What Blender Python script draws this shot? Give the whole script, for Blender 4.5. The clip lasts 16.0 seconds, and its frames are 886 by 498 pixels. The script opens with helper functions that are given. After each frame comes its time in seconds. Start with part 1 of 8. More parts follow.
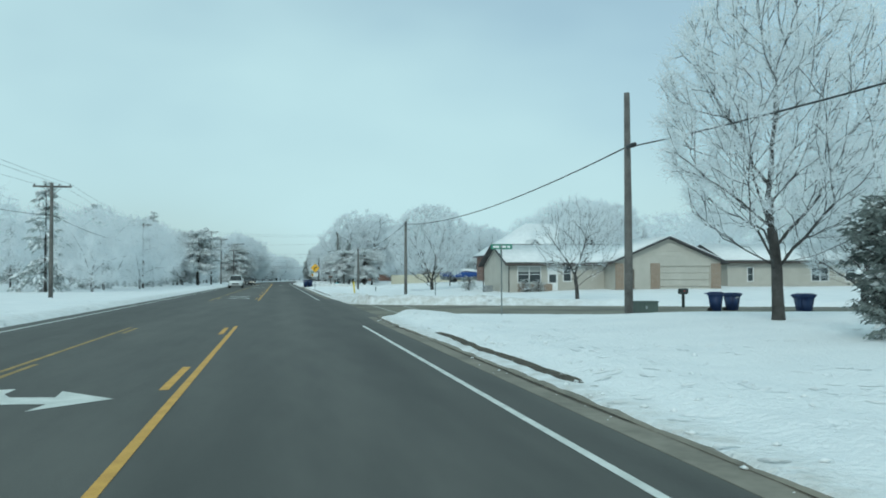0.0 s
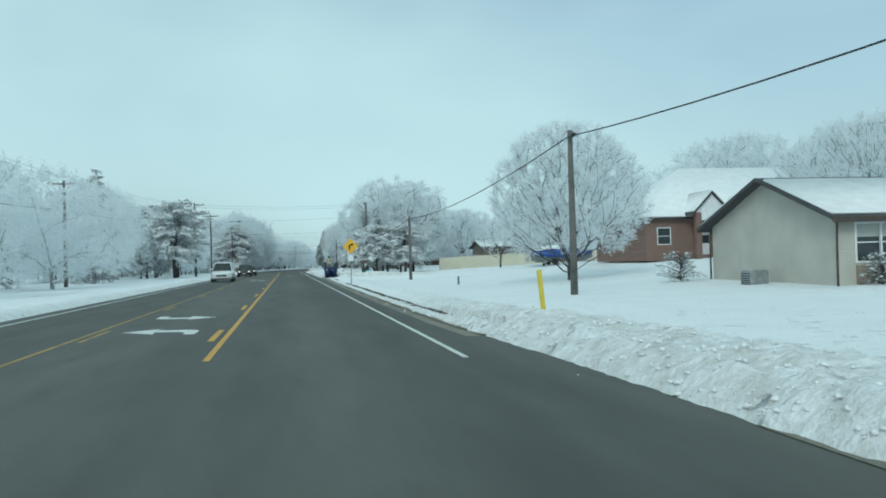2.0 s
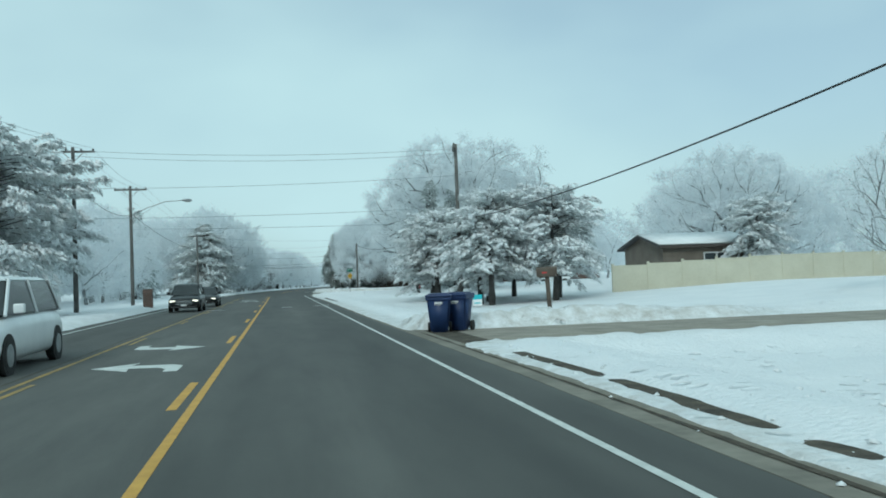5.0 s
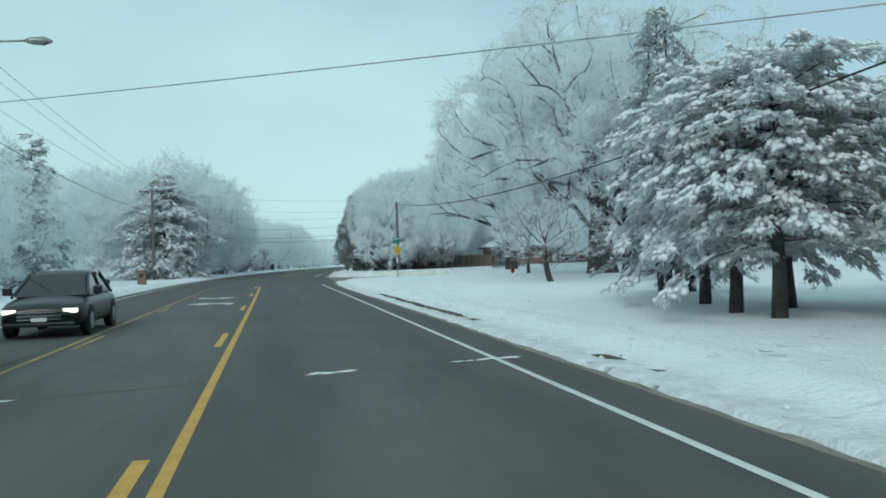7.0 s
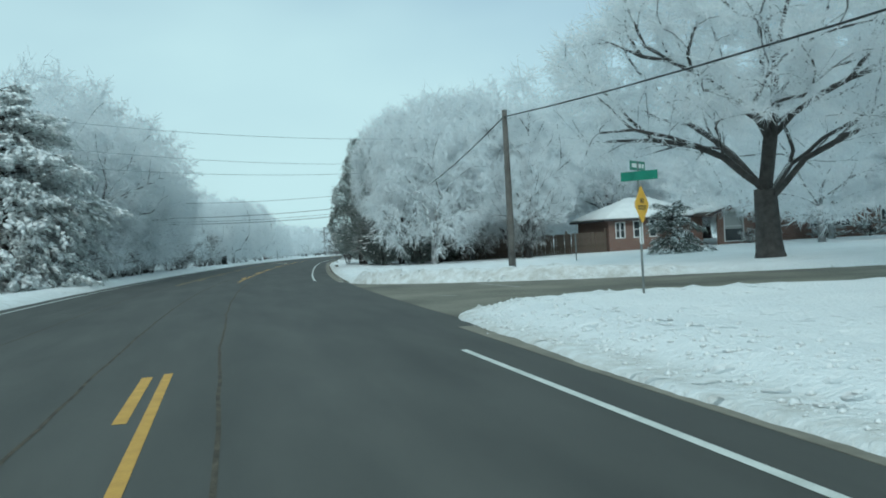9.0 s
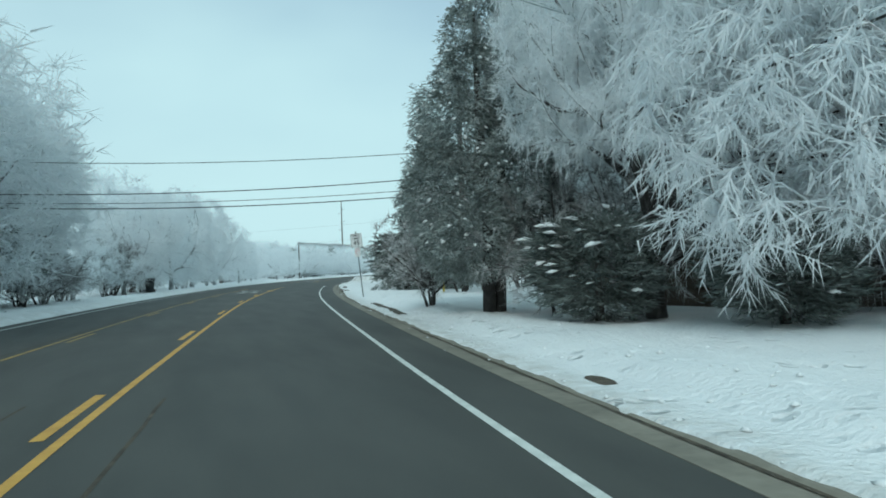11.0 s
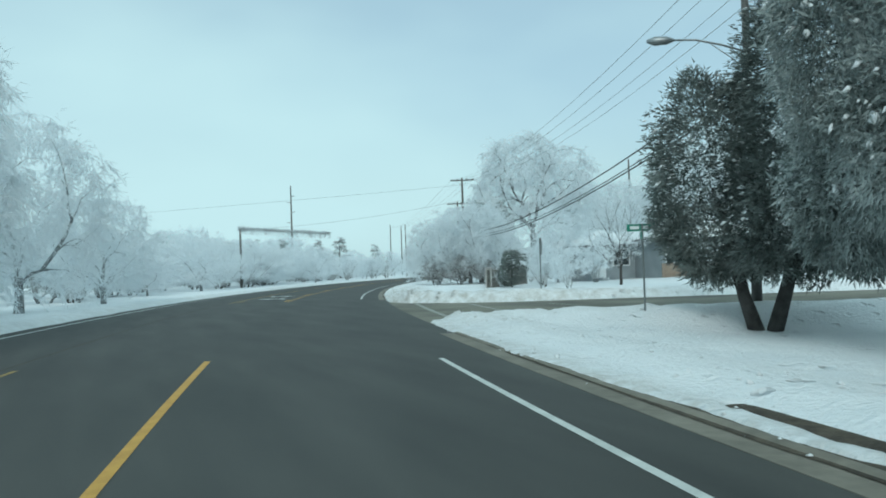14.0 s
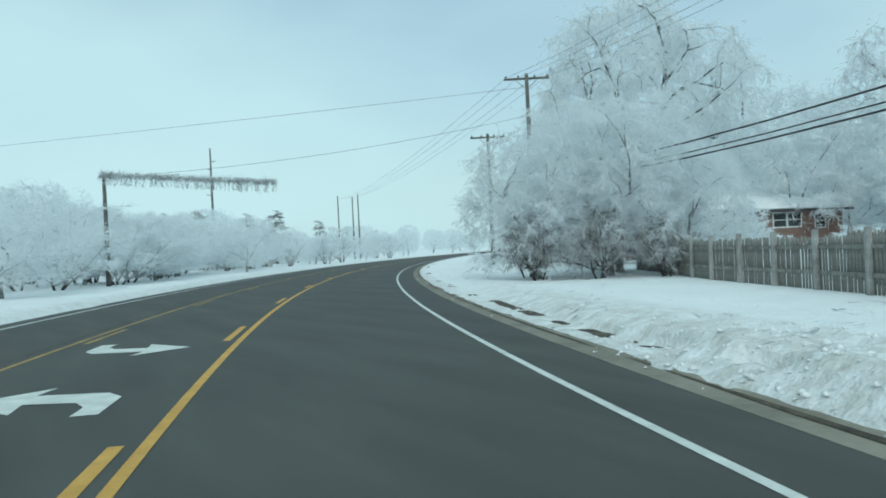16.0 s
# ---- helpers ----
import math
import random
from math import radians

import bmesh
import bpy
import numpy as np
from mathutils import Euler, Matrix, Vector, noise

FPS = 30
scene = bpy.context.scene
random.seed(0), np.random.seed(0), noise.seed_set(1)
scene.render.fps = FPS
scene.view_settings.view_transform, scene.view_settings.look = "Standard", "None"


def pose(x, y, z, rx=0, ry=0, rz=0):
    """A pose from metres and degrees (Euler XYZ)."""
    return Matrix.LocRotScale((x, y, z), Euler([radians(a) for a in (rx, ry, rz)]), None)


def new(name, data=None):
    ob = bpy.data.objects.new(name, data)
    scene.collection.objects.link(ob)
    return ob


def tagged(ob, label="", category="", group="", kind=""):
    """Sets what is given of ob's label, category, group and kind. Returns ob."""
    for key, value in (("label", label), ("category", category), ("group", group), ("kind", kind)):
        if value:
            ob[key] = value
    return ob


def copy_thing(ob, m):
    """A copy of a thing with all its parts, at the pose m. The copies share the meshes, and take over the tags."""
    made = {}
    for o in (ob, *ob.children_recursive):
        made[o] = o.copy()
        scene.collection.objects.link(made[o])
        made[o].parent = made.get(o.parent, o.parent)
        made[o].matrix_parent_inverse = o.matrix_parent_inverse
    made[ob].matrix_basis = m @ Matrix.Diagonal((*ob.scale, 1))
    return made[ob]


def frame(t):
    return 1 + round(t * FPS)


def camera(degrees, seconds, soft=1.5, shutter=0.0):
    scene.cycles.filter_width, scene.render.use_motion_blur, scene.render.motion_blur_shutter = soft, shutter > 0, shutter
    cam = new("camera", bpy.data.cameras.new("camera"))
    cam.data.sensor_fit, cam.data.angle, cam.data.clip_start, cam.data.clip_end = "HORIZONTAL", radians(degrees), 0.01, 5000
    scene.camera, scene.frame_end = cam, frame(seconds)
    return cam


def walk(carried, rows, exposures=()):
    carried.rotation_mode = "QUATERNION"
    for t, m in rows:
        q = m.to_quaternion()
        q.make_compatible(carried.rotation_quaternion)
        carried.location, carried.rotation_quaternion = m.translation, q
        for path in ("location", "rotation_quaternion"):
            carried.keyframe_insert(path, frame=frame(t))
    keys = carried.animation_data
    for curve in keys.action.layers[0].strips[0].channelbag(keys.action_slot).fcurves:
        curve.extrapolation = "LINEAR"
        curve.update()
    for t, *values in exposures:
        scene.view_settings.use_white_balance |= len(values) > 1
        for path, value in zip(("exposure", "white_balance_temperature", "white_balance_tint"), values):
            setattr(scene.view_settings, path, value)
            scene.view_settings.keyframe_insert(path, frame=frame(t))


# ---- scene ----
# the camera: a phone on the dashboard of a car that drives along the road
cam = camera(52.94, 16.0, soft=1.8)
# seconds, x, y, z, then the turn in degrees
PATH = [
    (0, -0.044, -0.008, 1.521, 91.801, 0.133, -10.500),
    (0.5, -0.104, 11.479, 1.535, 91.541, 0.312, -10.123),
    (1, -0.127, 22.585, 1.490, 91.532, 0.655, -10.029),
    (1.5, -0.097, 33.805, 1.479, 91.085, 1.443, -9.724),
    (2, -0.040, 45.322, 1.459, 90.754, 1.527, -9.970),
    (2.5, -0.068, 57.312, 1.449, 91.100, 0.943, -10.490),
    (3, -0.034, 68.737, 1.500, 91.582, 0.941, -10.286),
    (5.5, -0.211, 126.043, 1.527, 91.817, 2.147, -10.466),
    (6, -0.286, 137.444, 1.481, 91.498, 1.531, -10.574),
    (6.5, -0.432, 148.409, 1.461, 90.904, 1.338, -10.646),
    (7, -0.483, 159.681, 1.475, 90.560, 1.844, -10.831),
    (7.5, -0.515, 171.235, 1.468, 90.927, 2.792, -11.364),
    (8, -0.600, 182.604, 1.464, 90.231, 2.141, -12.408),
    (8.5, -0.640, 193.930, 1.486, 89.599, 1.937, -13.175),
    (9, -0.542, 205.377, 1.476, 89.646, 2.985, -13.832),
    (9.5, -0.338, 216.484, 1.479, 89.819, 2.946, -14.690),
    (12, 3.735, 273.039, 1.462, 91.561, 1.972, -16.719),
    (12.5, 4.741, 284.078, 1.440, 91.300, 2.010, -16.982),
    (13, 5.947, 295.609, 1.430, 91.059, 1.890, -18.115),
    (13.5, 7.416, 306.552, 1.455, 91.223, 2.052, -19.463),
    (14, 9.097, 317.692, 1.477, 91.289, 1.932, -20.575),
    (14.5, 10.965, 328.910, 1.483, 91.139, 1.823, -21.506),
    (15, 13.096, 339.934, 1.471, 90.549, 1.453, -22.305),
    (15.5, 15.504, 350.657, 1.483, 90.168, 1.909, -23.803),
    (16, 18.241, 361.317, 1.451, 89.976, 2.708, -25.203),
]
walk(cam, [(t, pose(*p)) for t, *p in PATH], [(0, -0.04, 6010, -1), (4, -0.03, 6010, -1), (8, 0.0, 6010, -1), (12, 0.07, 6000, -1), (16, 0.05, 6000, -1)])

# ---- daylight: thin broken cloud over a winter sky ----
SUN_ELEVATION, SUN_TURN = 34, 205
scene.view_settings.exposure = 0.0

world = bpy.data.worlds.new("winter_sky")
scene.world = world
world.use_nodes = True
wn, wl = world.node_tree.nodes, world.node_tree.links
wn.clear()
w_out = wn.new("ShaderNodeOutputWorld")
w_bg = wn.new("ShaderNodeBackground")
w_sky = wn.new("ShaderNodeTexSky")
w_sky.sky_type = "NISHITA"
w_sky.sun_disc = False
w_sky.sun_elevation = radians(SUN_ELEVATION)
w_sky.sun_rotation = radians(SUN_TURN)
w_sky.air_density, w_sky.dust_density, w_sky.ozone_density = 1.0, 2.0, 1.0
w_co = wn.new("ShaderNodeTexCoord")
w_map = wn.new("ShaderNodeMapping")
w_map.inputs["Scale"].default_value = (1.0, 1.0, 2.0)
w_map.inputs["Location"].default_value = (0.35, 0.1, 0.2)
w_noise = wn.new("ShaderNodeTexNoise")
w_noise.inputs["Scale"].default_value = 1.7
w_noise.inputs["Detail"].default_value = 4.0
w_noise.inputs["Roughness"].default_value = 0.42
w_ramp = wn.new("ShaderNodeValToRGB")
w_ramp.color_ramp.elements[0].position, w_ramp.color_ramp.elements[0].color = 0.36, (0.50, 0.50, 0.50, 1)
w_ramp.color_ramp.elements[1].position, w_ramp.color_ramp.elements[1].color = 0.60, (0.97, 0.97, 0.97, 1)
w_cloud = wn.new("ShaderNodeRGB")
w_cloud.outputs[0].default_value = (6.12, 7.92, 8.2, 1)
w_mix = wn.new("ShaderNodeMixRGB")
wl.new(w_co.outputs["Generated"], w_map.inputs["Vector"])
wl.new(w_map.outputs["Vector"], w_noise.inputs["Vector"])
wl.new(w_noise.outputs["Fac"], w_ramp.inputs["Fac"])
wl.new(w_ramp.outputs["Color"], w_mix.inputs["Fac"])
wl.new(w_sky.outputs["Color"], w_mix.inputs["Color1"])
wl.new(w_cloud.outputs[0], w_mix.inputs["Color2"])
wl.new(w_mix.outputs["Color"], w_bg.inputs["Color"])
w_bg.inputs["Strength"].default_value = 0.1
wl.new(w_bg.outputs["Background"], w_out.inputs["Surface"])

sun_data = bpy.data.lights.new("sun", "SUN")
sun_data.energy, sun_data.angle, sun_data.color = 0.9, radians(14), (1.0, 0.97, 0.92)
sun = new("sun", sun_data)
sun.matrix_world = pose(0, 0, 60, 90 - SUN_ELEVATION, 0, 180 - SUN_TURN)


# ---- materials ----
def mat(name, a, b, scale=6.0, rough=0.8, bump=0.0, bump_scale=40.0, metal=0.0, fine=None, snow=None, detail=4.0):
    """A surface between two colours by a coarse and a fine noise, with relief. snow: how much of the upward faces is under snow."""
    m = bpy.data.materials.new(name)
    m.use_nodes = True
    n, l = m.node_tree.nodes, m.node_tree.links
    s = n["Principled BSDF"]
    s.inputs["Roughness"].default_value, s.inputs["Metallic"].default_value = rough, metal
    co = n.new("ShaderNodeTexCoord")
    n1 = n.new("ShaderNodeTexNoise")
    n1.inputs["Scale"].default_value, n1.inputs["Detail"].default_value = scale, detail
    n2 = n.new("ShaderNodeTexNoise")
    n2.inputs["Scale"].default_value, n2.inputs["Detail"].default_value = fine or scale * 9, 2.0
    avg = n.new("ShaderNodeMath")
    avg.operation = "MULTIPLY_ADD"
    avg.inputs[1].default_value = 0.45
    r = n.new("ShaderNodeMapRange")
    r.inputs["From Min"].default_value, r.inputs["From Max"].default_value = 0.5, 0.95
    mix = n.new("ShaderNodeMixRGB")
    mix.inputs["Color1"].default_value, mix.inputs["Color2"].default_value = (*a, 1), (*b, 1)
    for q in (n1, n2):
        l.new(co.outputs["Object"], q.inputs["Vector"])
    l.new(n2.outputs["Fac"], avg.inputs[0])
    l.new(n1.outputs["Fac"], avg.inputs[2])
    l.new(avg.outputs[0], r.inputs["Value"])
    l.new(r.outputs["Result"], mix.inputs["Fac"])
    colour = mix.outputs["Color"]
    if snow is not None:
        geo = n.new("ShaderNodeNewGeometry")
        sep = n.new("ShaderNodeSeparateXYZ")
        l.new(geo.outputs["Normal"], sep.inputs[0])
        add = n.new("ShaderNodeMath")
        add.operation = "MULTIPLY_ADD"
        add.inputs[1].default_value = 0.9
        l.new(n2.outputs["Fac"], add.inputs[0])
        l.new(sep.outputs["Z"], add.inputs[2])
        cut = n.new("ShaderNodeMapRange")
        cut.inputs["From Min"].default_value, cut.inputs["From Max"].default_value = snow, snow + 0.2
        l.new(add.outputs[0], cut.inputs["Value"])
        sm = n.new("ShaderNodeMixRGB")
        sm.inputs["Color2"].default_value = (0.82, 0.85, 0.87, 1)
        l.new(cut.outputs["Result"], sm.inputs["Fac"])
        l.new(colour, sm.inputs["Color1"])
        colour = sm.outputs["Color"]
    l.new(colour, s.inputs["Base Color"])
    if bump:
        nb = n.new("ShaderNodeTexNoise")
        nb.inputs["Scale"].default_value, nb.inputs["Detail"].default_value = bump_scale, 5.0
        l.new(co.outputs["Object"], nb.inputs["Vector"])
        bp = n.new("ShaderNodeBump")
        bp.inputs["Strength"].default_value, bp.inputs["Distance"].default_value = 0.6, bump
        l.new(nb.outputs["Fac"], bp.inputs["Height"])
        l.new(bp.outputs["Normal"], s.inputs["Normal"])
    return m


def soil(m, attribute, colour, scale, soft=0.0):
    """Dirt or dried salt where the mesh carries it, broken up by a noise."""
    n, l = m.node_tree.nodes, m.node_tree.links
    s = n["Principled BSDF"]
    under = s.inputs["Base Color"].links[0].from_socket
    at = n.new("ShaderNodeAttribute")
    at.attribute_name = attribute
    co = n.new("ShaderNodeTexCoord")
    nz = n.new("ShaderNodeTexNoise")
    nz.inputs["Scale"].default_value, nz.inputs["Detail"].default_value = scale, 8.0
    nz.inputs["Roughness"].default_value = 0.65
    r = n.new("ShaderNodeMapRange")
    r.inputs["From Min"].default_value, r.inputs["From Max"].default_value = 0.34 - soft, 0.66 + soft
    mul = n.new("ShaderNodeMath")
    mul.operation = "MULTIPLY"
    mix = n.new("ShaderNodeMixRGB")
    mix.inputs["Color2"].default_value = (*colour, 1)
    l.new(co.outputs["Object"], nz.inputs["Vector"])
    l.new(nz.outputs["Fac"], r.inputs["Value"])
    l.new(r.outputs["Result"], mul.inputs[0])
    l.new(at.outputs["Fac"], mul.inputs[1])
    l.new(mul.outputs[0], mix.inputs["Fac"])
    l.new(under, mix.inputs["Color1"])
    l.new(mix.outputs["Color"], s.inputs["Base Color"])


def dimple(m, scale, depth):
    """Footprints and clods: small pits at random places, in patches."""
    n, l = m.node_tree.nodes, m.node_tree.links
    s = n["Principled BSDF"]
    under = s.inputs["Normal"].links[0].from_socket
    co = n.new("ShaderNodeTexCoord")
    vo = n.new("ShaderNodeTexVoronoi")
    vo.inputs["Scale"].default_value = scale
    r = n.new("ShaderNodeMapRange")
    r.inputs["From Min"].default_value, r.inputs["From Max"].default_value = 0.10, 0.32
    nz = n.new("ShaderNodeTexNoise")
    nz.inputs["Scale"].default_value = 0.45
    cut = n.new("ShaderNodeMapRange")
    cut.inputs["From Min"].default_value, cut.inputs["From Max"].default_value = 0.46, 0.60
    bp = n.new("ShaderNodeBump")
    bp.inputs["Distance"].default_value = depth
    l.new(co.outputs["Object"], vo.inputs["Vector"])
    l.new(co.outputs["Object"], nz.inputs["Vector"])
    l.new(vo.outputs["Distance"], r.inputs["Value"])
    l.new(nz.outputs["Fac"], cut.inputs["Value"])
    l.new(cut.outputs["Result"], bp.inputs["Strength"])
    l.new(r.outputs["Result"], bp.inputs["Height"])
    l.new(under, bp.inputs["Normal"])
    l.new(bp.outputs["Normal"], s.inputs["Normal"])


def drawn_out(m, factor):
    """Draws the coarse stains of a surface out along the way of travel (y)."""
    n, l = m.node_tree.nodes, m.node_tree.links
    for q in [q for q in n if q.bl_idname == "ShaderNodeTexNoise" and q.inputs["Scale"].default_value < 3]:
        mp = n.new("ShaderNodeMapping")
        mp.inputs["Scale"].default_value = (1.0, factor, 1.0)
        l.new(q.inputs["Vector"].links[0].from_socket, mp.inputs["Vector"])
        l.new(mp.outputs["Vector"], q.inputs["Vector"])


def glow(name, colour, strength):
    m = bpy.data.materials.new(name)
    m.use_nodes = True
    s = m.node_tree.nodes["Principled BSDF"]
    s.inputs["Base Color"].default_value = (*colour, 1)
    s.inputs["Emission Color"].default_value = (*colour, 1)
    s.inputs["Emission Strength"].default_value = strength
    return m


SNOW = mat("snow", (0.80, 0.83, 0.85), (0.88, 0.90, 0.91), 0.5, 0.75, 0.12, 11.0, fine=9.0)
dimple(SNOW, 2.4, 0.11)
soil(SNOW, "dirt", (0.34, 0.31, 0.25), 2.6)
GUTTER = mat("gutter_concrete", (0.15, 0.14, 0.115), (0.27, 0.25, 0.205), 0.8, 0.85, 0.003, 90.0, fine=6.0)
LINE_WORN = mat("worn_road_paint", (0.20, 0.20, 0.17), (0.42, 0.43, 0.39), 2.0, 0.8, 0.002, 90.0, fine=30.0)
TURF = mat("wet_winter_turf", (0.028, 0.024, 0.018), (0.12, 0.10, 0.072), 3.0, 0.95, 0.05, 22.0, fine=25.0)
SNOW_LUMP = mat("snow_lump", (0.74, 0.77, 0.78), (0.86, 0.88, 0.89), 2.0, 0.8, 0.03, 12.0)
ASPHALT = mat("asphalt", (0.036, 0.038, 0.036), (0.070, 0.072, 0.066), 1.3, 0.78, 0.004, 160.0, fine=70.0)
soil(ASPHALT, "track", (0.165, 0.166, 0.148), 1.6, 0.3)
drawn_out(ASPHALT, 0.16)
ASPHALT_WORN = mat("worn_asphalt", (0.085, 0.082, 0.066), (0.25, 0.238, 0.19), 0.3, 0.85, 0.004, 120.0, fine=14.0)
CONCRETE = mat("concrete", (0.22, 0.20, 0.165), (0.36, 0.33, 0.28), 1.2, 0.9, 0.003, 90.0)
LINE_WHITE = mat("white_road_paint", (0.52, 0.55, 0.52), (0.74, 0.76, 0.73), 3.0, 0.7, 0.002, 90.0, fine=50.0)
LINE_YELLOW = mat("yellow_road_paint", (0.50, 0.27, 0.045), (0.66, 0.38, 0.07), 3.0, 0.7, 0.002, 90.0, fine=50.0)
LINE_YELLOW_WORN = mat("worn_yellow_road_paint", (0.20, 0.15, 0.06), (0.46, 0.30, 0.08), 1.2, 0.75, 0.002, 90.0, fine=40.0)
WOOD_POLE = mat("weathered_pole_wood", (0.075, 0.072, 0.068), (0.17, 0.165, 0.155), 1.5, 0.9, 0.01, 14.0)
CABLE = mat("black_cable", (0.015, 0.017, 0.018), (0.03, 0.033, 0.034), 3.0, 0.6)
CABLE_ICED = mat("iced_cable", (0.22, 0.26, 0.27), (0.45, 0.5, 0.52), 3.0, 0.5)
STEEL = mat("galvanised_steel", (0.25, 0.27, 0.28), (0.42, 0.44, 0.45), 5.0, 0.45, metal=0.7)
DARK_METAL = mat("dark_metal", (0.03, 0.032, 0.034), (0.07, 0.072, 0.075), 5.0, 0.5, metal=0.5)


# ---- building helpers ----
def part(name, bm, material, parent=None, label="", smooth=False):
    """Links a bmesh as one mesh object, under a thing or part where one is given."""
    me = bpy.data.meshes.new(name)
    bm.to_mesh(me)
    bm.free()
    return part_mesh(name, me, material, parent, label, smooth)


def part_mesh(name, me, material, parent=None, label="", smooth=False):
    for m in material if isinstance(material, (list, tuple)) else (material,):
        me.materials.append(m)
    if smooth:
        me.polygons.foreach_set("use_smooth", [True] * len(me.polygons))
    ob = new(name, me)
    if parent:
        ob.parent = parent
    return tagged(ob, label)


def thing(name, m, label, category, group="", kind=""):
    """An empty at a thing's base, for its parts."""
    ob = new(name)
    ob.matrix_world = m
    ob.empty_display_size = 0.2
    return tagged(ob, label, category, group, kind)


def box(bm, x0, x1, y0, y1, z0, z1, bevel=0.0, m=None):
    r = bmesh.ops.create_cube(bm, size=1.0, matrix=Matrix.Translation(((x0 + x1) / 2, (y0 + y1) / 2, (z0 + z1) / 2)) @ Matrix.Diagonal((x1 - x0, y1 - y0, z1 - z0, 1)))
    vs = r["verts"]
    if bevel:
        es = list({e for v in vs for e in v.link_edges})
        q = bmesh.ops.bevel(bm, geom=es, offset=bevel, segments=2, affect="EDGES", profile=0.6)
        vs = list({v for f in q["faces"] for v in f.verts} | {v for v in vs if v.is_valid})
    if m is not None:
        bmesh.ops.transform(bm, matrix=m, verts=[v for v in vs if v.is_valid])
    return bm


def tube(bm, pts, radii, sides=8, cap=True):
    """A tapered tube through points."""
    rings = []
    pts = [Vector(p) for p in pts]
    for i, p in enumerate(pts):
        d = (pts[min(i + 1, len(pts) - 1)] - pts[max(i - 1, 0)]).normalized()
        u = d.orthogonal().normalized() if abs(d.z) > 0.95 else d.cross(Vector((0, 0, 1))).normalized()
        v = d.cross(u)
        r = radii[i] if isinstance(radii, (list, tuple)) else radii
        rings.append([bm.verts.new(p + (u * math.cos(a) + v * math.sin(a)) * r) for a in [2 * math.pi * k / sides for k in range(sides)]])
    for a, b in zip(rings, rings[1:]):
        for k in range(sides):
            bm.faces.new((a[k], a[(k + 1) % sides], b[(k + 1) % sides], b[k]))
    if cap:
        bm.faces.new(rings[0][::-1])
        bm.faces.new(rings[-1])
    return bm


def prism(bm, outline, z0, z1):
    """An upright slab over an outline in the plan."""
    lo = [bm.verts.new((x, y, z0)) for x, y in outline]
    hi = [bm.verts.new((x, y, z1)) for x, y in outline]
    n = len(outline)
    bm.faces.new(hi)
    bm.faces.new(lo[::-1])
    for i in range(n):
        bm.faces.new((lo[i], lo[(i + 1) % n], hi[(i + 1) % n], hi[i]))
    bmesh.ops.recalc_face_normals(bm, faces=bm.faces[:])
    return bm


def mesh_from(name, verts, faces):
    me = bpy.data.meshes.new(name)
    me.from_pydata(verts, [], faces)
    me.update()
    return me


def np_mesh(name, verts, tris):
    me = bpy.data.meshes.new(name)
    me.vertices.add(len(verts))
    me.vertices.foreach_set("co", np.asarray(verts, dtype=np.float32).ravel())
    me.loops.add(len(tris) * 3)
    me.loops.foreach_set("vertex_index", np.asarray(tris, dtype=np.int32).ravel())
    me.polygons.add(len(tris))
    me.polygons.foreach_set("loop_start", np.arange(0, len(tris) * 3, 3, dtype=np.int32))
    me.update(calc_edges=True)
    me.validate()
    return me


LUMP_V = np.array([(1, 0, 0), (0.3, 0.95, 0), (-0.8, 0.6, 0), (-0.8, -0.6, 0), (0.3, -0.95, 0), (0, 0, 0.8), (0.1, 0, -0.45)])
LUMP_F = np.array([(0, 1, 5), (1, 2, 5), (2, 3, 5), (3, 4, 5), (4, 0, 5), (1, 0, 6), (2, 1, 6), (3, 2, 6), (4, 3, 6), (0, 4, 6)])


def lumps(p, d, size, rng, name):
    """Snow lying on boughs: small uneven pads, long along d."""
    n = len(p)
    d = d / np.maximum(np.linalg.norm(d, axis=1, keepdims=True), 1e-6)
    s = np.cross(d, np.array([0, 0, 1.0]))
    s /= np.maximum(np.linalg.norm(s, axis=1, keepdims=True), 1e-6)
    t = np.cross(s, d)
    k = LUMP_V[None] * (1 + rng.uniform(-0.3, 0.3, (n, 7, 1)))
    out = p[:, None] + k[:, :, :1] * d[:, None] * size[:, None, :1] + k[:, :, 1:2] * s[:, None] * size[:, None, 1:2] + k[:, :, 2:] * t[:, None] * size[:, None, 2:]
    f = (np.arange(n)[:, None, None] * 7 + LUMP_F[None]).reshape(-1, 3)
    return np_mesh(name, out.reshape(-1, 3), f)


# ---- the road: its yellow line is straight, then bends to the right ----
KNOT_S = [-1600, 190, 202.5, 215, 227.5, 240, 252.5, 265, 277.5, 290, 315, 340, 365, 390, 415, 440, 480, 540, 680, 2600]
KNOT_H = [0.0, 0.02, -0.14, -0.12, 1.1, 2.78, 4.68, 5.86, 6.12, 6.67, 9.01, 11.49, 15.39, 19.64, 23.02, 26.26, 29.93, 34.0, 40.0, 40.0]
ROAD_S = np.arange(-1600, 2600, 0.5)
_h = np.radians(np.interp(ROAD_S, KNOT_S, KNOT_H))
_m = (_h[1:] + _h[:-1]) / 2
ROAD_X = -1.570 + np.concatenate([[0], np.cumsum(np.sin(_m) * 0.5)])
ROAD_Y = -1600 + np.concatenate([[0], np.cumsum(np.cos(_m) * 0.5)])


def road(s, off, z=0.0):
    """A place on or beside the road: metres along the yellow line, metres to the right of it."""
    h = math.radians(np.interp(s, KNOT_S, KNOT_H))
    return Vector((float(np.interp(s, ROAD_S, ROAD_X)) + off * math.cos(h), float(np.interp(s, ROAD_S, ROAD_Y)) - off * math.sin(h), z))


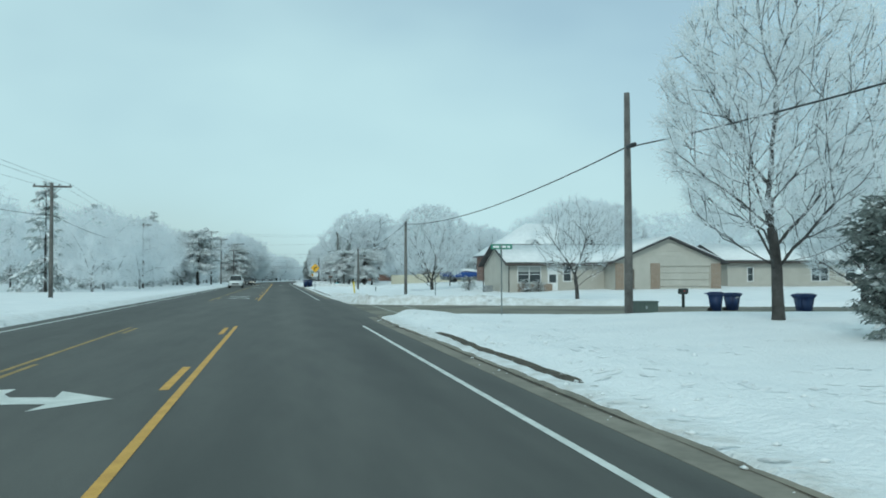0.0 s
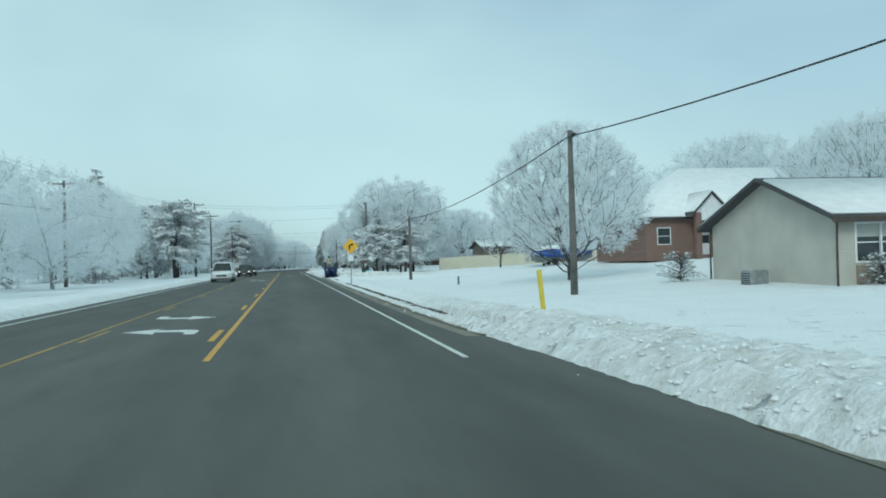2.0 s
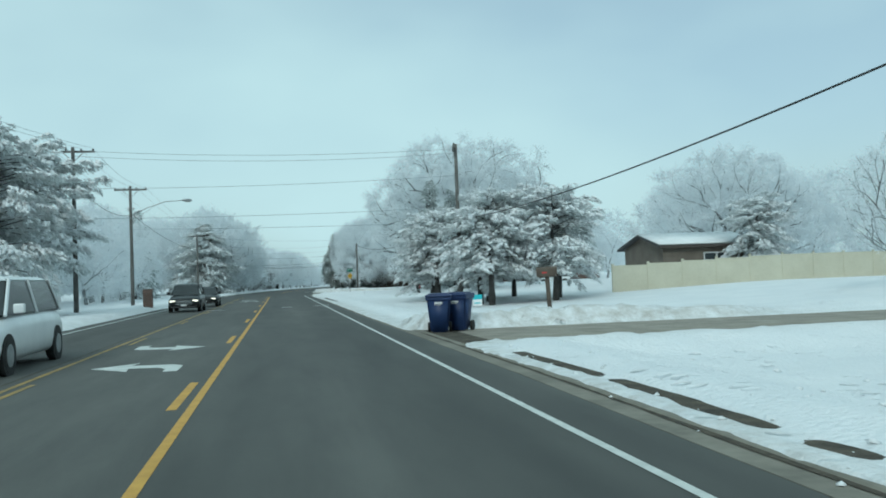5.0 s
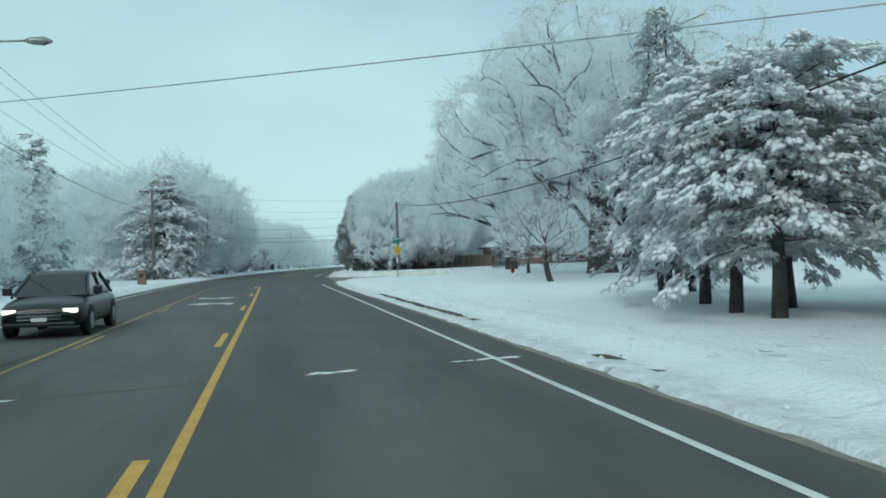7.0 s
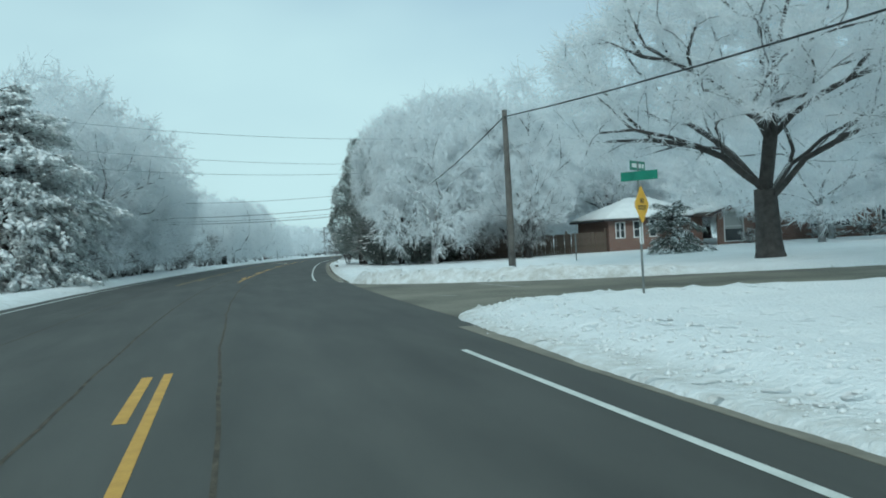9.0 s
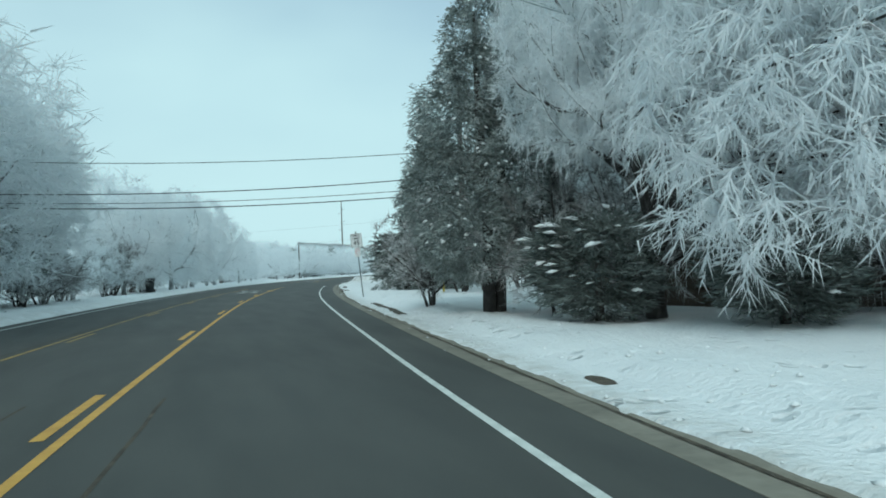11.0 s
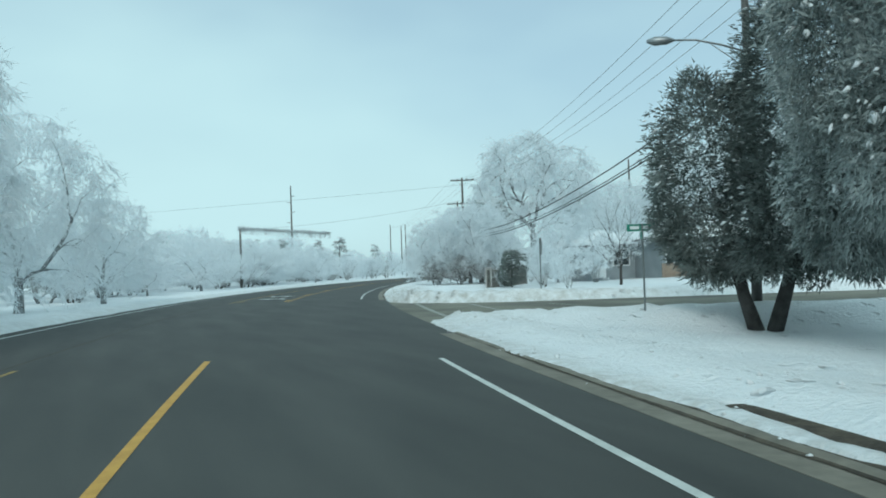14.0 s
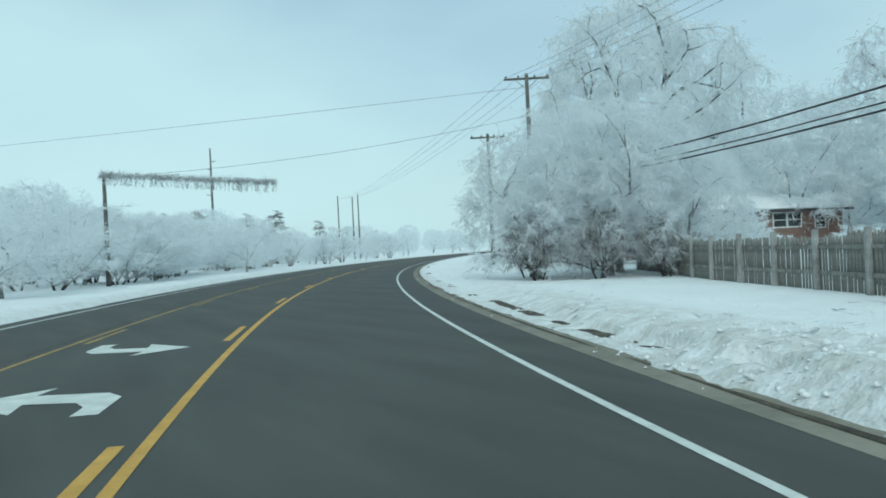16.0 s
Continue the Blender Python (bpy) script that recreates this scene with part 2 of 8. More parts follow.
def along(x, y):
    """The way back: metres along the road and to the right of it."""
    i = int(np.argmin((ROAD_X - x) ** 2 + (ROAD_Y - y) ** 2))
    h = _h[i]
    return float(ROAD_S[i]), float((x - ROAD_X[i]) * math.cos(h) - (y - ROAD_Y[i]) * math.sin(h))


def lerp(v, a, b):
    t = min(1.0, max(0.0, (v - a) / (b - a)))
    return t * t * (3 - 2 * t)


EDGE_R, EDGE_L = 5.0, -7.0


def kerb_shift(s):
    """How far the gutter lies to the right of its usual place: it wanders along the road."""
    return float(np.interp(s, [-60, 30, 46, 58, 66, 80, 110, 128, 150, 180, 205, 222, 245, 300, 340, 365, 420], [-0.16, -0.18, 0.15, 0.02, -0.24, -0.30, -0.20, -0.02, -0.16, -0.12, -0.26, -0.06, 0.08, 0.08, 0.04, 0.08, 0.04]))


# openings in the snow on the right: start, end, corner radius at each end, how far they reach, slant
SIDE_ROADS = [(35.6, 47.2, 3.0, 5.0, 70, -0.42), (134.4, 139.6, 0.8, 0.8, 26, 0.0), (225.9, 235.6, 4.5, 9.0, 70, -0.38), (344.3, 355.2, 1.9, 6.5, 70, -0.12)]


def opening(s, off):
    """How far a place lies inside a side road (positive) or outside it, in metres."""
    best = -99.0
    d = off - EDGE_R
    for a, b, ra, rb, reach, slant in SIDE_ROADS:
        if d < -1 or d > reach:
            continue
        q = s - slant * max(d - 4, 0)
        aa = a - (ra - math.sqrt(max(0.0, ra * ra - (ra - d) ** 2)) if d < ra else 0)
        bb = b + (rb - math.sqrt(max(0.0, rb * rb - (rb - d) ** 2)) if d < rb else 0)
        best = max(best, min(q - aa, bb - q))
    return best


RISE_S = [60, 95, 130, 170, 200, 235, 345, 365, 420]
RISE_Z = [0.0, 1.4, 1.4, 0.75, 0.35, 0.3, 0.3, 0.6, 0.4]


def near_mid(s):
    """The middle of the side road nearest to a place along the road."""
    return min(((a + b) / 2 for a, b, *_ in SIDE_ROADS), key=lambda m: abs(m - s))


def trench(s, d):
    """The broken gap of bare turf behind the kerb's ridge of snow: 0 to 1."""
    p = Vector((s * 0.22, 3.1, 0))
    here = noise.noise(p) * 0.7 + noise.noise(p * 4.3) * 0.4 + np.interp(s, [-40, 8, 14, 23, 27, 60, 68, 104, 112, 124, 133, 150, 178, 184, 195, 201, 276, 282, 288, 292, 318, 322, 327, 331, 345, 366, 374, 400], [-0.3, -0.2, 0.55, 0.4, -0.7, -0.3, 0.75, 0.6, -0.1, 0.3, 0.3, -0.35, -0.3, 0.8, 0.4, -0.6, -0.3, 0.6, 0.5, -0.3, 0.0, 0.35, 0.0, -0.9, -0.8, -0.6, 0.05, 0.0])
    mid = 0.60 + 0.16 * noise.noise(Vector((s * 0.25, 9, 0))) + 0.05 * noise.noise(Vector((s * 1.3, 9, 0)))
    return lerp(here, 0.0, 0.25) * (1 - lerp(abs(d - mid), 0.08, 0.20))


BANK_S = [-40, 20, 42, 50, 62, 72, 84, 120, 150, 230, 284, 290, 297, 302, 338, 344, 350, 364, 374, 388, 420]
BANK_Z = [0.10, 0.10, 0.22, 0.30, 0.30, 0.16, 0.12, 0.12, 0.13, 0.14, 0.14, 0.18, 0.18, 0.12, 0.10, 0.22, 0.36, 0.36, 0.22, 0.12, 0.10]
BASE_S = [0, 60, 90, 110, 185, 205, 225, 275, 284, 296, 312, 320, 341, 352, 400]
BASE_Z = [0.06, 0.02, -0.08, -0.20, -0.20, 0.02, 0.16, 0.16, 0.34, 0.30, -0.10, -0.16, -0.12, 0.12, 0.12]


def snow_height(s, off):
    """Height of the snow: a ploughed bank beside the road, then a lawn."""
    p = Vector((s, off, 0))
    gap, small = 0.0, 0.0
    if off > 0:
        d0 = off - EDGE_R - 0.05 - kerb_shift(s)
        wob = 0.05 * noise.noise(p * 0.35 + Vector((7, 0, 0))) + 0.06 * noise.noise(p * 1.3) + 0.035 * noise.noise(p * 3.7)
        # along the old trees the snow lies over most of the gutter
        d0 += np.interp(s, [132, 142, 214, 222], [0.0, 0.26, 0.26, 0.0])
        # between the cedars and the road the kerb and a strip of turf lie bare
        d = d0 + (wob if d0 < 4 else 0) - np.interp(s, [298, 304, 310, 322, 328], [0.0, 0.18, 0.42, 0.30, 0.0]) * (1 - lerp(d0, 2, 6)) * (0.75 + 0.9 * noise.noise(Vector((s * 0.5, 2, 0))))
        base = np.interp(s, BASE_S, BASE_Z) + np.interp(s, RISE_S, RISE_Z) * lerp(d, 6, 32)
        # lower ground under the row of cedars
        base -= 0.34 * lerp(d, 4, 8) * (1 - lerp(d, 14, 24)) * lerp(s, 306, 318) * (1 - lerp(s, 341.5, 346))
        bank = np.interp(s, BANK_S, BANK_Z)
        inside = opening(s, off)
        if inside > -7 and s > 40 and d < 40:
            bank = max(bank, (0.42 if s > near_mid(s) else 0.10) * lerp(-inside, 5.5, 0.8) * lerp(d, 16, 6))
            d = min(d, -inside) if d > 1 else d
        base += 0.30 * lerp(d, 4, 11) * lerp(s, -6, 10) * lerp(-inside, 1.0, 5.0) * (1 if s < 42 else 0)
        if d0 < 1.3 and inside < -3:
            gap = trench(s, d0)
        small = lerp(bank, 0.15, 0.28)
        start = 0.70 * (1 - small)
    else:
        d = EDGE_L - off
        d += 0.2 * noise.noise(p * 0.3)
        base = 0.18 + 0.25 * lerp(d, 10, 60)
        bank = 0.16
        inside = -99
        start = 0.0
    if d < -0.05 or inside > 0.05:
        return -0.07
    rim = lerp(d, -0.05, 0.14) * lerp(-inside, -0.05, 0.25)
    lump = noise.noise(p * 1.1) * 0.45 + noise.noise(p * 2.6) * 0.45 + noise.noise(p * 5.2 + Vector((0, 0, 3))) * 0.30
    mound = bank * lerp(d, start, start + 0.7) * (1 - lerp(d, 1.7, 3.6))
    # trodden and thrown snow near the road, smooth lawn farther off
    rough = (0.042 + 0.05 * small) * lerp(d, 0, 0.35) * (1 - 0.6 * lerp(d, 3.0, 5.2)) * (1 - 0.8 * lerp(d, 8, 14))
    pit = max(0.0, noise.noise(p * 2.3 + Vector((31, 4, 0))) - 0.30) * 0.26 * lerp(d, 0.9, 1.5) * (1 - lerp(d, 4.4, 6.5))
    z = (0.06 + (base - 0.06) * lerp(d, 0.8, 4.0)) + mound * (1 + 0.4 * lump) + rough * lump - pit
    z += 0.05 * noise.noise(p * 0.12) * lerp(d, 3, 10)
    # a trail of footprints over the lawn
    if 64 < s < 112 and 1.6 < d < 3.6:
        step = math.floor(s / 0.62)
        z -= 0.10 * (1 - lerp(math.hypot((s - 0.62 * (step + 0.5)) * 1.1, off - 7.55 - 0.35 * noise.noise(Vector((step * 0.2, 8, 0))) - (0.14 if step % 2 else -0.14)), 0.08, 0.22))
    z = -0.07 + (z + 0.07) * rim
    return z + (-0.03 - z) * gap


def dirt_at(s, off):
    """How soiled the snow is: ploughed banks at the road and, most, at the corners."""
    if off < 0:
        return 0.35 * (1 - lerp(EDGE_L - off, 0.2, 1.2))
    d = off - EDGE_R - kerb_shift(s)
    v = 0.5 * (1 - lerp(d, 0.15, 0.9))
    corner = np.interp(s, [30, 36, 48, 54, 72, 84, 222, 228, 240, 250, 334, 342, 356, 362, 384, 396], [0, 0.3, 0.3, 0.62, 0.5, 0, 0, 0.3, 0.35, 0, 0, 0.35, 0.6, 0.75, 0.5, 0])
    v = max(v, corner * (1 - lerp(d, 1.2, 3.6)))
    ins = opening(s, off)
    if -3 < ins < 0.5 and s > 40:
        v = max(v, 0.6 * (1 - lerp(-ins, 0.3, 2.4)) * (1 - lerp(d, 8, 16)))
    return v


def build_ground():
    rows = [-1500, -300, -90, -50, -35] + list(np.arange(-25, 2, 0.8)) + list(np.arange(2, 112, 0.20)) + list(np.arange(112, 128, 0.4)) + list(np.arange(128, 236, 0.20)) + list(np.arange(236, 276, 0.35)) + list(np.arange(276, 392, 0.20)) + list(np.arange(392, 420, 0.5)) + list(np.arange(420, 480, 1.2)) + list(np.arange(482, 700, 8)) + [760, 900, 1200, 2400]
    right = [4.0, 4.4] + list(np.arange(4.55, 6.4, 0.085)) + list(np.arange(6.4, 9.4, 0.16)) + list(np.arange(9.4, 12, 0.4)) + list(np.arange(12, 20, 0.7)) + list(np.arange(20.8, 60, 1.3)) + [62, 65, 68, 72, 76, 80]
    left = [-6.3, -6.8] + list(-np.arange(6.95, 9.0, 0.25)) + list(-np.arange(9.0, 12, 0.6)) + [-12.5, -14, -16, -19, -23, -28, -36, -48, -64]
    cols = left[::-1] + [-3, 0, 3] + right
    n = len(cols) + 2
    verts, faces = [], []
    for s in rows:
        line = [tuple(road(s, o, snow_height(s, o))) for o in cols]
        lo, hi = line[0], line[-1]
        verts.append((lo[0] - 1800, lo[1], lo[2]))
        verts.extend(line)
        verts.append((hi[0] + 1800, hi[1], hi[2]))
    for i in range(len(rows) - 1):
        for k in range(n - 1):
            a = i * n + k
            faces.append((a, a + 1, a + n + 1, a + n))
    me = mesh_from("ground", verts, faces)
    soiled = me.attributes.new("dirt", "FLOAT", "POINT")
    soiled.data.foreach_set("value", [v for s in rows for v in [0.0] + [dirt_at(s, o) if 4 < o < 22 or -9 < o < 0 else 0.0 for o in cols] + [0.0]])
    tagged(part_mesh("ground", me, SNOW, smooth=True), "white snow-covered lawns and verges with ploughed lumpy banks", "snowy ground", kind="structure")


def strip(bm, s0, s1, o0, o1, z=0.0, step=2.0, wob=0.0):
    """A band along the road."""
    ss = list(np.arange(s0, s1, step)) + [s1]
    prev = None
    for s in ss:
        w = wob * noise.noise(Vector((s * 0.8, o0, 3)))
        cur = [bm.verts.new(road(s, o0 + w, z)), bm.verts.new(road(s, o1 + w, z))]
        if prev:
            bm.faces.new((prev[0], prev[1], cur[1], cur[0]))
        prev = cur
    return bm


def build_road():
    # tyre tracks and the crown between them, dried to different greys
    cols = [EDGE_L - 0.6, -6.5, -6.2, -5.6, -5.0, -4.4, -3.8, -3.2, -2.4, -1.6, -0.8, 0.0, 0.35, 0.7, 1.1, 1.5, 1.95, 2.4, 2.8, 3.2, 3.6, 3.95, 4.3, 4.72, 5.22]
    salt = [0.8, 0.6, 0.6, 0.4, 0.25, 0.45, 0.3, 0.45, 0.7, 0.75, 0.7, 0.55, 0.45, 0.35, 0.4, 0.6, 0.7, 0.55, 0.3, 0.2, 0.4, 0.25, 0.3, 0.7, 0.9]
    verts, faces, track = [], [], []
    rows = list(np.arange(-400, -20, 20)) + list(np.arange(-20, 480, 1.0)) + list(np.arange(480, 901, 4.0))
    for s in rows:
        for o, k in zip(cols, salt):
            verts.append(tuple(road(s, o, 0.0)))
            track.append(max(0.0, min(1.0, k * np.interp(s, [-400, 180, 235, 900], [1.0, 1.0, 0.22, 0.12]) * (1 + 0.7 * noise.noise(Vector((s * 0.04, o * 0.5, 2)))))))
    n = len(cols)
    for i in range(len(rows) - 1):
        for k in range(n - 1):
            a = i * n + k
            faces.append((a, a + 1, a + n + 1, a + n))
    me = mesh_from("road", verts, faces)
    me.attributes.new("track", "FLOAT", "POINT").data.foreach_set("value", track)
    tagged(part_mesh("road", me, ASPHALT), "dark grey asphalt road with a centre turn lane", "road", kind="structure")
    # tarred cracks across the road
    for s, o0, o1, slant in ((98.0, -6.2, 4.6, 0.5), (169.6, -6.6, 4.6, 2.7), (301.0, -6.3, 1.0, 0.4)):
        bm = bmesh.new()
        prev = None
        for k in range(37):
            o = o0 + (o1 - o0) * k / 36
            q = s + slant * (k / 36) + 0.16 * noise.noise(Vector((o * 1.3, s, 0))) + 0.06 * noise.noise(Vector((o * 5, s, 0)))
            w = 0.008 + 0.010 * noise.noise(Vector((o * 2.2, s, 5)))
            cur = [bm.verts.new(road(q - w, o, 0.0035)), bm.verts.new(road(q + w, o, 0.0035))]
            if prev:
                bm.faces.new((prev[0], cur[0], cur[1], prev[1]))
            prev = cur
        tagged(part("road_crack", bm, TURF), "dark crack across the asphalt road", "road crack", kind="structure")
    # tarred seams along the road between the lanes
    for off, a, b in ((-3.42, 120, 430), (0.62, 205, 262), (-0.95, 205, 262)):
        bm = strip(bmesh.new(), a, b, off - 0.022, off + 0.022, 0.003, 1.0, 0.05)
        tagged(part("road_seam", bm, TURF), "dark tarred seam along the asphalt road", "road seam", kind="structure")
    # concrete gutter, a strip of wet grit against its low kerb, and the turf behind, left out at the side roads
    spans = [(-60, 33.8), (62.0, 220.5), (244.6, 338.6), (364.0, 520.0)]
    for a, b in spans:
        for name, rim, material, label, category in (
            ("kerb", ((4.70, -0.02), (4.70, 0.006), (5.02, 0.004), (5.08, 0.03), (5.16, 0.035), (5.16, -0.05)), GUTTER, "tan concrete gutter with a low kerb, partly under snow", "kerb"),
            ("verge", ((5.17, -0.08), (5.17, 0.03), (5.45, 0.028), (5.80, 0.03), (6.0, 0.01), (6.0, -0.1)), TURF, "bare wet turf showing between ridges of snow", "verge")):
            bm = bmesh.new()
            prev = None
            for s in list(np.arange(a, b, 1.0)) + [b]:
                e = 0.05 * noise.noise(Vector((s * 0.9, 1, 0))) if name == "kerb" else 0.0
                cur = [bm.verts.new(road(s, o + 0.03 + kerb_shift(s) + (e if k == 2 else 0), z)) for k, (o, z) in enumerate(rim)]
                if prev:
                    for k in range(5):
                        bm.faces.new((prev[k], prev[k + 1], cur[k + 1], cur[k]))
                prev = cur
            tagged(part(name, bm, material), label, category, kind="structure")
        bm = bmesh.new()
        prev = None
        for s in list(np.arange(a, b, 0.5)) + [b]:
            w = max(0.0, 0.05 + 0.16 * noise.noise(Vector((s * 0.21, 4, 0))) + 0.05 * noise.noise(Vector((s * 2.1, 4, 0))))
            cur = [bm.verts.new(road(s, 5.06 + kerb_shift(s) - 0.6 * w, 0.012)), bm.verts.new(road(s, 5.09 + kerb_shift(s), 0.016))]
            if prev:
                bm.faces.new((prev[0], prev[1], cur[1], cur[0]))
            prev = cur
        tagged(part("gutter_grit", bm, TURF), "dark wet grit lying along the kerb", "grit", kind="structure")
    for k, (a, b, ra, rb, reach, slant) in enumerate(SIDE_ROADS):
        bm = bmesh.new()
        prev = None
        for d in list(np.arange(0.14 if k == 1 else 0.12, 12, 0.5)) + list(np.arange(12, reach, 2.0)):
            sh = slant * max(d - 4, 0)
            aa = a - (ra - math.sqrt(max(0.0, ra * ra - (ra - d) ** 2)) if d < ra else 0) - 1.2 + sh
            bb = b + (rb - math.sqrt(max(0.0, rb * rb - (rb - d) ** 2)) if d < rb else 0) + 1.2 + sh
            cur = [bm.verts.new(road(s, EDGE_R + d, 0.008 if d < 25 else 0.0)) for s in np.linspace(aa, bb, 6)]
            if prev:
                for q in range(5):
                    bm.faces.new((prev[q], prev[q + 1], cur[q + 1], cur[q]))
            prev = cur
        bmesh.ops.recalc_face_normals(bm, faces=bm.faces[:])
        drive = k == 1
        tagged(part("driveway" if drive else "side_road", bm, CONCRETE if drive else ASPHALT_WORN), "cleared concrete driveway apron" if drive else "worn tan-grey side street cleared of snow", "driveway" if drive else "road", kind="structure")


def build_markings():
    def mark(s0, s1, o0, o1, material, label, z=0.005):
        bm = bmesh.new()
        strip(bm, s0, s1, o0, o1, z)
        tagged(part("road_marking", bm, material), label, "road marking", kind="structure")

    # edge lines and the solid yellow lines, broken at the side roads
    for a, b in ((-80, 27.8), (58.4, 217.2), (248.5, 333.0), (366.6, 700)):
        mark(a, b, 3.833, 3.928, LINE_WHITE, "white painted edge line")
    mark(-80, 700, -6.42, -6.30, LINE_WHITE, "white painted edge line")
    for a, b in ((-80, 28.6), (59.5, 217.2), (253, 334.5), (366.8, 700)):
        mark(a, b, -0.06, 0.05, LINE_YELLOW, "solid yellow turn-lane line")
        mark(a, b, -3.19, -3.09, LINE_YELLOW_WORN, "solid yellow turn-lane line")
    # the broken lines inside the turn lane: 3 m long, about 12.2 m apart
    for first, last, gap in ((0.55, 28, 12.0), (63.25, 217, 12.55), (259.5, 332, 12.32), (367.4, 520, 11.9)):
        s = first
        while s < last:
            mark(s, min(s + 3.15, last), -0.31, -0.18, LINE_YELLOW, "short yellow turn-lane dash")
            mark(s + 1.0, min(s + 4.15, last), -2.95, -2.85, LINE_YELLOW_WORN, "short yellow turn-lane dash")
            s += gap

    # turn arrows, each pair facing both ways
    def arrow(s, k):
        outline = [(0.35, -0.87), (-0.58, -0.06), (0.07, -0.12), (-0.05, 0.45), (-0.40, 0.61), (-0.93, 0.61), (-0.91, 0.87), (0.19, 0.87), (0.57, 0.66), (0.69, -0.16), (1.27, -0.07)]
        bm = bmesh.new()
        v = [bm.verts.new(road(s + k * a, -1.62 + k * b, 0.006)) for a, b in outline]
        for f in ((0, 1, 2), (0, 2, 9), (0, 9, 10), (2, 3, 8, 9), (3, 4, 7, 8), (4, 5, 6, 7)):
            bm.faces.new([v[i] for i in f])
        bmesh.ops.recalc_face_normals(bm, faces=bm.faces[:])
        tagged(part("turn_arrow", bm, LINE_WHITE), "white painted left-turn arrow on the road", "road marking", "turn arrows", kind="structure")

    for near, far in ((6.3, 12.1), (66.3, 72.2), (132.2, 138.0), (194.4, 200.4), (317.6, 323.4), (373.1, 378.9)):
        arrow(near, 1)
        arrow(far, -1)

    # cross walk and stop lines on two side streets
    for pts in (((36.0, 6.2), (48.4, 6.2)), ((34.0, 7.6), (46.4, 7.7)), ((343.0, 6.0), (357.3, 6.2)), ((345.0, 8.3), (354.6, 8.2)), ((229.4, 6.8), (230.1, 6.3)), ((231.8, 9.35), (236.0, 9.0)), ((352.0, 10.9), (350.2, 11.4))):
        (a, o0), (b, o1) = pts
        bm = bmesh.new()
        for i in range(12):
            p, q = [(a + (b - a) * t, o0 + (o1 - o0) * t) for t in (i / 12, (i + 1) / 12)]
            bm.faces.new([bm.verts.new(road(*r)) for r in ((p[0], p[1] - 0.09, 0.016), (p[0], p[1] + 0.09, 0.016), (q[0], q[1] + 0.09, 0.016), (q[0], q[1] - 0.09, 0.016))])
        bmesh.ops.recalc_face_normals(bm, faces=bm.faces[:])
        tagged(part("crosswalk_line", bm, LINE_WORN), "worn white crosswalk line across a side street", "road marking", kind="structure")


def snow_bits():
    """Loose chunks: along the gutter and the bank, and in one crack across the road."""
    rng, nr = random.Random(17), np.random.RandomState(17)
    p, d, size = [], [], []
    for _ in range(5200):
        s = rng.uniform(-5, 420)
        near = rng.random() < 0.06
        off = EDGE_R + kerb_shift(s) + (rng.gauss(0.0, 0.10) if near else abs(rng.gauss(0.9, 1.5)) + 0.15)
        if opening(s, off) > -0.8:
            continue
        k = (0.2 + 0.8 * rng.random() ** 4) * (0.05 if near else 0.072)
        p.append(tuple(road(s, off, max(0.01, snow_height(s, off)) + k * 0.15)))
        a = rng.uniform(0, 6.28)
        d.append((math.cos(a), math.sin(a), rng.uniform(-0.2, 0.2)))
        size.append((k, k * rng.uniform(0.6, 1.0), k * rng.uniform(0.5, 0.9)))
    # clods thrown up by the plough on the banks at the corners
    for _ in range(7500):
        a, b = rng.choice(((44, 78), (226, 244), (340, 376), (196, 224)))
        s = rng.uniform(a, b)
        off = EDGE_R + kerb_shift(s) + 0.1 + abs(rng.gauss(0.0, 1.3))
        if opening(s, off) > -0.3:
            continue
        k = (0.25 + 0.75 * rng.random() ** 3) * 0.07
        p.append(tuple(road(s, off, max(0.01, snow_height(s, off)) + k * 0.1)))
        a = rng.uniform(0, 6.28)
        d.append((math.cos(a), math.sin(a), rng.uniform(-0.3, 0.3)))
        size.append((k, k * rng.uniform(0.7, 1.0), k * rng.uniform(0.5, 0.9)))
    me = lumps(np.array(p), np.array(d), np.array(size), nr, "snow_chunks")
    tagged(part_mesh("snow_chunks", me, SNOW_LUMP, smooth=True), "loose chunks of ploughed snow along the road", "snow", kind="stuff")
    p, d, size = [], [], []
    for _ in range(150):
        t = rng.random()
        if not (t < 0.42 or 0.70 < t < 0.76 or 0.88 < t < 0.97):
            continue
        q = road(169.6 + 2.7 * t + rng.gauss(0, 0.05), -6.6 + 11.2 * t, 0.004)
        p.append(tuple(q))
        d.append((1, 0.24 + rng.uniform(-0.2, 0.2), 0))
        size.append((rng.uniform(0.05, 0.22), rng.uniform(0.02, 0.06), 0.012))
    me = lumps(np.array(p), np.array(d), np.array(size), nr, "crack_snow")
    tagged(part_mesh("crack_snow", me, SNOW_LUMP, smooth=True), "thin remains of snow in a road crack", "snow", kind="stuff")


build_ground()
build_road()
build_markings()


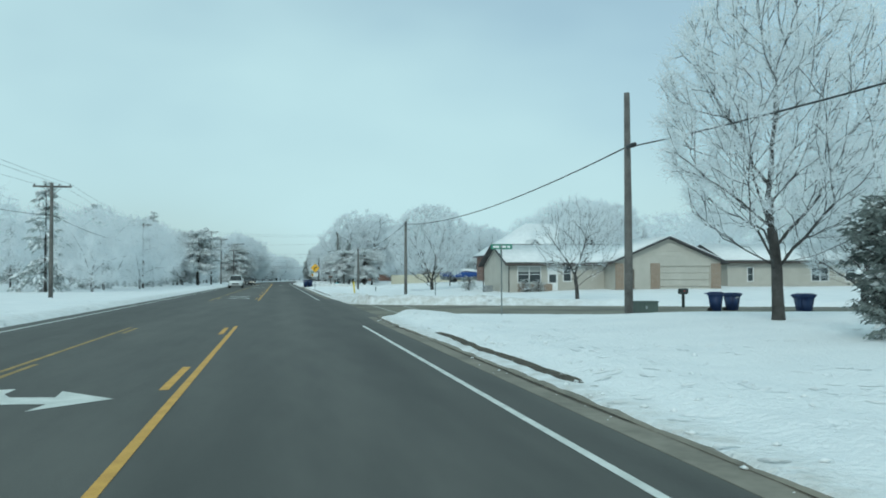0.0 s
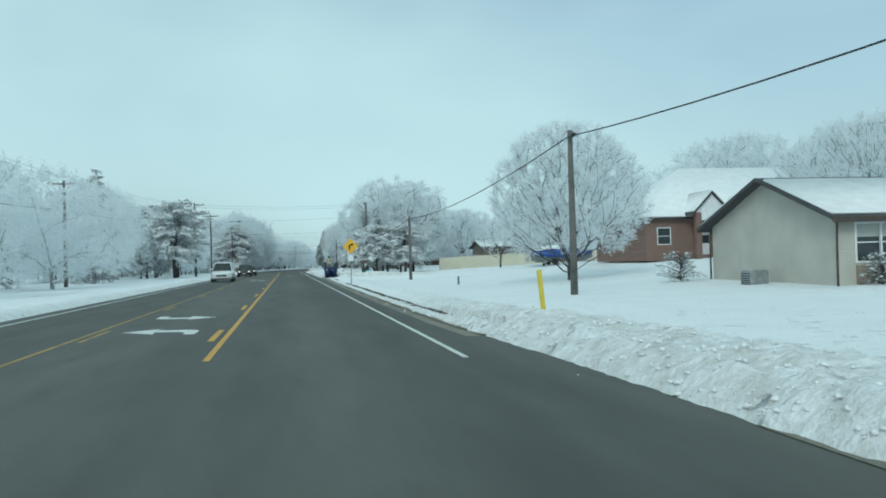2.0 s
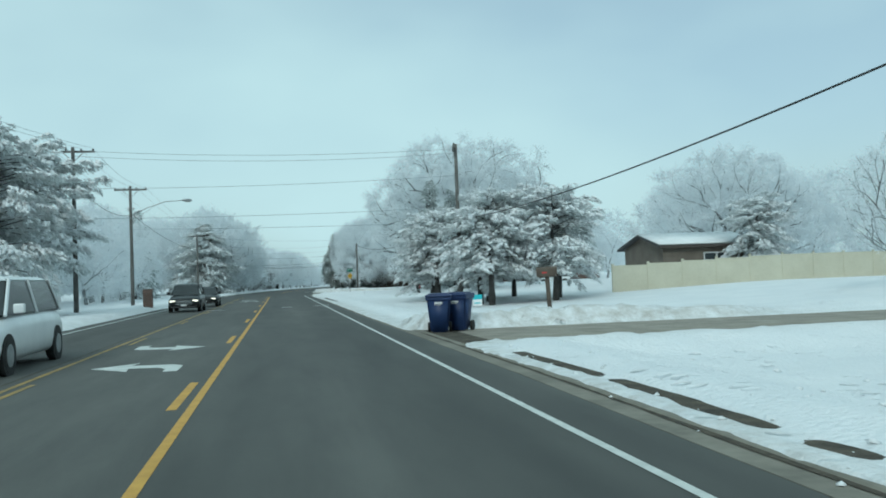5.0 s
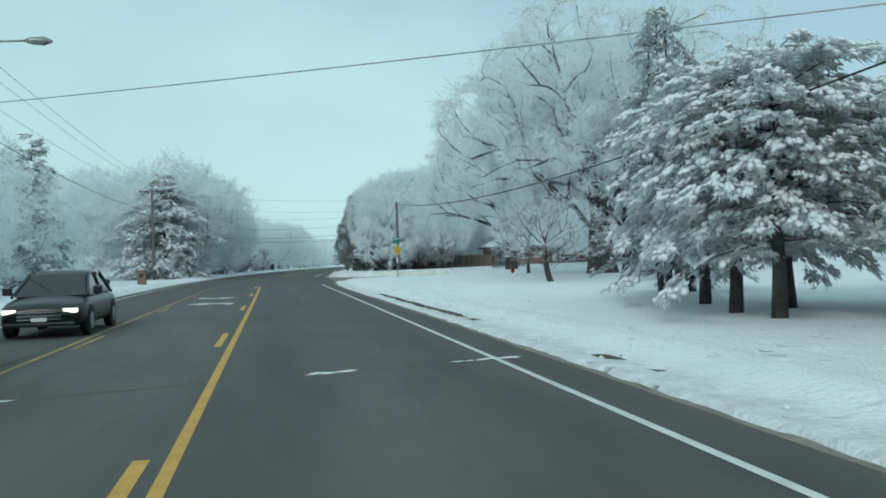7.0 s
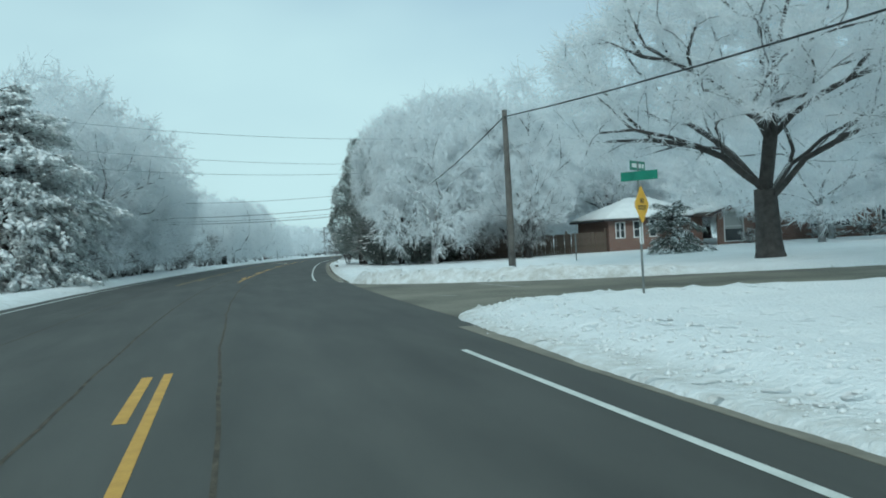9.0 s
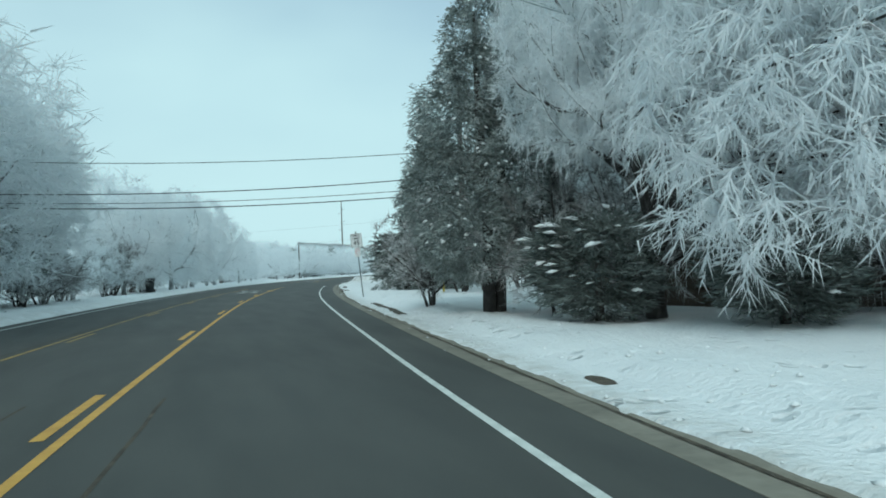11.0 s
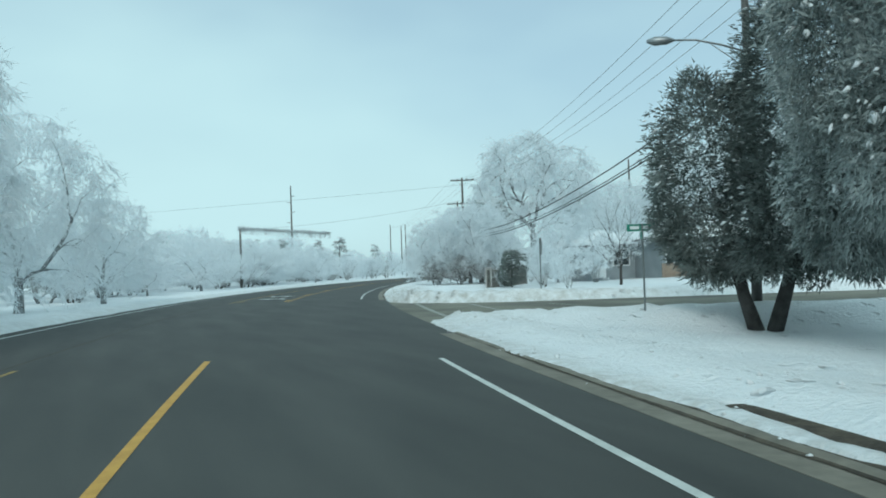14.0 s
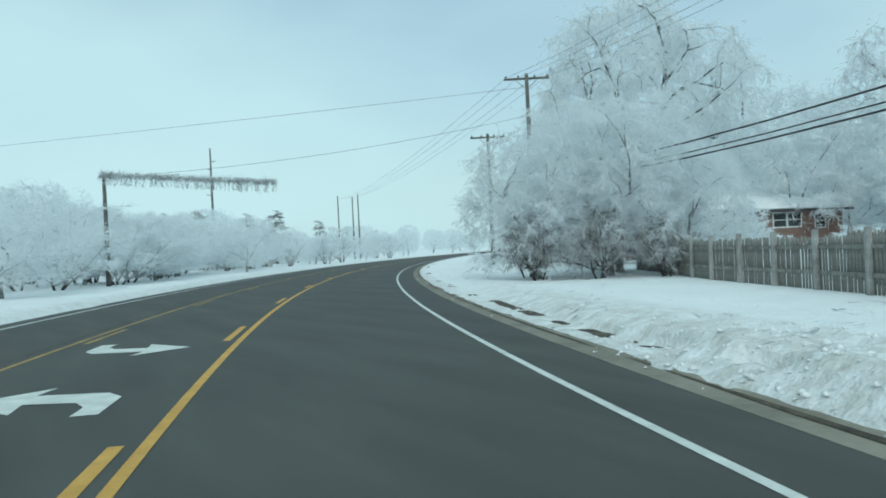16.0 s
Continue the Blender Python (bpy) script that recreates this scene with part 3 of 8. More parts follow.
# ---- utility poles and wires ----
def utility_pole(x, y, h, arm="", turn=0.0, label=""):
    """A wooden pole. arm: nothing, "one" or "two" crossarms."""
    p = thing("utility_pole", pose(x, y, 0, 0, 0, turn), label or "weathered grey wooden utility pole standing in snow", "utility pole", "utility poles along the road")
    bm = bmesh.new()
    tube(bm, [(0, 0, -0.4), (0.01, 0, h * 0.4), (0.0, 0.01, h)], [0.155, 0.135, 0.10], 10)
    part("shaft", bm, WOOD_POLE, p, smooth=True)
    if arm:
        for i in range(2 if arm == "two" else 1):
            z = h - 0.25 - i * 1.1
            bm = bmesh.new()
            box(bm, -1.25, 1.25, 0.10, 0.20, z - 0.06, z + 0.06, 0.01)
            part("crossarm", bm, WOOD_POLE, p)
            for sx in (-1, 1):
                bm = bmesh.new()
                tube(bm, [(0, 0.13, z - 0.62), (sx * 0.62, 0.13, z - 0.05)], 0.022, 5)
                part("brace", bm, STEEL, p)
            for sx in (-1.15, -0.45, 0.45, 1.15):
                bm = bmesh.new()
                tube(bm, [(sx, 0.15, z + 0.05), (sx, 0.15, z + 0.12), (sx, 0.15, z + 0.19)], [0.03, 0.055, 0.03], 8)
                part("insulator", bm, DARK_METAL, p)
    return p


def wire(a, b, sag, r=0.012, material=None, label="thin overhead power wire"):
    a, b = Vector(a), Vector(b)
    n = 14
    bm = bmesh.new()
    tube(bm, [a.lerp(b, i / n) - Vector((0, 0, sag * 4 * (i / n) * (1 - i / n))) for i in range(n + 1)], r, 5)
    return tagged(part("overhead_wire", bm, material or CABLE, smooth=True), label, "overhead wire", "overhead wires")


for p in ((12.4, -24.0, 8.2), (12.04, 29.5, 8.0), (11.27, 79.5, 6.55), (11.06, 125.6, 5.6)):
    utility_pole(*p)
utility_pole(11.05, 169.4, 9.9, "one", 80)
utility_pole(10.65, 239.4, 6.7)
utility_pole(14.1, 289.2, 9.6, "", 0, "tall dark utility pole with cable splices among bare shrubs")
utility_pole(26.6, 338.6, 9.95, "one", -20)
utility_pole(43.9, 403.9, 10.95, "one", -28, "wooden utility pole with a wide crossarm behind frosted trees")
utility_pole(48.9, 418.0, 9.6, "one", -28)
utility_pole(22.6, 416.2, 6.7, "", 0, "dark pole hung with a frosted vine")
LEFT_AT = ((-14.6, 8.0, 8.0, "one"), (-15.2, 64.2, 8.0, "one"), (-17.0, 118.7, 8.5, "one"), (-12.37, 172.0, 10.3, "one"), (-11.56, 188.1, 9.6, "one"), (-12.04, 251.4, 9.2, "one"))
for p in LEFT_AT:
    utility_pole(*p)
utility_pole(-7.6, 291.5, 8.4, "", 0)
for p in ((73.1, 417.8, 15.0), (75.7, 532.0, 13.0), (76.4, 525.3, 12.4), (76.4, 522.1, 12.6)):
    utility_pole(*p, "", 0, "bare wooden pole far along the bend")
mast = thing("transmission_pole", pose(54.3, 550.0, 0), "tall thin transmission pole beyond the bend", "transmission pole")
bm = bmesh.new()
tube(bm, [(0, 0, -0.3), (0, 0, 12), (0, 0, 24.7)], [0.3, 0.24, 0.15], 8)
part("shaft", bm, WOOD_POLE, mast, smooth=True)
for z, sx in ((21.8, 1.0), (20.2, -1.0), (17.6, 1.0), (14.8, -1.0)):
    bm = bmesh.new()
    tube(bm, [(0, 0, z), (sx * 1.1, 0, z + 0.25)], [0.08, 0.06], 6)
    part("bracket", bm, DARK_METAL, mast)


def street_lamp(x, y, z, dx, dy, rise):
    """A lamp arm bolted to a pole, with its brace and head."""
    ob = thing("street_lamp", pose(x, y, z), "grey cobra-head street lamp on a curved arm", "street lamp", "street lamps")
    bm = bmesh.new()
    tube(bm, [(0, 0, 0), (dx * 0.3, dy * 0.3, rise * 0.5), (dx * 0.65, dy * 0.65, rise * 0.92), (dx, dy, rise)], 0.032, 6)
    part("arm", bm, STEEL, ob, smooth=True)
    bm = bmesh.new()
    tube(bm, [(0, 0, -0.45), (dx * 0.45, dy * 0.45, rise * 0.62)], 0.016, 5)
    part("brace", bm, STEEL, ob)
    bm = bmesh.new()
    d = Vector((dx, dy, 0)).normalized()
    e = Vector((dx, dy, rise))
    tube(bm, [e - d * 0.1, e + d * 0.1, e + d * 0.45, e + d * 0.68], [0.05, 0.12, 0.14, 0.04], 8)
    part("lamp_head", bm, STEEL, ob, smooth=True)


street_lamp(-11.45, 188.1, 7.35, 3.9, 0.3, 1.1)
street_lamp(26.5, 338.6, 7.5, -1.85, 0.95, 0.45)

# the heavy cable on the right, with its splice boxes
for a, b, sag in (((12.4, -24, 6.3), (11.98, 29.6, 6.06), 0.9), ((11.98, 29.6, 6.06), (11.2, 79.5, 6.3), 0.75), ((11.2, 79.5, 6.3), (11.0, 125.6, 5.34), 0.6), ((11.0, 125.6, 5.34), (11.0, 169.4, 5.1), 0.5), ((11.0, 169.4, 5.1), (10.6, 239.4, 6.42), 1.1), ((10.6, 239.4, 6.42), (14.0, 289.2, 5.3), 0.9)):
    wire(a, b, sag, 0.026, CABLE, "thick black overhead telephone cable")
for x, y, z, ry in ((11.93, 28.9, 6.04, 4), (11.2, 79.0, 6.28, -4), (13.2, 289.4, 4.85, 0), (14.6, 290.6, 5.2, 0)):
    bm = bmesh.new()
    tube(bm, [(0, -0.34, 0), (0, -0.28, 0), (0, 0.28, 0), (0, 0.34, 0)], [0.03, 0.085, 0.085, 0.03], 8)
    ob = tagged(part("cable_splice", bm, DARK_METAL, smooth=True), "black cable splice case hanging on an overhead cable", "splice case", "cable splices")
    ob.matrix_world = pose(x, y, z, 0, 0, ry)
# power wires along the left poles
for a, b in zip(LEFT_AT, LEFT_AT[1:]):
    za, zb = a[2] - 0.06, b[2] - 0.06
    for dx in (-1.15, 0.45, 1.15):
        wire((a[0] + dx, a[1] + 0.15, za), (b[0] + dx, b[1] + 0.15, zb), 0.5, 0.011, CABLE_ICED, "thin ice-coated power wire overhead")
    wire((a[0] + 0.15, a[1], za - 2.2), (b[0] + 0.15, b[1], zb - 2.2), 0.7, 0.018, CABLE, "overhead telephone cable along the road")
# wires over the road
for a, b, sag in (((11.05, 169.6, 9.65), (-12.3, 172, 10.1), 0.35), ((11.05, 169.8, 9.4), (-12.3, 172.3, 9.8), 0.4), ((11.05, 169.6, 7.95), (-12.3, 172, 7.75), 0.2), ((11.05, 169.6, 5.95), (-12.3, 172, 5.9), 0.15), ((11.05, 169.6, 5.0), (-11.5, 188.1, 6.2), 0.1), ((-12.0, 251.4, 6.6), (12.5, 270.0, 7.0), 0.5), ((-12.0, 251.4, 7.6), (12.5, 272.0, 7.8), 0.5), ((-12.0, 251.4, 8.9), (13, 262, 8.4), 0.5)):
    wire(a, b, sag, 0.014, CABLE_ICED, "ice-coated wire crossing above the road")
for z, zl, r in ((6.75, 6.6, 0.016), (5.6, 5.2, 0.022), (5.1, 4.85, 0.014), (4.82, 4.65, 0.022)):
    wire((14.0, 289.2, z), (-7.6, 291.5, zl), 0.35, r, CABLE, "black overhead cable crossing above the road")
for z0, z1, z2, r, dx in ((5.5, 6.9, 5.3, 0.03, 0.0), (5.25, 6.5, 5.0, 0.022, 0.12), (5.1, 6.25, 4.8, 0.03, -0.1)):
    wire((14.1 + dx, 289.3, z0), (26.6 + dx, 338.5, z1), 0.7, r, CABLE, "heavy black cable along the road")
    wire((26.6 + dx, 338.5, z1), (43.8 + dx, 403.8, z2), 1.3, r, CABLE, "heavy black cable along the road")
for dx in (-1.15, -0.45, 0.45, 1.15):
    wire((26.6 + dx, 338.6 + dx * -0.3, 9.75), (43.9 + dx * 0.9, 403.9 - dx * 0.45, 10.75), 1.3, 0.011, CABLE_ICED, "thin ice-coated power wire overhead")
    wire((43.9 + dx * 0.9, 403.9 - dx * 0.45, 10.75), (75.7 + dx, 528.0, 12.2), 1.2, 0.012, CABLE_ICED, "thin ice-coated power wire overhead")
    wire((14.1 + dx * 0.8, 289.2, 9.2), (26.6 + dx, 338.6 + dx * -0.3, 9.75), 0.5, 0.011, CABLE_ICED, "thin ice-coated power wire overhead")
for z in (10.2, 8.6):
    wire((43.8, 404, z), (22.6, 416.2, 6.5) if z < 9 else (-40, 470, 9.0), 0.5, 0.014, CABLE_ICED, "wire slung over the road")


def frosted_vine():
    """A vine along the wire from the dark pole, bristling with rime and hanging ends."""
    rng = random.Random(5)
    a, b = Vector((22.4, 416.0, 6.65)), Vector((31.6, 411.8, 5.75))
    p, d, ln, r = [], [], [], []
    for i in range(2600):
        t = rng.random()
        c = a.lerp(b, t) + Vector((rng.gauss(0, 0.06), rng.gauss(0, 0.06), rng.gauss(0.02, 0.09)))
        p.append(c)
        d.append(Vector((rng.gauss(0, 0.6), rng.gauss(0, 0.6), rng.gauss(-0.5, 0.5))))
        ln.append(rng.uniform(0.1, 0.35) * (1.6 if t < 0.08 else 1))
        r.append(0.016)
    for i in range(170):
        t = rng.random()
        c = a.lerp(b, t)
        for k in range(5):
            p.append(c + Vector((rng.gauss(0, 0.03), rng.gauss(0, 0.03), -0.12 * k)))
            d.append(Vector((rng.gauss(0, 0.3), rng.gauss(0, 0.3), -1)))
            ln.append(rng.uniform(0.1, 0.3))
            r.append(0.018)
    me = spikes(np.array(p), np.array(d), np.array(ln), np.array(r), "vine")
    tagged(part_mesh("frosted_vine", me, FROST), "vine bristling with hoarfrost hanging along a wire", "vine")


# ---- trees ----
FROST = mat("frosted_twigs", (0.82, 0.85, 0.87), (0.94, 0.96, 0.97), 0.9, 0.8, fine=7.0)
FROST_THIN = mat("thinly_frosted_twigs", (0.26, 0.265, 0.26), (0.66, 0.68, 0.69), 0.9, 0.85, fine=6.0)
TWIG_DARK = mat("dark_frost_tipped_twigs", (0.09, 0.086, 0.083), (0.72, 0.74, 0.75), 1.4, 0.9, fine=9.0)
BARK = mat("dark_bark", (0.030, 0.029, 0.028), (0.085, 0.082, 0.078), 4.0, 0.95, 0.02, 18.0, snow=1.25)
BARK_FROST = mat("frosted_bark", (0.10, 0.10, 0.10), (0.42, 0.44, 0.45), 3.0, 0.95, 0.02, 18.0, snow=0.8)
NEEDLE = mat("dark_needles", (0.055, 0.074, 0.068), (0.31, 0.35, 0.335), 1.1, 0.8, fine=9.0)
NEEDLE_MID = mat("lightly_frosted_needles", (0.085, 0.11, 0.105), (0.44, 0.49, 0.48), 1.2, 0.8, fine=8.0)
RIMED = mat("needles_white_with_rime", (0.46, 0.50, 0.50), (0.88, 0.91, 0.91), 1.2, 0.8, fine=8.0)
NEEDLE_GREY = mat("needles_grey_with_frost", (0.11, 0.14, 0.135), (0.54, 0.59, 0.58), 1.0, 0.8, fine=8.0)
NEEDLE_FROST = mat("frosted_needles", (0.18, 0.22, 0.215), (0.66, 0.71, 0.71), 1.2, 0.8, fine=8.0)
SNOW_PAD = mat("snow_on_boughs", (0.74, 0.77, 0.79), (0.86, 0.88, 0.89), 2.2, 0.8, 0.03, 14.0)


def let_light_through(m, share):
    """Rime is thin ice: part of the light that falls on a twig comes out on its far side."""
    n, l = m.node_tree.nodes, m.node_tree.links
    s = n["Principled BSDF"]
    tr = n.new("ShaderNodeBsdfTranslucent")
    l.new(s.inputs["Base Color"].links[0].from_socket, tr.inputs["Color"])
    mix = n.new("ShaderNodeMixShader")
    mix.inputs[0].default_value = share
    l.new(s.outputs[0], mix.inputs[1])
    l.new(tr.outputs[0], mix.inputs[2])
    l.new(mix.outputs[0], n["Material Output"].inputs["Surface"])


let_light_through(FROST, 0.66)
let_light_through(NEEDLE_FROST, 0.3)
let_light_through(NEEDLE_GREY, 0.3)
let_light_through(RIMED, 0.55)
let_light_through(NEEDLE, 0.2)
let_light_through(NEEDLE_MID, 0.25)


def spikes(p, d, length, radius, name):
    """Many thin three-sided needles or twigs in one mesh: roots, ways, lengths and radii as arrays."""
    n = len(p)
    d = d / np.maximum(np.linalg.norm(d, axis=1, keepdims=True), 1e-6)
    u = np.cross(d, np.array([0.3, 0.5, 0.81]))
    u /= np.maximum(np.linalg.norm(u, axis=1, keepdims=True), 1e-6)
    v = np.cross(d, u)
    out = np.empty((n, 4, 3))
    for k in range(3):
        a = 2.0944 * k
        out[:, k] = p + (u * math.cos(a) + v * math.sin(a)) * radius[:, None]
    out[:, 3] = p + d * length[:, None]
    base = np.arange(n)[:, None] * 4
    f = np.concatenate([base + np.array([[0, 1, 3]]), base + np.array([[1, 2, 3]]), base + np.array([[2, 0, 3]])])
    return np_mesh(name, out.reshape(-1, 3), f)


def blades(p, d, length, radius, rng, name):
    """Very fine twigs, each one slim shard turned at random."""
    n = len(p)
    d = d / np.maximum(np.linalg.norm(d, axis=1, keepdims=True), 1e-6)
    u = np.cross(d, rng.normal(size=(n, 3)))
    u /= np.maximum(np.linalg.norm(u, axis=1, keepdims=True), 1e-6)
    out = np.empty((n, 3, 3))
    out[:, 0], out[:, 1] = p + u * radius[:, None], p - u * radius[:, None]
    out[:, 2] = p + d * length[:, None]
    return np_mesh(name, out.reshape(-1, 3), np.arange(3 * n).reshape(-1, 3))


def stem(rng, start, way, length, n, wander, lift):
    """A wandering line; lift bends it up, or down where negative."""
    pts, d = [Vector(start)], Vector(way).normalized()
    for i in range(n):
        d = (d + Vector((rng.uniform(-wander, wander), rng.uniform(-wander, wander), rng.uniform(-wander, wander) + lift))).normalized()
        pts.append(pts[-1] + d * (length / n))
    return pts


def at_on(pts, t):
    f = t * (len(pts) - 1)
    i = min(int(f), len(pts) - 2)
    return pts[i].lerp(pts[i + 1], f - i), (pts[i + 1] - pts[i]).normalized()


def broadleaf(seed, h, trunk_h, r0, limbs, lean, lift, branches, twigs, fine, fine_len, fine_r, droop=0.0, stems=1, spread=1.0, blade=False, sides=(6, 4)):
    """A leafless tree: trunk, limbs and a crown of frosted twigs, as three meshes."""
    rng, nr = random.Random(seed), np.random.RandomState(seed)
    wood, arms = bmesh.new(), bmesh.new()
    reach = h - trunk_h
    limb_list = []
    for q in range(stems):
        a0 = rng.uniform(0, 6.28)
        tilt = 0.0 if stems == 1 else 0.45
        base = Vector((0, 0, -0.35)) if stems == 1 else Vector((math.cos(a0) * r0, math.sin(a0) * r0, -0.3))
        tp = stem(rng, base, (math.cos(a0) * tilt, math.sin(a0) * tilt, 1), trunk_h + 0.35, 4, 0.05, 0.04)
        tube(wood, tp, [r0 * k for k in (1.35, 1.0, 0.92, 0.86, 0.78)], 9)
        for i in range(limbs):
            a = i * 2.4 + rng.uniform(-0.5, 0.5) + q
            e = radians(rng.uniform(*lean)) if i else radians(rng.uniform(2, 12))
            w = Vector((math.cos(a) * math.sin(e), math.sin(a) * math.sin(e), math.cos(e)))
            st, _ = at_on(tp, rng.uniform(0.72, 1.0) if i else 1.0)
            ln = reach * rng.uniform(0.80, 1.0) * (1.0 - 0.12 * math.sin(e))
            lp = stem(rng, st, w, ln, 7, 0.13, lift)
            rr = r0 * rng.uniform(0.36, 0.55)
            tube(arms, lp, [rr * (1 - 0.86 * j / 7) + 0.008 for j in range(8)], sides[0], False)
            limb_list.append((lp, ln, rr))
    p, d, ln_, rad = [], [], [], []
    for lp, ln, rr in limb_list:
        for j in range(branches):
            t = 0.16 + 0.84 * (j + rng.random()) / branches
            st, w = at_on(lp, t)
            side = Vector((rng.gauss(0, 1), rng.gauss(0, 1), rng.gauss(0, 0.55))).normalized()
            bw = (w * 0.75 + side * 0.95 * spread).normalized()
            bl = ln * (0.20 + 0.36 * (1 - t)) * rng.uniform(0.7, 1.15)
            bp = stem(rng, st, bw, bl, 4, 0.16, lift * 1.2 - droop)
            r1 = max(0.010, rr * (1 - 0.8 * t) * 0.42)
            tube(arms, bp, [r1, r1 * 0.75, r1 * 0.5, r1 * 0.35, 0.005], sides[1], False)
            for k in range(twigs):
                tt = 0.12 + 0.88 * (k + rng.random()) / twigs
                s2, w2 = at_on(bp, tt)
                side = Vector((rng.gauss(0, 1), rng.gauss(0, 1), rng.gauss(0, 0.7))).normalized()
                tw = (w2 * 0.8 + side * 0.8).normalized()
                tl = bl * rng.uniform(0.22, 0.5) * (1.2 - 0.5 * tt)
                tpnt = stem(rng, s2, tw, tl, 3, 0.2, lift - droop * 1.6)
                for m in range(3):
                    p.append(tpnt[m])
                    d.append(tpnt[m + 1] - tpnt[m])
                    ln_.append((tpnt[m + 1] - tpnt[m]).length * 1.25)
                    rad.append(fine_r * 1.15)
                for m in range(fine):
                    s3, w3 = at_on(tpnt, rng.random())
                    side = Vector((rng.gauss(0, 1), rng.gauss(0, 1), rng.gauss(0, 0.8)))
                    p.append(s3)
                    d.append(w3 * 1.1 + side.normalized() * 0.9 + Vector((0, 0, -droop * 2.2)))
                    ln_.append(fine_len * rng.uniform(0.45, 1.2))
                    rad.append(fine_r * rng.uniform(0.7, 1.2))
    if blade:
        crown = blades(np.array(p), np.array(d), np.array(ln_), np.array(rad), nr, "crown")
    else:
        crown = spikes(np.array(p), np.array(d), np.array(ln_), np.array(rad), "crown")
    meshes = []
    for bm, nm in ((wood, "trunk"), (arms, "limbs")):
        me = bpy.data.meshes.new(nm)
        bm.to_mesh(me)
        bm.free()
        meshes.append(me)
    return meshes + [crown]


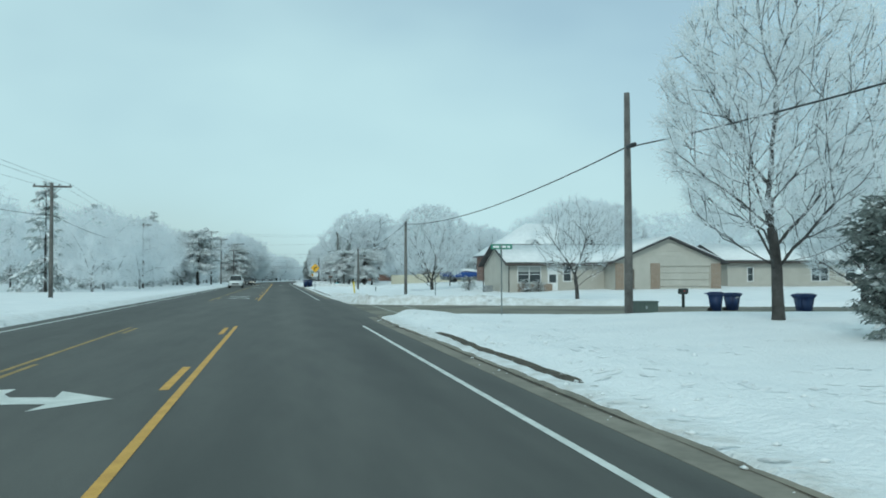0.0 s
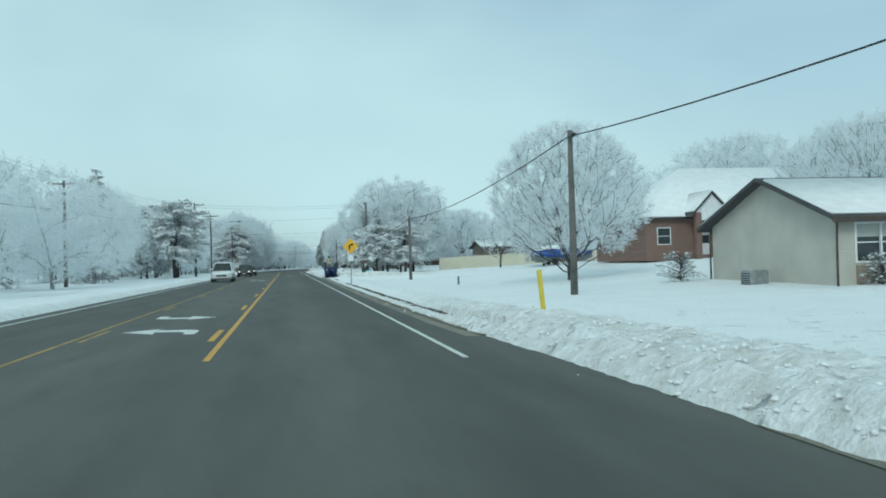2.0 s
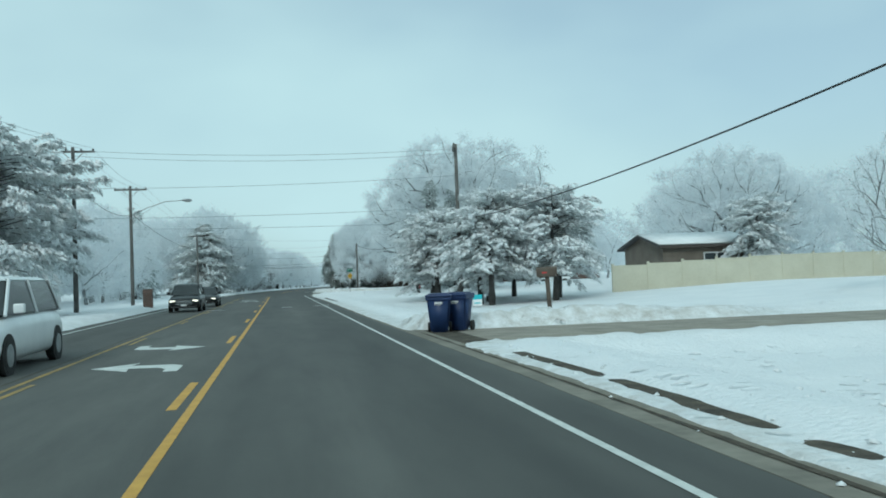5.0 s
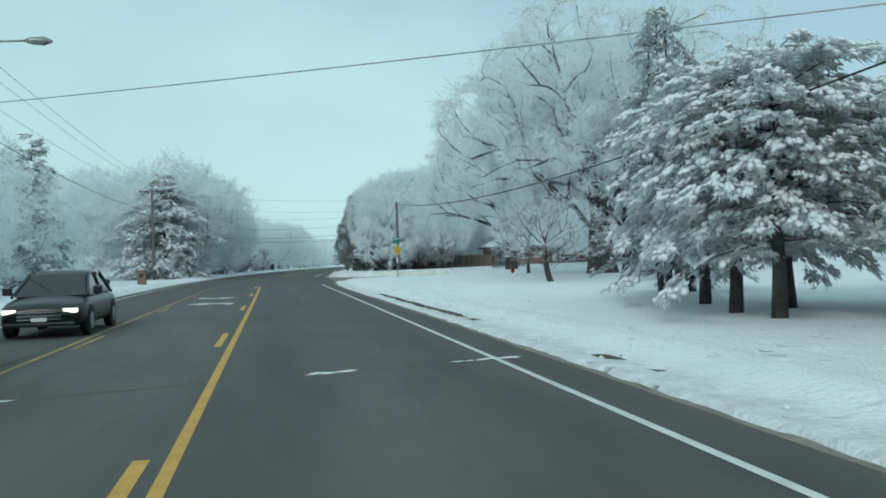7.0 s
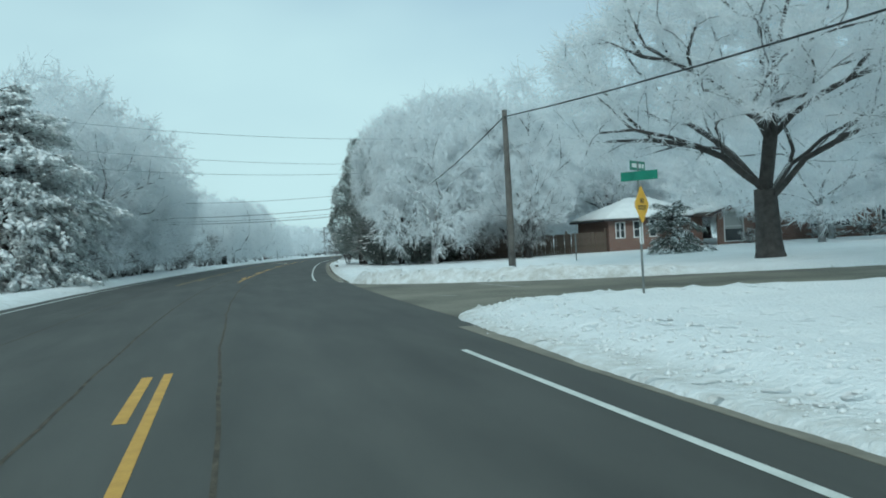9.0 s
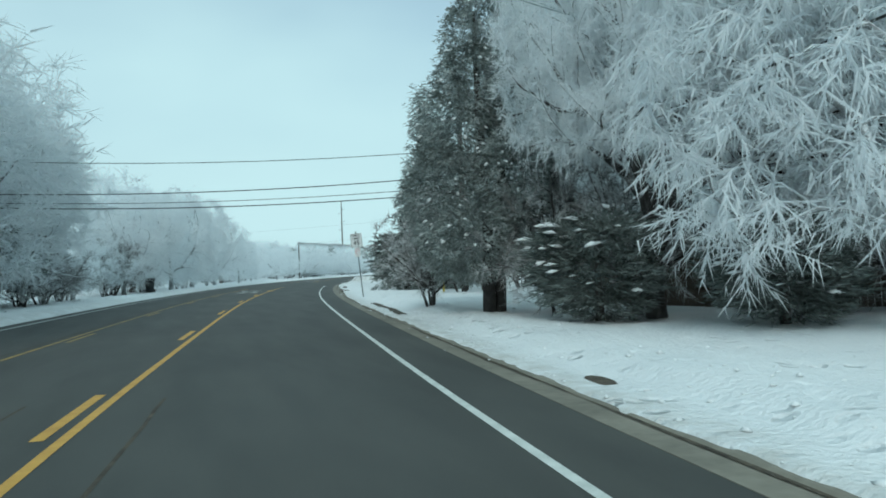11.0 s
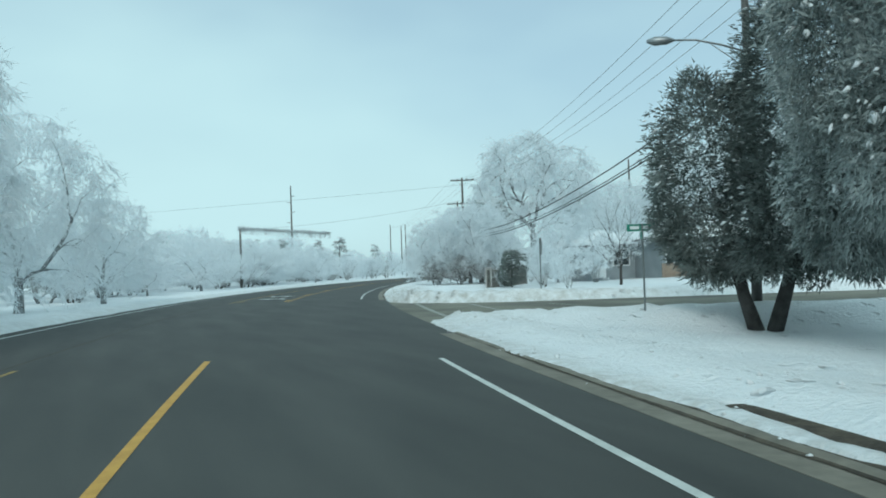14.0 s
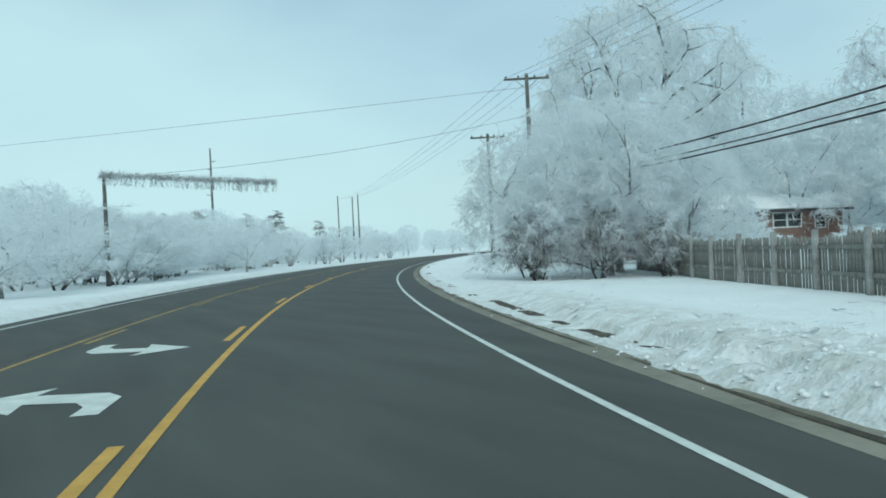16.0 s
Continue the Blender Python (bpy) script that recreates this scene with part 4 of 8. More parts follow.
def grown(seed, h, w, base, trunk_h, r0, ends, twigs, tl, fine, fl, fr, droop=0.0, up=0.35, low=-0.8, jag=0.18, inner=0.3, merge=0.55, tip=0.009, hang=0.0, stiff=0.55, outer=0.75):
    """A leafless tree whose branches fork towards points spread through an uneven crown, thinning as they go, each end set with frosted twigs.
    merge: how gladly branches share a limb; hang: metres by which the ends weep; outer: how far in from its end a branch bears twigs."""
    rng, nr = random.Random(seed), np.random.RandomState(seed)
    cz, az, ax = (base + h) / 2, (h - base) / 2, w / 2
    trunk = stem(rng, (0, 0, -0.35), (0, 0, 1), trunk_h + 0.35, 5, 0.07, 0.05)
    pos, way, plen, parent = [], [], [], []
    for i, q in enumerate(trunk):
        pos.append(tuple(q))
        way.append((0.0, 0.0, 1.0))
        plen.append(trunk_h * i / 5)
        parent.append(i - 1)
    goals = []
    for i in range(ends):
        zf = low + (1 - low) * (i + 0.5) / ends
        a = i * 2.39996 + rng.uniform(-0.3, 0.3)
        rr = math.sqrt(max(0.02, 1 - zf * zf))
        way_out = Vector((math.cos(a) * rr, math.sin(a) * rr, zf))
        k = (rng.uniform(0.35, 0.78) if rng.random() < inner else rng.uniform(0.84, 1.0)) * (1 + jag * noise.noise(way_out * 1.9 + Vector((seed, 0, 0))))
        goals.append(Vector((way_out.x * ax * k, way_out.y * ax * k, cz + zf * az * k)))
    rng.shuffle(goals)
    branches = []
    n_pos, n_len = np.empty((ends * 7 + 10, 3)), np.empty(ends * 7 + 10)
    n_pos[:6], n_len[:6] = pos, plen
    count = 6
    for i, e in enumerate(goals):
        ev = np.array(e)
        # a branch leaves from below its goal, never from the trunk's foot
        cost = np.linalg.norm(n_pos[3:count] - ev, axis=1) + merge * n_len[3:count] + 0.9 * np.maximum(0, n_pos[3:count, 2] - ev[2] + 0.1 * h * droop)
        k = 3 + int(np.argmin(cost))
        st = Vector(n_pos[k])
        reach = (e - st).length
        side = Vector((rng.gauss(0, 1), rng.gauss(0, 1), rng.gauss(0, 1)))
        mid = st.lerp(e, 0.5 - 0.5 * stiff) + Vector(way[k]) * 0.6 * stiff * reach + Vector((0, 0, up * 0.25 * reach)) + side * 0.04 * reach
        line, last = [st], k
        for q in range(1, 7):
            t = q / 6
            v = st * (1 - t) ** 2 + mid * 2 * t * (1 - t) + e * t * t + Vector((rng.gauss(0, 1), rng.gauss(0, 1), rng.gauss(0, 1))) * 0.012 * reach
            v.z -= hang * t ** 4
            d = (v - line[-1]).normalized()
            n_pos[count], n_len[count] = v, n_len[last] + (v - line[-1]).length
            way.append(tuple(d))
            parent.append(last)
            last = count
            count += 1
            line.append(v)
        branches.append((line, k, last))
    load = np.zeros(count)
    for line, k, last in branches:
        q = last
        while q >= 0:
            load[q] += 1
            q = parent[q]
    rad = np.maximum(tip, r0 * 0.9 * (load / ends) ** 0.5)
    wood, thin = bmesh.new(), bmesh.new()
    tube(wood, trunk, [r0 * k for k in (1.5, 1.12, 1.0, 0.95, 0.92, 0.86)], 10)
    p, d, ln, rr = [], [], [], []
    for line, k, last in branches:
        ids = [k] + list(range(last - 5, last + 1))
        radii = [min(rad[q], rad[ids[1]]) for q in ids]
        tube(wood if radii[1] > 0.035 else thin, line, radii, 7 if radii[1] > 0.09 else (5 if radii[1] > 0.035 else 3), False)
        length = (line[-1] - line[0]).length
        for j in range(twigs):
            t = 1 - rng.random() ** 1.4 * (outer if length < 0.35 * w else outer * 0.67)
            ts, tw = at_on(line, t)
            v = (tw * 0.55 + Vector((rng.gauss(0, 1), rng.gauss(0, 1), rng.gauss(0, 0.8))).normalized() * 0.9 + Vector((0, 0, 0.16 - droop * 1.3))).normalized()
            q = tl * rng.uniform(0.45, 1.2)
            p.append(ts)
            d.append(v)
            ln.append(q)
            rr.append(fr * 1.15)
            for m in range(fine):
                g = rng.random()
                p.append(ts + v * q * g)
                d.append(v + Vector((rng.gauss(0, 1), rng.gauss(0, 1), rng.gauss(0, 0.85))).normalized() * 0.95 + Vector((0, 0, -droop * 2.0)))
                ln.append(fl * rng.uniform(0.45, 1.25))
                rr.append(fr * rng.uniform(0.7, 1.2))
    meshes = []
    for bm, nm in ((wood, "trunk"), (thin, "limbs")):
        me = bpy.data.meshes.new(nm)
        bm.to_mesh(me)
        bm.free()
        meshes.append(me)
    return meshes + [blades(np.array(p), np.array(d), np.array(ln), np.array(rr), nr, "crown")]


def conifer(seed, h, w, clear, whorls, per, rise, droop, fill, snow, profile, spray=0.4, blade_r=0.022, trunk_r=0.14, stems=1, pad=1.0, tufts=9, pads=1, lean=0.5, hang=0.2):
    """A needle tree: trunk, boughs of fine sprays and the snow on them, as three meshes. fill: sprays for each metre of bough."""
    rng, nr = random.Random(seed), np.random.RandomState(seed)
    wood = bmesh.new()
    for q in range(stems):
        lx = 0.0 if stems == 1 else (q - (stems - 1) / 2) * lean
        tp = [Vector((lx * 0.25, 0, -0.3)), Vector((lx * 0.5, rng.uniform(-0.1, 0.1), clear * 0.6)), Vector((lx * 1.3, rng.uniform(-0.15, 0.15), clear + (h - clear) * 0.3)), Vector((lx * 0.9, 0, h * 0.95))]
        tube(wood, tp, [trunk_r * 1.3, trunk_r, trunk_r * 0.75, 0.02], 8)
    p, d, ln, rad, sp, sd, ss = [], [], [], [], [], [], []
    for i in range(whorls):
        u = i / (whorls - 1)
        z0 = clear + (h * 0.97 - clear) * u
        for k in range(per):
            a = rng.uniform(0, 6.283)
            length = max(0.25, w / 2 * profile(u) * rng.uniform(0.62, 1.15))
            z = z0 + rng.uniform(-1.0, 1.0) * (h - clear) / whorls
            out = Vector((math.cos(a), math.sin(a), 0))
            lat = Vector((-math.sin(a), math.cos(a), 0))
            e = rise + 0.5 * u + rng.uniform(-0.25, 0.25)
            dr = droop * rng.uniform(0.6, 1.35)
            tube(wood, [Vector((0, 0, z)), out * length * 0.5 + Vector((0, 0, z + e * length * 0.5 - dr * length * 0.25)), out * length * 0.92 + Vector((0, 0, z + e * length * 0.92 - dr * length * 0.85))], [0.03, 0.018, 0.006], 3, False)
            for j in range(max(4, int(fill * length))):
                v = 0.10 + 0.90 * rng.random() ** 0.75
                q = length * v
                way = (out + Vector((0, 0, e - 2 * dr * v))).normalized()
                half = 0.10 + 0.42 * length * v * (1.12 - v)
                y = rng.uniform(-1, 1)
                c = out * q + lat * y * half + Vector((0, 0, z + e * q - dr * length * v * v - abs(y) * half * 0.4 + rng.uniform(-0.08, 0.08)))
                ww = (way * 0.9 + lat * y * 0.8 + Vector((0, 0, -0.18))).normalized()
                side = ww.cross(Vector((0, 0, 1))).normalized()
                for m in range(tufts):
                    t = (m + rng.random()) / tufts
                    p.append(c + ww * spray * t + Vector((rng.uniform(-0.03, 0.03), rng.uniform(-0.03, 0.03), rng.uniform(-0.06, 0.02))))
                    d.append(ww * 0.8 + side * rng.uniform(-1, 1) + Vector((0, 0, rng.uniform(-0.8, 0.2) * (1 + hang))))
                    ln.append(spray * rng.uniform(0.45, 0.95) * (1.1 - 0.5 * t))
                    rad.append(blade_r * rng.uniform(0.7, 1.4))
                if rng.random() < snow * (0.35 + 0.65 * v):
                    for m in range(pads):
                        k2 = rng.uniform(0.6, 1.35) * pad
                        sp.append(c + ww * spray * rng.uniform(0.0, 0.8) + side * rng.uniform(-0.10, 0.10) + Vector((0, 0, 0.045)))
                        sd.append(ww + side * rng.uniform(-0.7, 0.7) + Vector((0, 0, rng.uniform(-1.6, 0.3) * hang)))
                        ss.append((rng.uniform(0.10, 0.18) * k2, rng.uniform(0.07, 0.12) * k2, rng.uniform(0.06, 0.11) * k2))
    me = bpy.data.meshes.new("trunk")
    wood.to_mesh(me)
    wood.free()
    return [me, blades(np.array(p), np.array(d), np.array(ln), np.array(rad), nr, "boughs"), lumps(np.array(sp), np.array(sd), np.array(ss), nr, "snow_load") if sp else None]


def lobed(seed, lobes, trunks, trunk_r, spray, blade_r, density=42, tufts=7, snow=0.1, pad=0.6, droop=0.3):
    """A dense evergreen of overlapping rounded masses. lobes: middle, radius and half height of each; trunks: foot and top of each."""
    rng, nr = random.Random(seed), np.random.RandomState(seed)
    wood = bmesh.new()
    for a, b in trunks:
        a, b = Vector(a), Vector(b)
        tube(wood, [a, a.lerp(b, 0.3) + Vector((rng.uniform(-0.08, 0.08), rng.uniform(-0.08, 0.08), 0)), a.lerp(b, 0.65), b], [trunk_r * 1.35, trunk_r, trunk_r * 0.8, trunk_r * 0.3], 9)
    p, d, ln, rad, sp, sd, ss = [], [], [], [], [], [], []
    for q, (x, y, z, r, rz) in enumerate(lobes):
        others = [o for k, o in enumerate(lobes) if k != q]
        for _ in range(int(density * 4.19 * (r * r + 2 * r * rz))):
            u = Vector((rng.gauss(0, 1), rng.gauss(0, 1), rng.gauss(0, 1))).normalized()
            k = (rng.uniform(0.86, 1.03) if rng.random() < 0.75 else rng.uniform(0.55, 0.86)) * (1 + 0.24 * noise.noise(u * 2.4 + Vector((seed, q * 5, 0))) + 0.10 * noise.noise(u * 6 + Vector((q, seed, 3))))
            c = Vector((x + u.x * r * k, y + u.y * r * k, z + u.z * rz * k))
            if any(((c.x - o[0]) ** 2 + (c.y - o[1]) ** 2) / o[3] ** 2 + ((c.z - o[2]) / o[4]) ** 2 < 0.5 for o in others):
                continue
            way = Vector((u.x, u.y, u.z * 0.4 + 0.35 - droop)).normalized()
            for m in range(tufts):
                p.append(c + Vector((rng.gauss(0, 1), rng.gauss(0, 1), rng.gauss(0, 0.8))) * spray * 0.4)
                d.append(way + Vector((rng.gauss(0, 1), rng.gauss(0, 1), rng.gauss(-0.35, 0.8))) * 0.55)
                ln.append(spray * rng.uniform(0.5, 1.15))
                rad.append(blade_r * rng.uniform(0.7, 1.4))
            if u.z > -0.35 and rng.random() < snow * (0.25 + 2.6 * max(0.0, noise.noise(c * 1.1 + Vector((0, seed, 0))))):
                g = pad * rng.uniform(0.6, 1.4)
                sp.append(c + way * spray * 0.5 + Vector((0, 0, 0.04)))
                sd.append(way + Vector((rng.uniform(-0.6, 0.6), rng.uniform(-0.6, 0.6), -0.5)))
                ss.append((0.17 * g, 0.11 * g, 0.09 * g))
    me = bpy.data.meshes.new("trunk")
    wood.to_mesh(me)
    wood.free()
    return [me, blades(np.array(p), np.array(d), np.array(ln), np.array(rad), nr, "boughs"), lumps(np.array(sp), np.array(sd), np.array(ss), nr, "snow_load")]


def twin_cedar(seed):
    return lobed(seed, ((-1.35, 0.0, 4.1, 1.45, 2.8), (-0.9, 0.4, 2.6, 1.5, 1.4), (1.5, 0.3, 5.4, 2.2, 4.0), (0.5, -0.8, 3.0, 1.5, 1.7), (2.4, -0.3, 3.0, 1.8, 1.7)), (((-0.10, 0, -0.35), (-1.15, 0, 3.8)), ((0.18, 0, -0.35), (1.75, 0.2, 5.2))), 0.17, 0.21, 0.021, 58, 7, 0.09, 0.6, 0.25)


def stacked_cedar(seed):
    rng = random.Random(seed)
    lobes = []
    for i, (ring, r) in enumerate(((1.6, 1.55), (1.7, 1.55), (1.4, 1.35), (1.0, 1.15), (0.7, 0.9), (0.15, 0.85))):
        first = rng.uniform(0, 6.28)
        for k in range(3 if i < 5 else 1):
            a = first + 2.09 * k + rng.uniform(-0.3, 0.3)
            lobes.append((ring * math.cos(a), ring * math.sin(a), 3.0 + 1.8 * i + rng.uniform(-0.5, 0.5), r * rng.uniform(0.85, 1.15), 1.55 * rng.uniform(0.85, 1.15)))
    return lobed(seed, lobes, (((-0.2, 0, -0.35), (-0.6, 0.1, 8.0)), ((0.25, 0, -0.35), (0.5, 0, 11.0))), 0.19, 0.21, 0.022, 40, 7, 0.12, 0.7, 0.5)


def yard_cedar(seed):
    return lobed(seed, ((-0.2, 0, 0.85, 0.62, 0.72), (0.3, 0.1, 1.2, 0.62, 0.9), (-0.1, -0.1, 1.6, 0.5, 0.62)), (((0, 0, -0.3), (0, 0, 1.6)),), 0.05, 0.15, 0.013, 110, 7, 0.16, 0.55, 0.1)


def spire(u):
    return (1 - u) ** 0.85 + 0.03


def dome(u):
    return math.sqrt(max(0.0, 1 - (u * 0.97) ** 2.6)) * (0.80 + 0.2 * math.sin(u * 9)) + 0.05


def egg(u):
    return math.sqrt(max(0.02, 1 - (1.5 * u - 0.5) ** 2 if u > 0.33 else 0.55 + 1.36 * u))


def ragged(u):
    return (1 - u) ** 0.7 * (0.78 + 0.22 * math.sin(u * 23)) + 0.05


def plume(u):
    """Full almost to the ground, narrowing to a blunt ragged top."""
    return (0.80 + 0.5 * u if u < 0.3 else 0.95 * (1 - ((u - 0.3) / 0.78) ** 1.7)) * (0.9 + 0.1 * math.sin(u * 31)) + 0.05


def mushroom(u):
    return (0.85 + 0.3 * u if u < 0.5 else math.sqrt(max(0.0, 1 - ((u - 0.5) / 0.52) ** 2))) + 0.04


BROAD, NEEDLED = ("trunk", "branchwork", "crown"), ("trunk", "foliage", "snow_load")
KINDS = {
    # kind: natural height and width, maker, part names, materials, label, category
    "maple": (9.0, 8.4, lambda s: grown(s, 9.0, 8.8, 0.7, 0.9, 0.19, 860, 14, 0.44, 7, 0.26, 0.0115, 0.0, -0.25, -0.8, 0.10, 0.32, 0.75, 0.013, 0.0, 0.12, 0.5), BROAD, (BARK, BARK, FROST), "round-crowned leafless maple with frosted twigs on a snowy lawn", "tree"),
    "maple_thin": (9.0, 6.0, lambda s: grown(s, 9.0, 6.2, 1.6, 2.4, 0.15, 900, 12, 0.40, 6, 0.24, 0.0066, 0.0, -0.2, -0.85, 0.12, 0.3, 0.72, 0.010, 0.0, 0.12, 0.42), BROAD, (BARK, BARK, FROST), "tall leafless maple with thinly frosted fine branches", "tree"),
    "oak": (12.5, 14.0, lambda s: grown(s, 12.5, 14.6, 2.0, 2.6, 0.42, 500, 18, 0.85, 9, 0.46, 0.018, 0.10, 0.3, -0.66, 0.22, 0.35, 0.5, 0.013, 0.0, 0.4), BROAD, (BARK, BARK_FROST, FROST), "broad old tree with dark limbs and heavily frosted twigs", "tree"),
    "great_oak": (17.0, 21.0, lambda s: grown(s, 17.0, 22.0, 2.6, 4.6, 0.55, 620, 17, 1.0, 8, 0.5, 0.017, 0.16, 0.5, -0.6, 0.24, 0.35, 0.42, 0.018, 0.3, 0.5), BROAD, (BARK, BARK_FROST, FROST), "huge forked old tree with dark crooked limbs and frosted twigs", "tree"),
    "elm": (12.0, 10.0, lambda s: grown(s, 12.0, 10.0, 0.9, 2.4, 0.24, 330, 12, 1.0, 8, 0.5, 0.0185, 0.34, 0.5, -0.85, 0.30, 0.25, 0.45, 0.013, 0.7), BROAD, (BARK_FROST, FROST, FROST), "drooping leafless tree thick with white hoarfrost", "tree"),
    "bare": (6.0, 4.6, lambda s: grown(s, 6.0, 4.8, 1.1, 1.4, 0.11, 320, 8, 0.36, 5, 0.22, 0.0065, 0.0, -0.1, -0.8, 0.15, 0.35, 0.65, 0.007, 0.0, 0.15), BROAD, (BARK, BARK, FROST), "small leafless yard tree with light frost", "tree"),
    "brush": (3.4, 4.0, lambda s: broadleaf(s, 3.4, 0.5, 0.05, 4, (15, 70), 0.01, 8, 7, 9, 0.34, 0.008, 0.03, stems=4, blade=True, sides=(4, 3)), BROAD, (BARK, BARK, TWIG_DARK), "tangled dark leafless shrub with frosted tips", "bush"),
    "wood": (9.5, 8.0, lambda s: grown(s, 9.5, 8.6, 0.4, 1.8, 0.15, 200, 10, 0.9, 7, 0.55, 0.026, 0.14, 0.35, -0.9, 0.30, 0.25, 0.45, 0.014, 0.0, 0.35), BROAD, (BARK_FROST, FROST, FROST), "woodland tree white with hoarfrost", "tree"),
    "thicket": (4.2, 4.6, lambda s: broadleaf(s, 4.2, 0.35, 0.05, 3, (5, 62), 0.03, 6, 5, 12, 0.46, 0.019, 0.03, stems=4, blade=True, sides=(4, 3)), BROAD, (BARK, FROST_THIN, FROST), "many-stemmed bush white with hoarfrost", "bush"),
    "pine": (6.6, 5.4, lambda s: conifer(s, 6.6, 5.4, 2.2, 16, 8, 0.16, 0.40, 9.5, 0.95, mushroom, 0.32, 0.024, 0.16, pad=0.82, tufts=8, pads=4, hang=0.8), NEEDLED, (BARK, RIMED, SNOW_PAD), "evergreen with drooping boughs laden with snow", "evergreen tree"),
    "spruce": (11.0, 6.0, lambda s: conifer(s, 11.0, 6.0, 1.5, 25, 7, 0.10, 0.40, 7.0, 0.6, spire, 0.36, 0.022, 0.14, pad=0.95, tufts=8, pads=2, hang=0.6), NEEDLED, (BARK, NEEDLE_FROST, SNOW_PAD), "tall spruce frosted and dusted with snow", "spruce tree"),
    "full_spruce": (10.0, 8.0, lambda s: conifer(s, 10.0, 8.0, 0.25, 30, 11, 0.10, 0.55, 11.0, 0.8, plume, 0.36, 0.03, 0.16, pad=0.85, tufts=8, pads=2, hang=1.0), NEEDLED, (BARK, RIMED, SNOW_PAD), "broad spruce clothed to the ground in frost and snow", "spruce tree"),
    "fir": (10.0, 6.0, lambda s: conifer(s, 10.0, 6.0, 0.8, 17, 5, 0.08, 0.42, 3.6, 0.9, spire, 0.75, 0.06, 0.15, pad=1.9, tufts=5, pads=1), NEEDLED, (BARK, NEEDLE_FROST, SNOW_PAD), "frosted fir standing among woodland trees", "fir tree"),
    "cedar": (8.0, 5.4, lambda s: conifer(s, 8.0, 5.4, 1.2, 34, 9, 0.95, 0.75, 12.0, 0.13, egg, 0.25, 0.026, 0.13, stems=2, pad=0.55, tufts=8, lean=0.8, hang=0.5), NEEDLED, (BARK, NEEDLE, SNOW_PAD), "dense dark green cedar on forked trunks, lightly frosted", "cedar tree"),
    "frosted_cedar": (11.0, 6.0, lambda s: conifer(s, 11.0, 6.0, 1.4, 27, 8, 0.22, 0.42, 11.0, 0.35, ragged, 0.25, 0.021, 0.13, stems=2, pad=0.62, tufts=10, lean=0.7, hang=0.8), NEEDLED, (BARK, NEEDLE_FROST, SNOW_PAD), "tall loose cedar grey with frost and dusted with snow", "cedar tree"),
    "tall_cedar": (13.0, 6.4, lambda s: conifer(s, 13.0, 6.4, 2.6, 44, 10, 0.70, 0.85, 11.0, 0.34, plume, 0.28, 0.027, 0.23, stems=2, pad=0.62, tufts=8, lean=0.9, hang=0.8), NEEDLED, (BARK, NEEDLE_GREY, SNOW_PAD), "tall dense cedar on forked trunks, its upper boughs grey with frost", "cedar tree"),
    "tall_elm": (16.0, 13.0, lambda s: grown(s, 16.0, 13.0, 4.6, 4.8, 0.34, 420, 13, 1.1, 9, 0.55, 0.021, 0.42, 0.8, -0.75, 0.42, 0.25, 0.40, 0.014, 0.7), BROAD, (BARK, BARK_FROST, FROST), "tall leafless elm with dark upright limbs and drooping frosted ends", "tree"),
    "fan": (2.4, 2.6, lambda s: broadleaf(s, 2.4, 0.12, 0.03, 3, (4, 40), 0.05, 6, 3, 4, 0.30, 0.011, 0.0, stems=9, blade=True, sides=(4, 3)), BROAD, (FROST_THIN, FROST, FROST), "fan-shaped shrub of straight white frosted stems", "bush"),
    "twin_cedar": (9.4, 7.0, twin_cedar, NEEDLED, (BARK, NEEDLE, SNOW_PAD), "dense dark green cedar of two rounded masses on forked trunks", "cedar tree"),
    "stacked_cedar": (13.0, 6.4, stacked_cedar, NEEDLED, (BARK, NEEDLE_GREY, SNOW_PAD), "tall full cedar with clumps of frosted boughs", "cedar tree"),
    "yard_cedar": (2.4, 1.9, yard_cedar, NEEDLED, (BARK, NEEDLE, SNOW_PAD), "rounded dark evergreen with snow on its top beside a fence", "evergreen bush"),
    "hedge_cedar": (2.4, 1.9, yard_cedar, NEEDLED, (BARK, NEEDLE, SNOW_PAD), "dark evergreen thicket below frosted trees", "evergreen bush"),
    "grey_cedar": (8.0, 5.4, lambda s: conifer(s, 8.0, 5.4, 1.7, 30, 9, 0.7, 0.55, 12.0, 0.25, ragged, 0.25, 0.026, 0.13, stems=2, pad=0.5, tufts=8, lean=0.8, hang=0.7), NEEDLED, (BARK, NEEDLE_MID, SNOW_PAD), "loose grey-green cedar with frost on its boughs", "cedar tree"),
    "juniper": (2.0, 1.5, lambda s: conifer(s, 2.0, 1.5, 0.1, 13, 11, 0.9, 0.5, 18, 0.16, egg, 0.18, 0.018, 0.05, pad=0.6, tufts=8), NEEDLED, (BARK, NEEDLE, SNOW_PAD), "small upright dark juniper with snow on top", "juniper"),
    "yew": (2.2, 3.2, lambda s: conifer(s, 2.2, 3.2, 0.25, 10, 9, 0.45, 0.75, 12.0, 0.9, dome, 0.26, 0.014, 0.06, pad=0.30, tufts=9, pads=3, hang=0.9), NEEDLED, (BARK, NEEDLE, SNOW_PAD), "low weeping evergreen shrub weighed down with frost", "shrub"),
    "hedge": (1.1, 1.6, lambda s: conifer(s, 1.1, 1.6, 0.08, 6, 7, 0.4, 0.2, 12.0, 0.5, dome, 0.18, 0.016, 0.04, pad=0.6, tufts=5), NEEDLED, (BARK, NEEDLE_FROST, SNOW_PAD), "clipped foundation shrub dusted with snow", "shrub"),
}
PLANTED = {}


def ground_at(x, y):
    s, o = along(x, y)
    return snow_height(s, o)


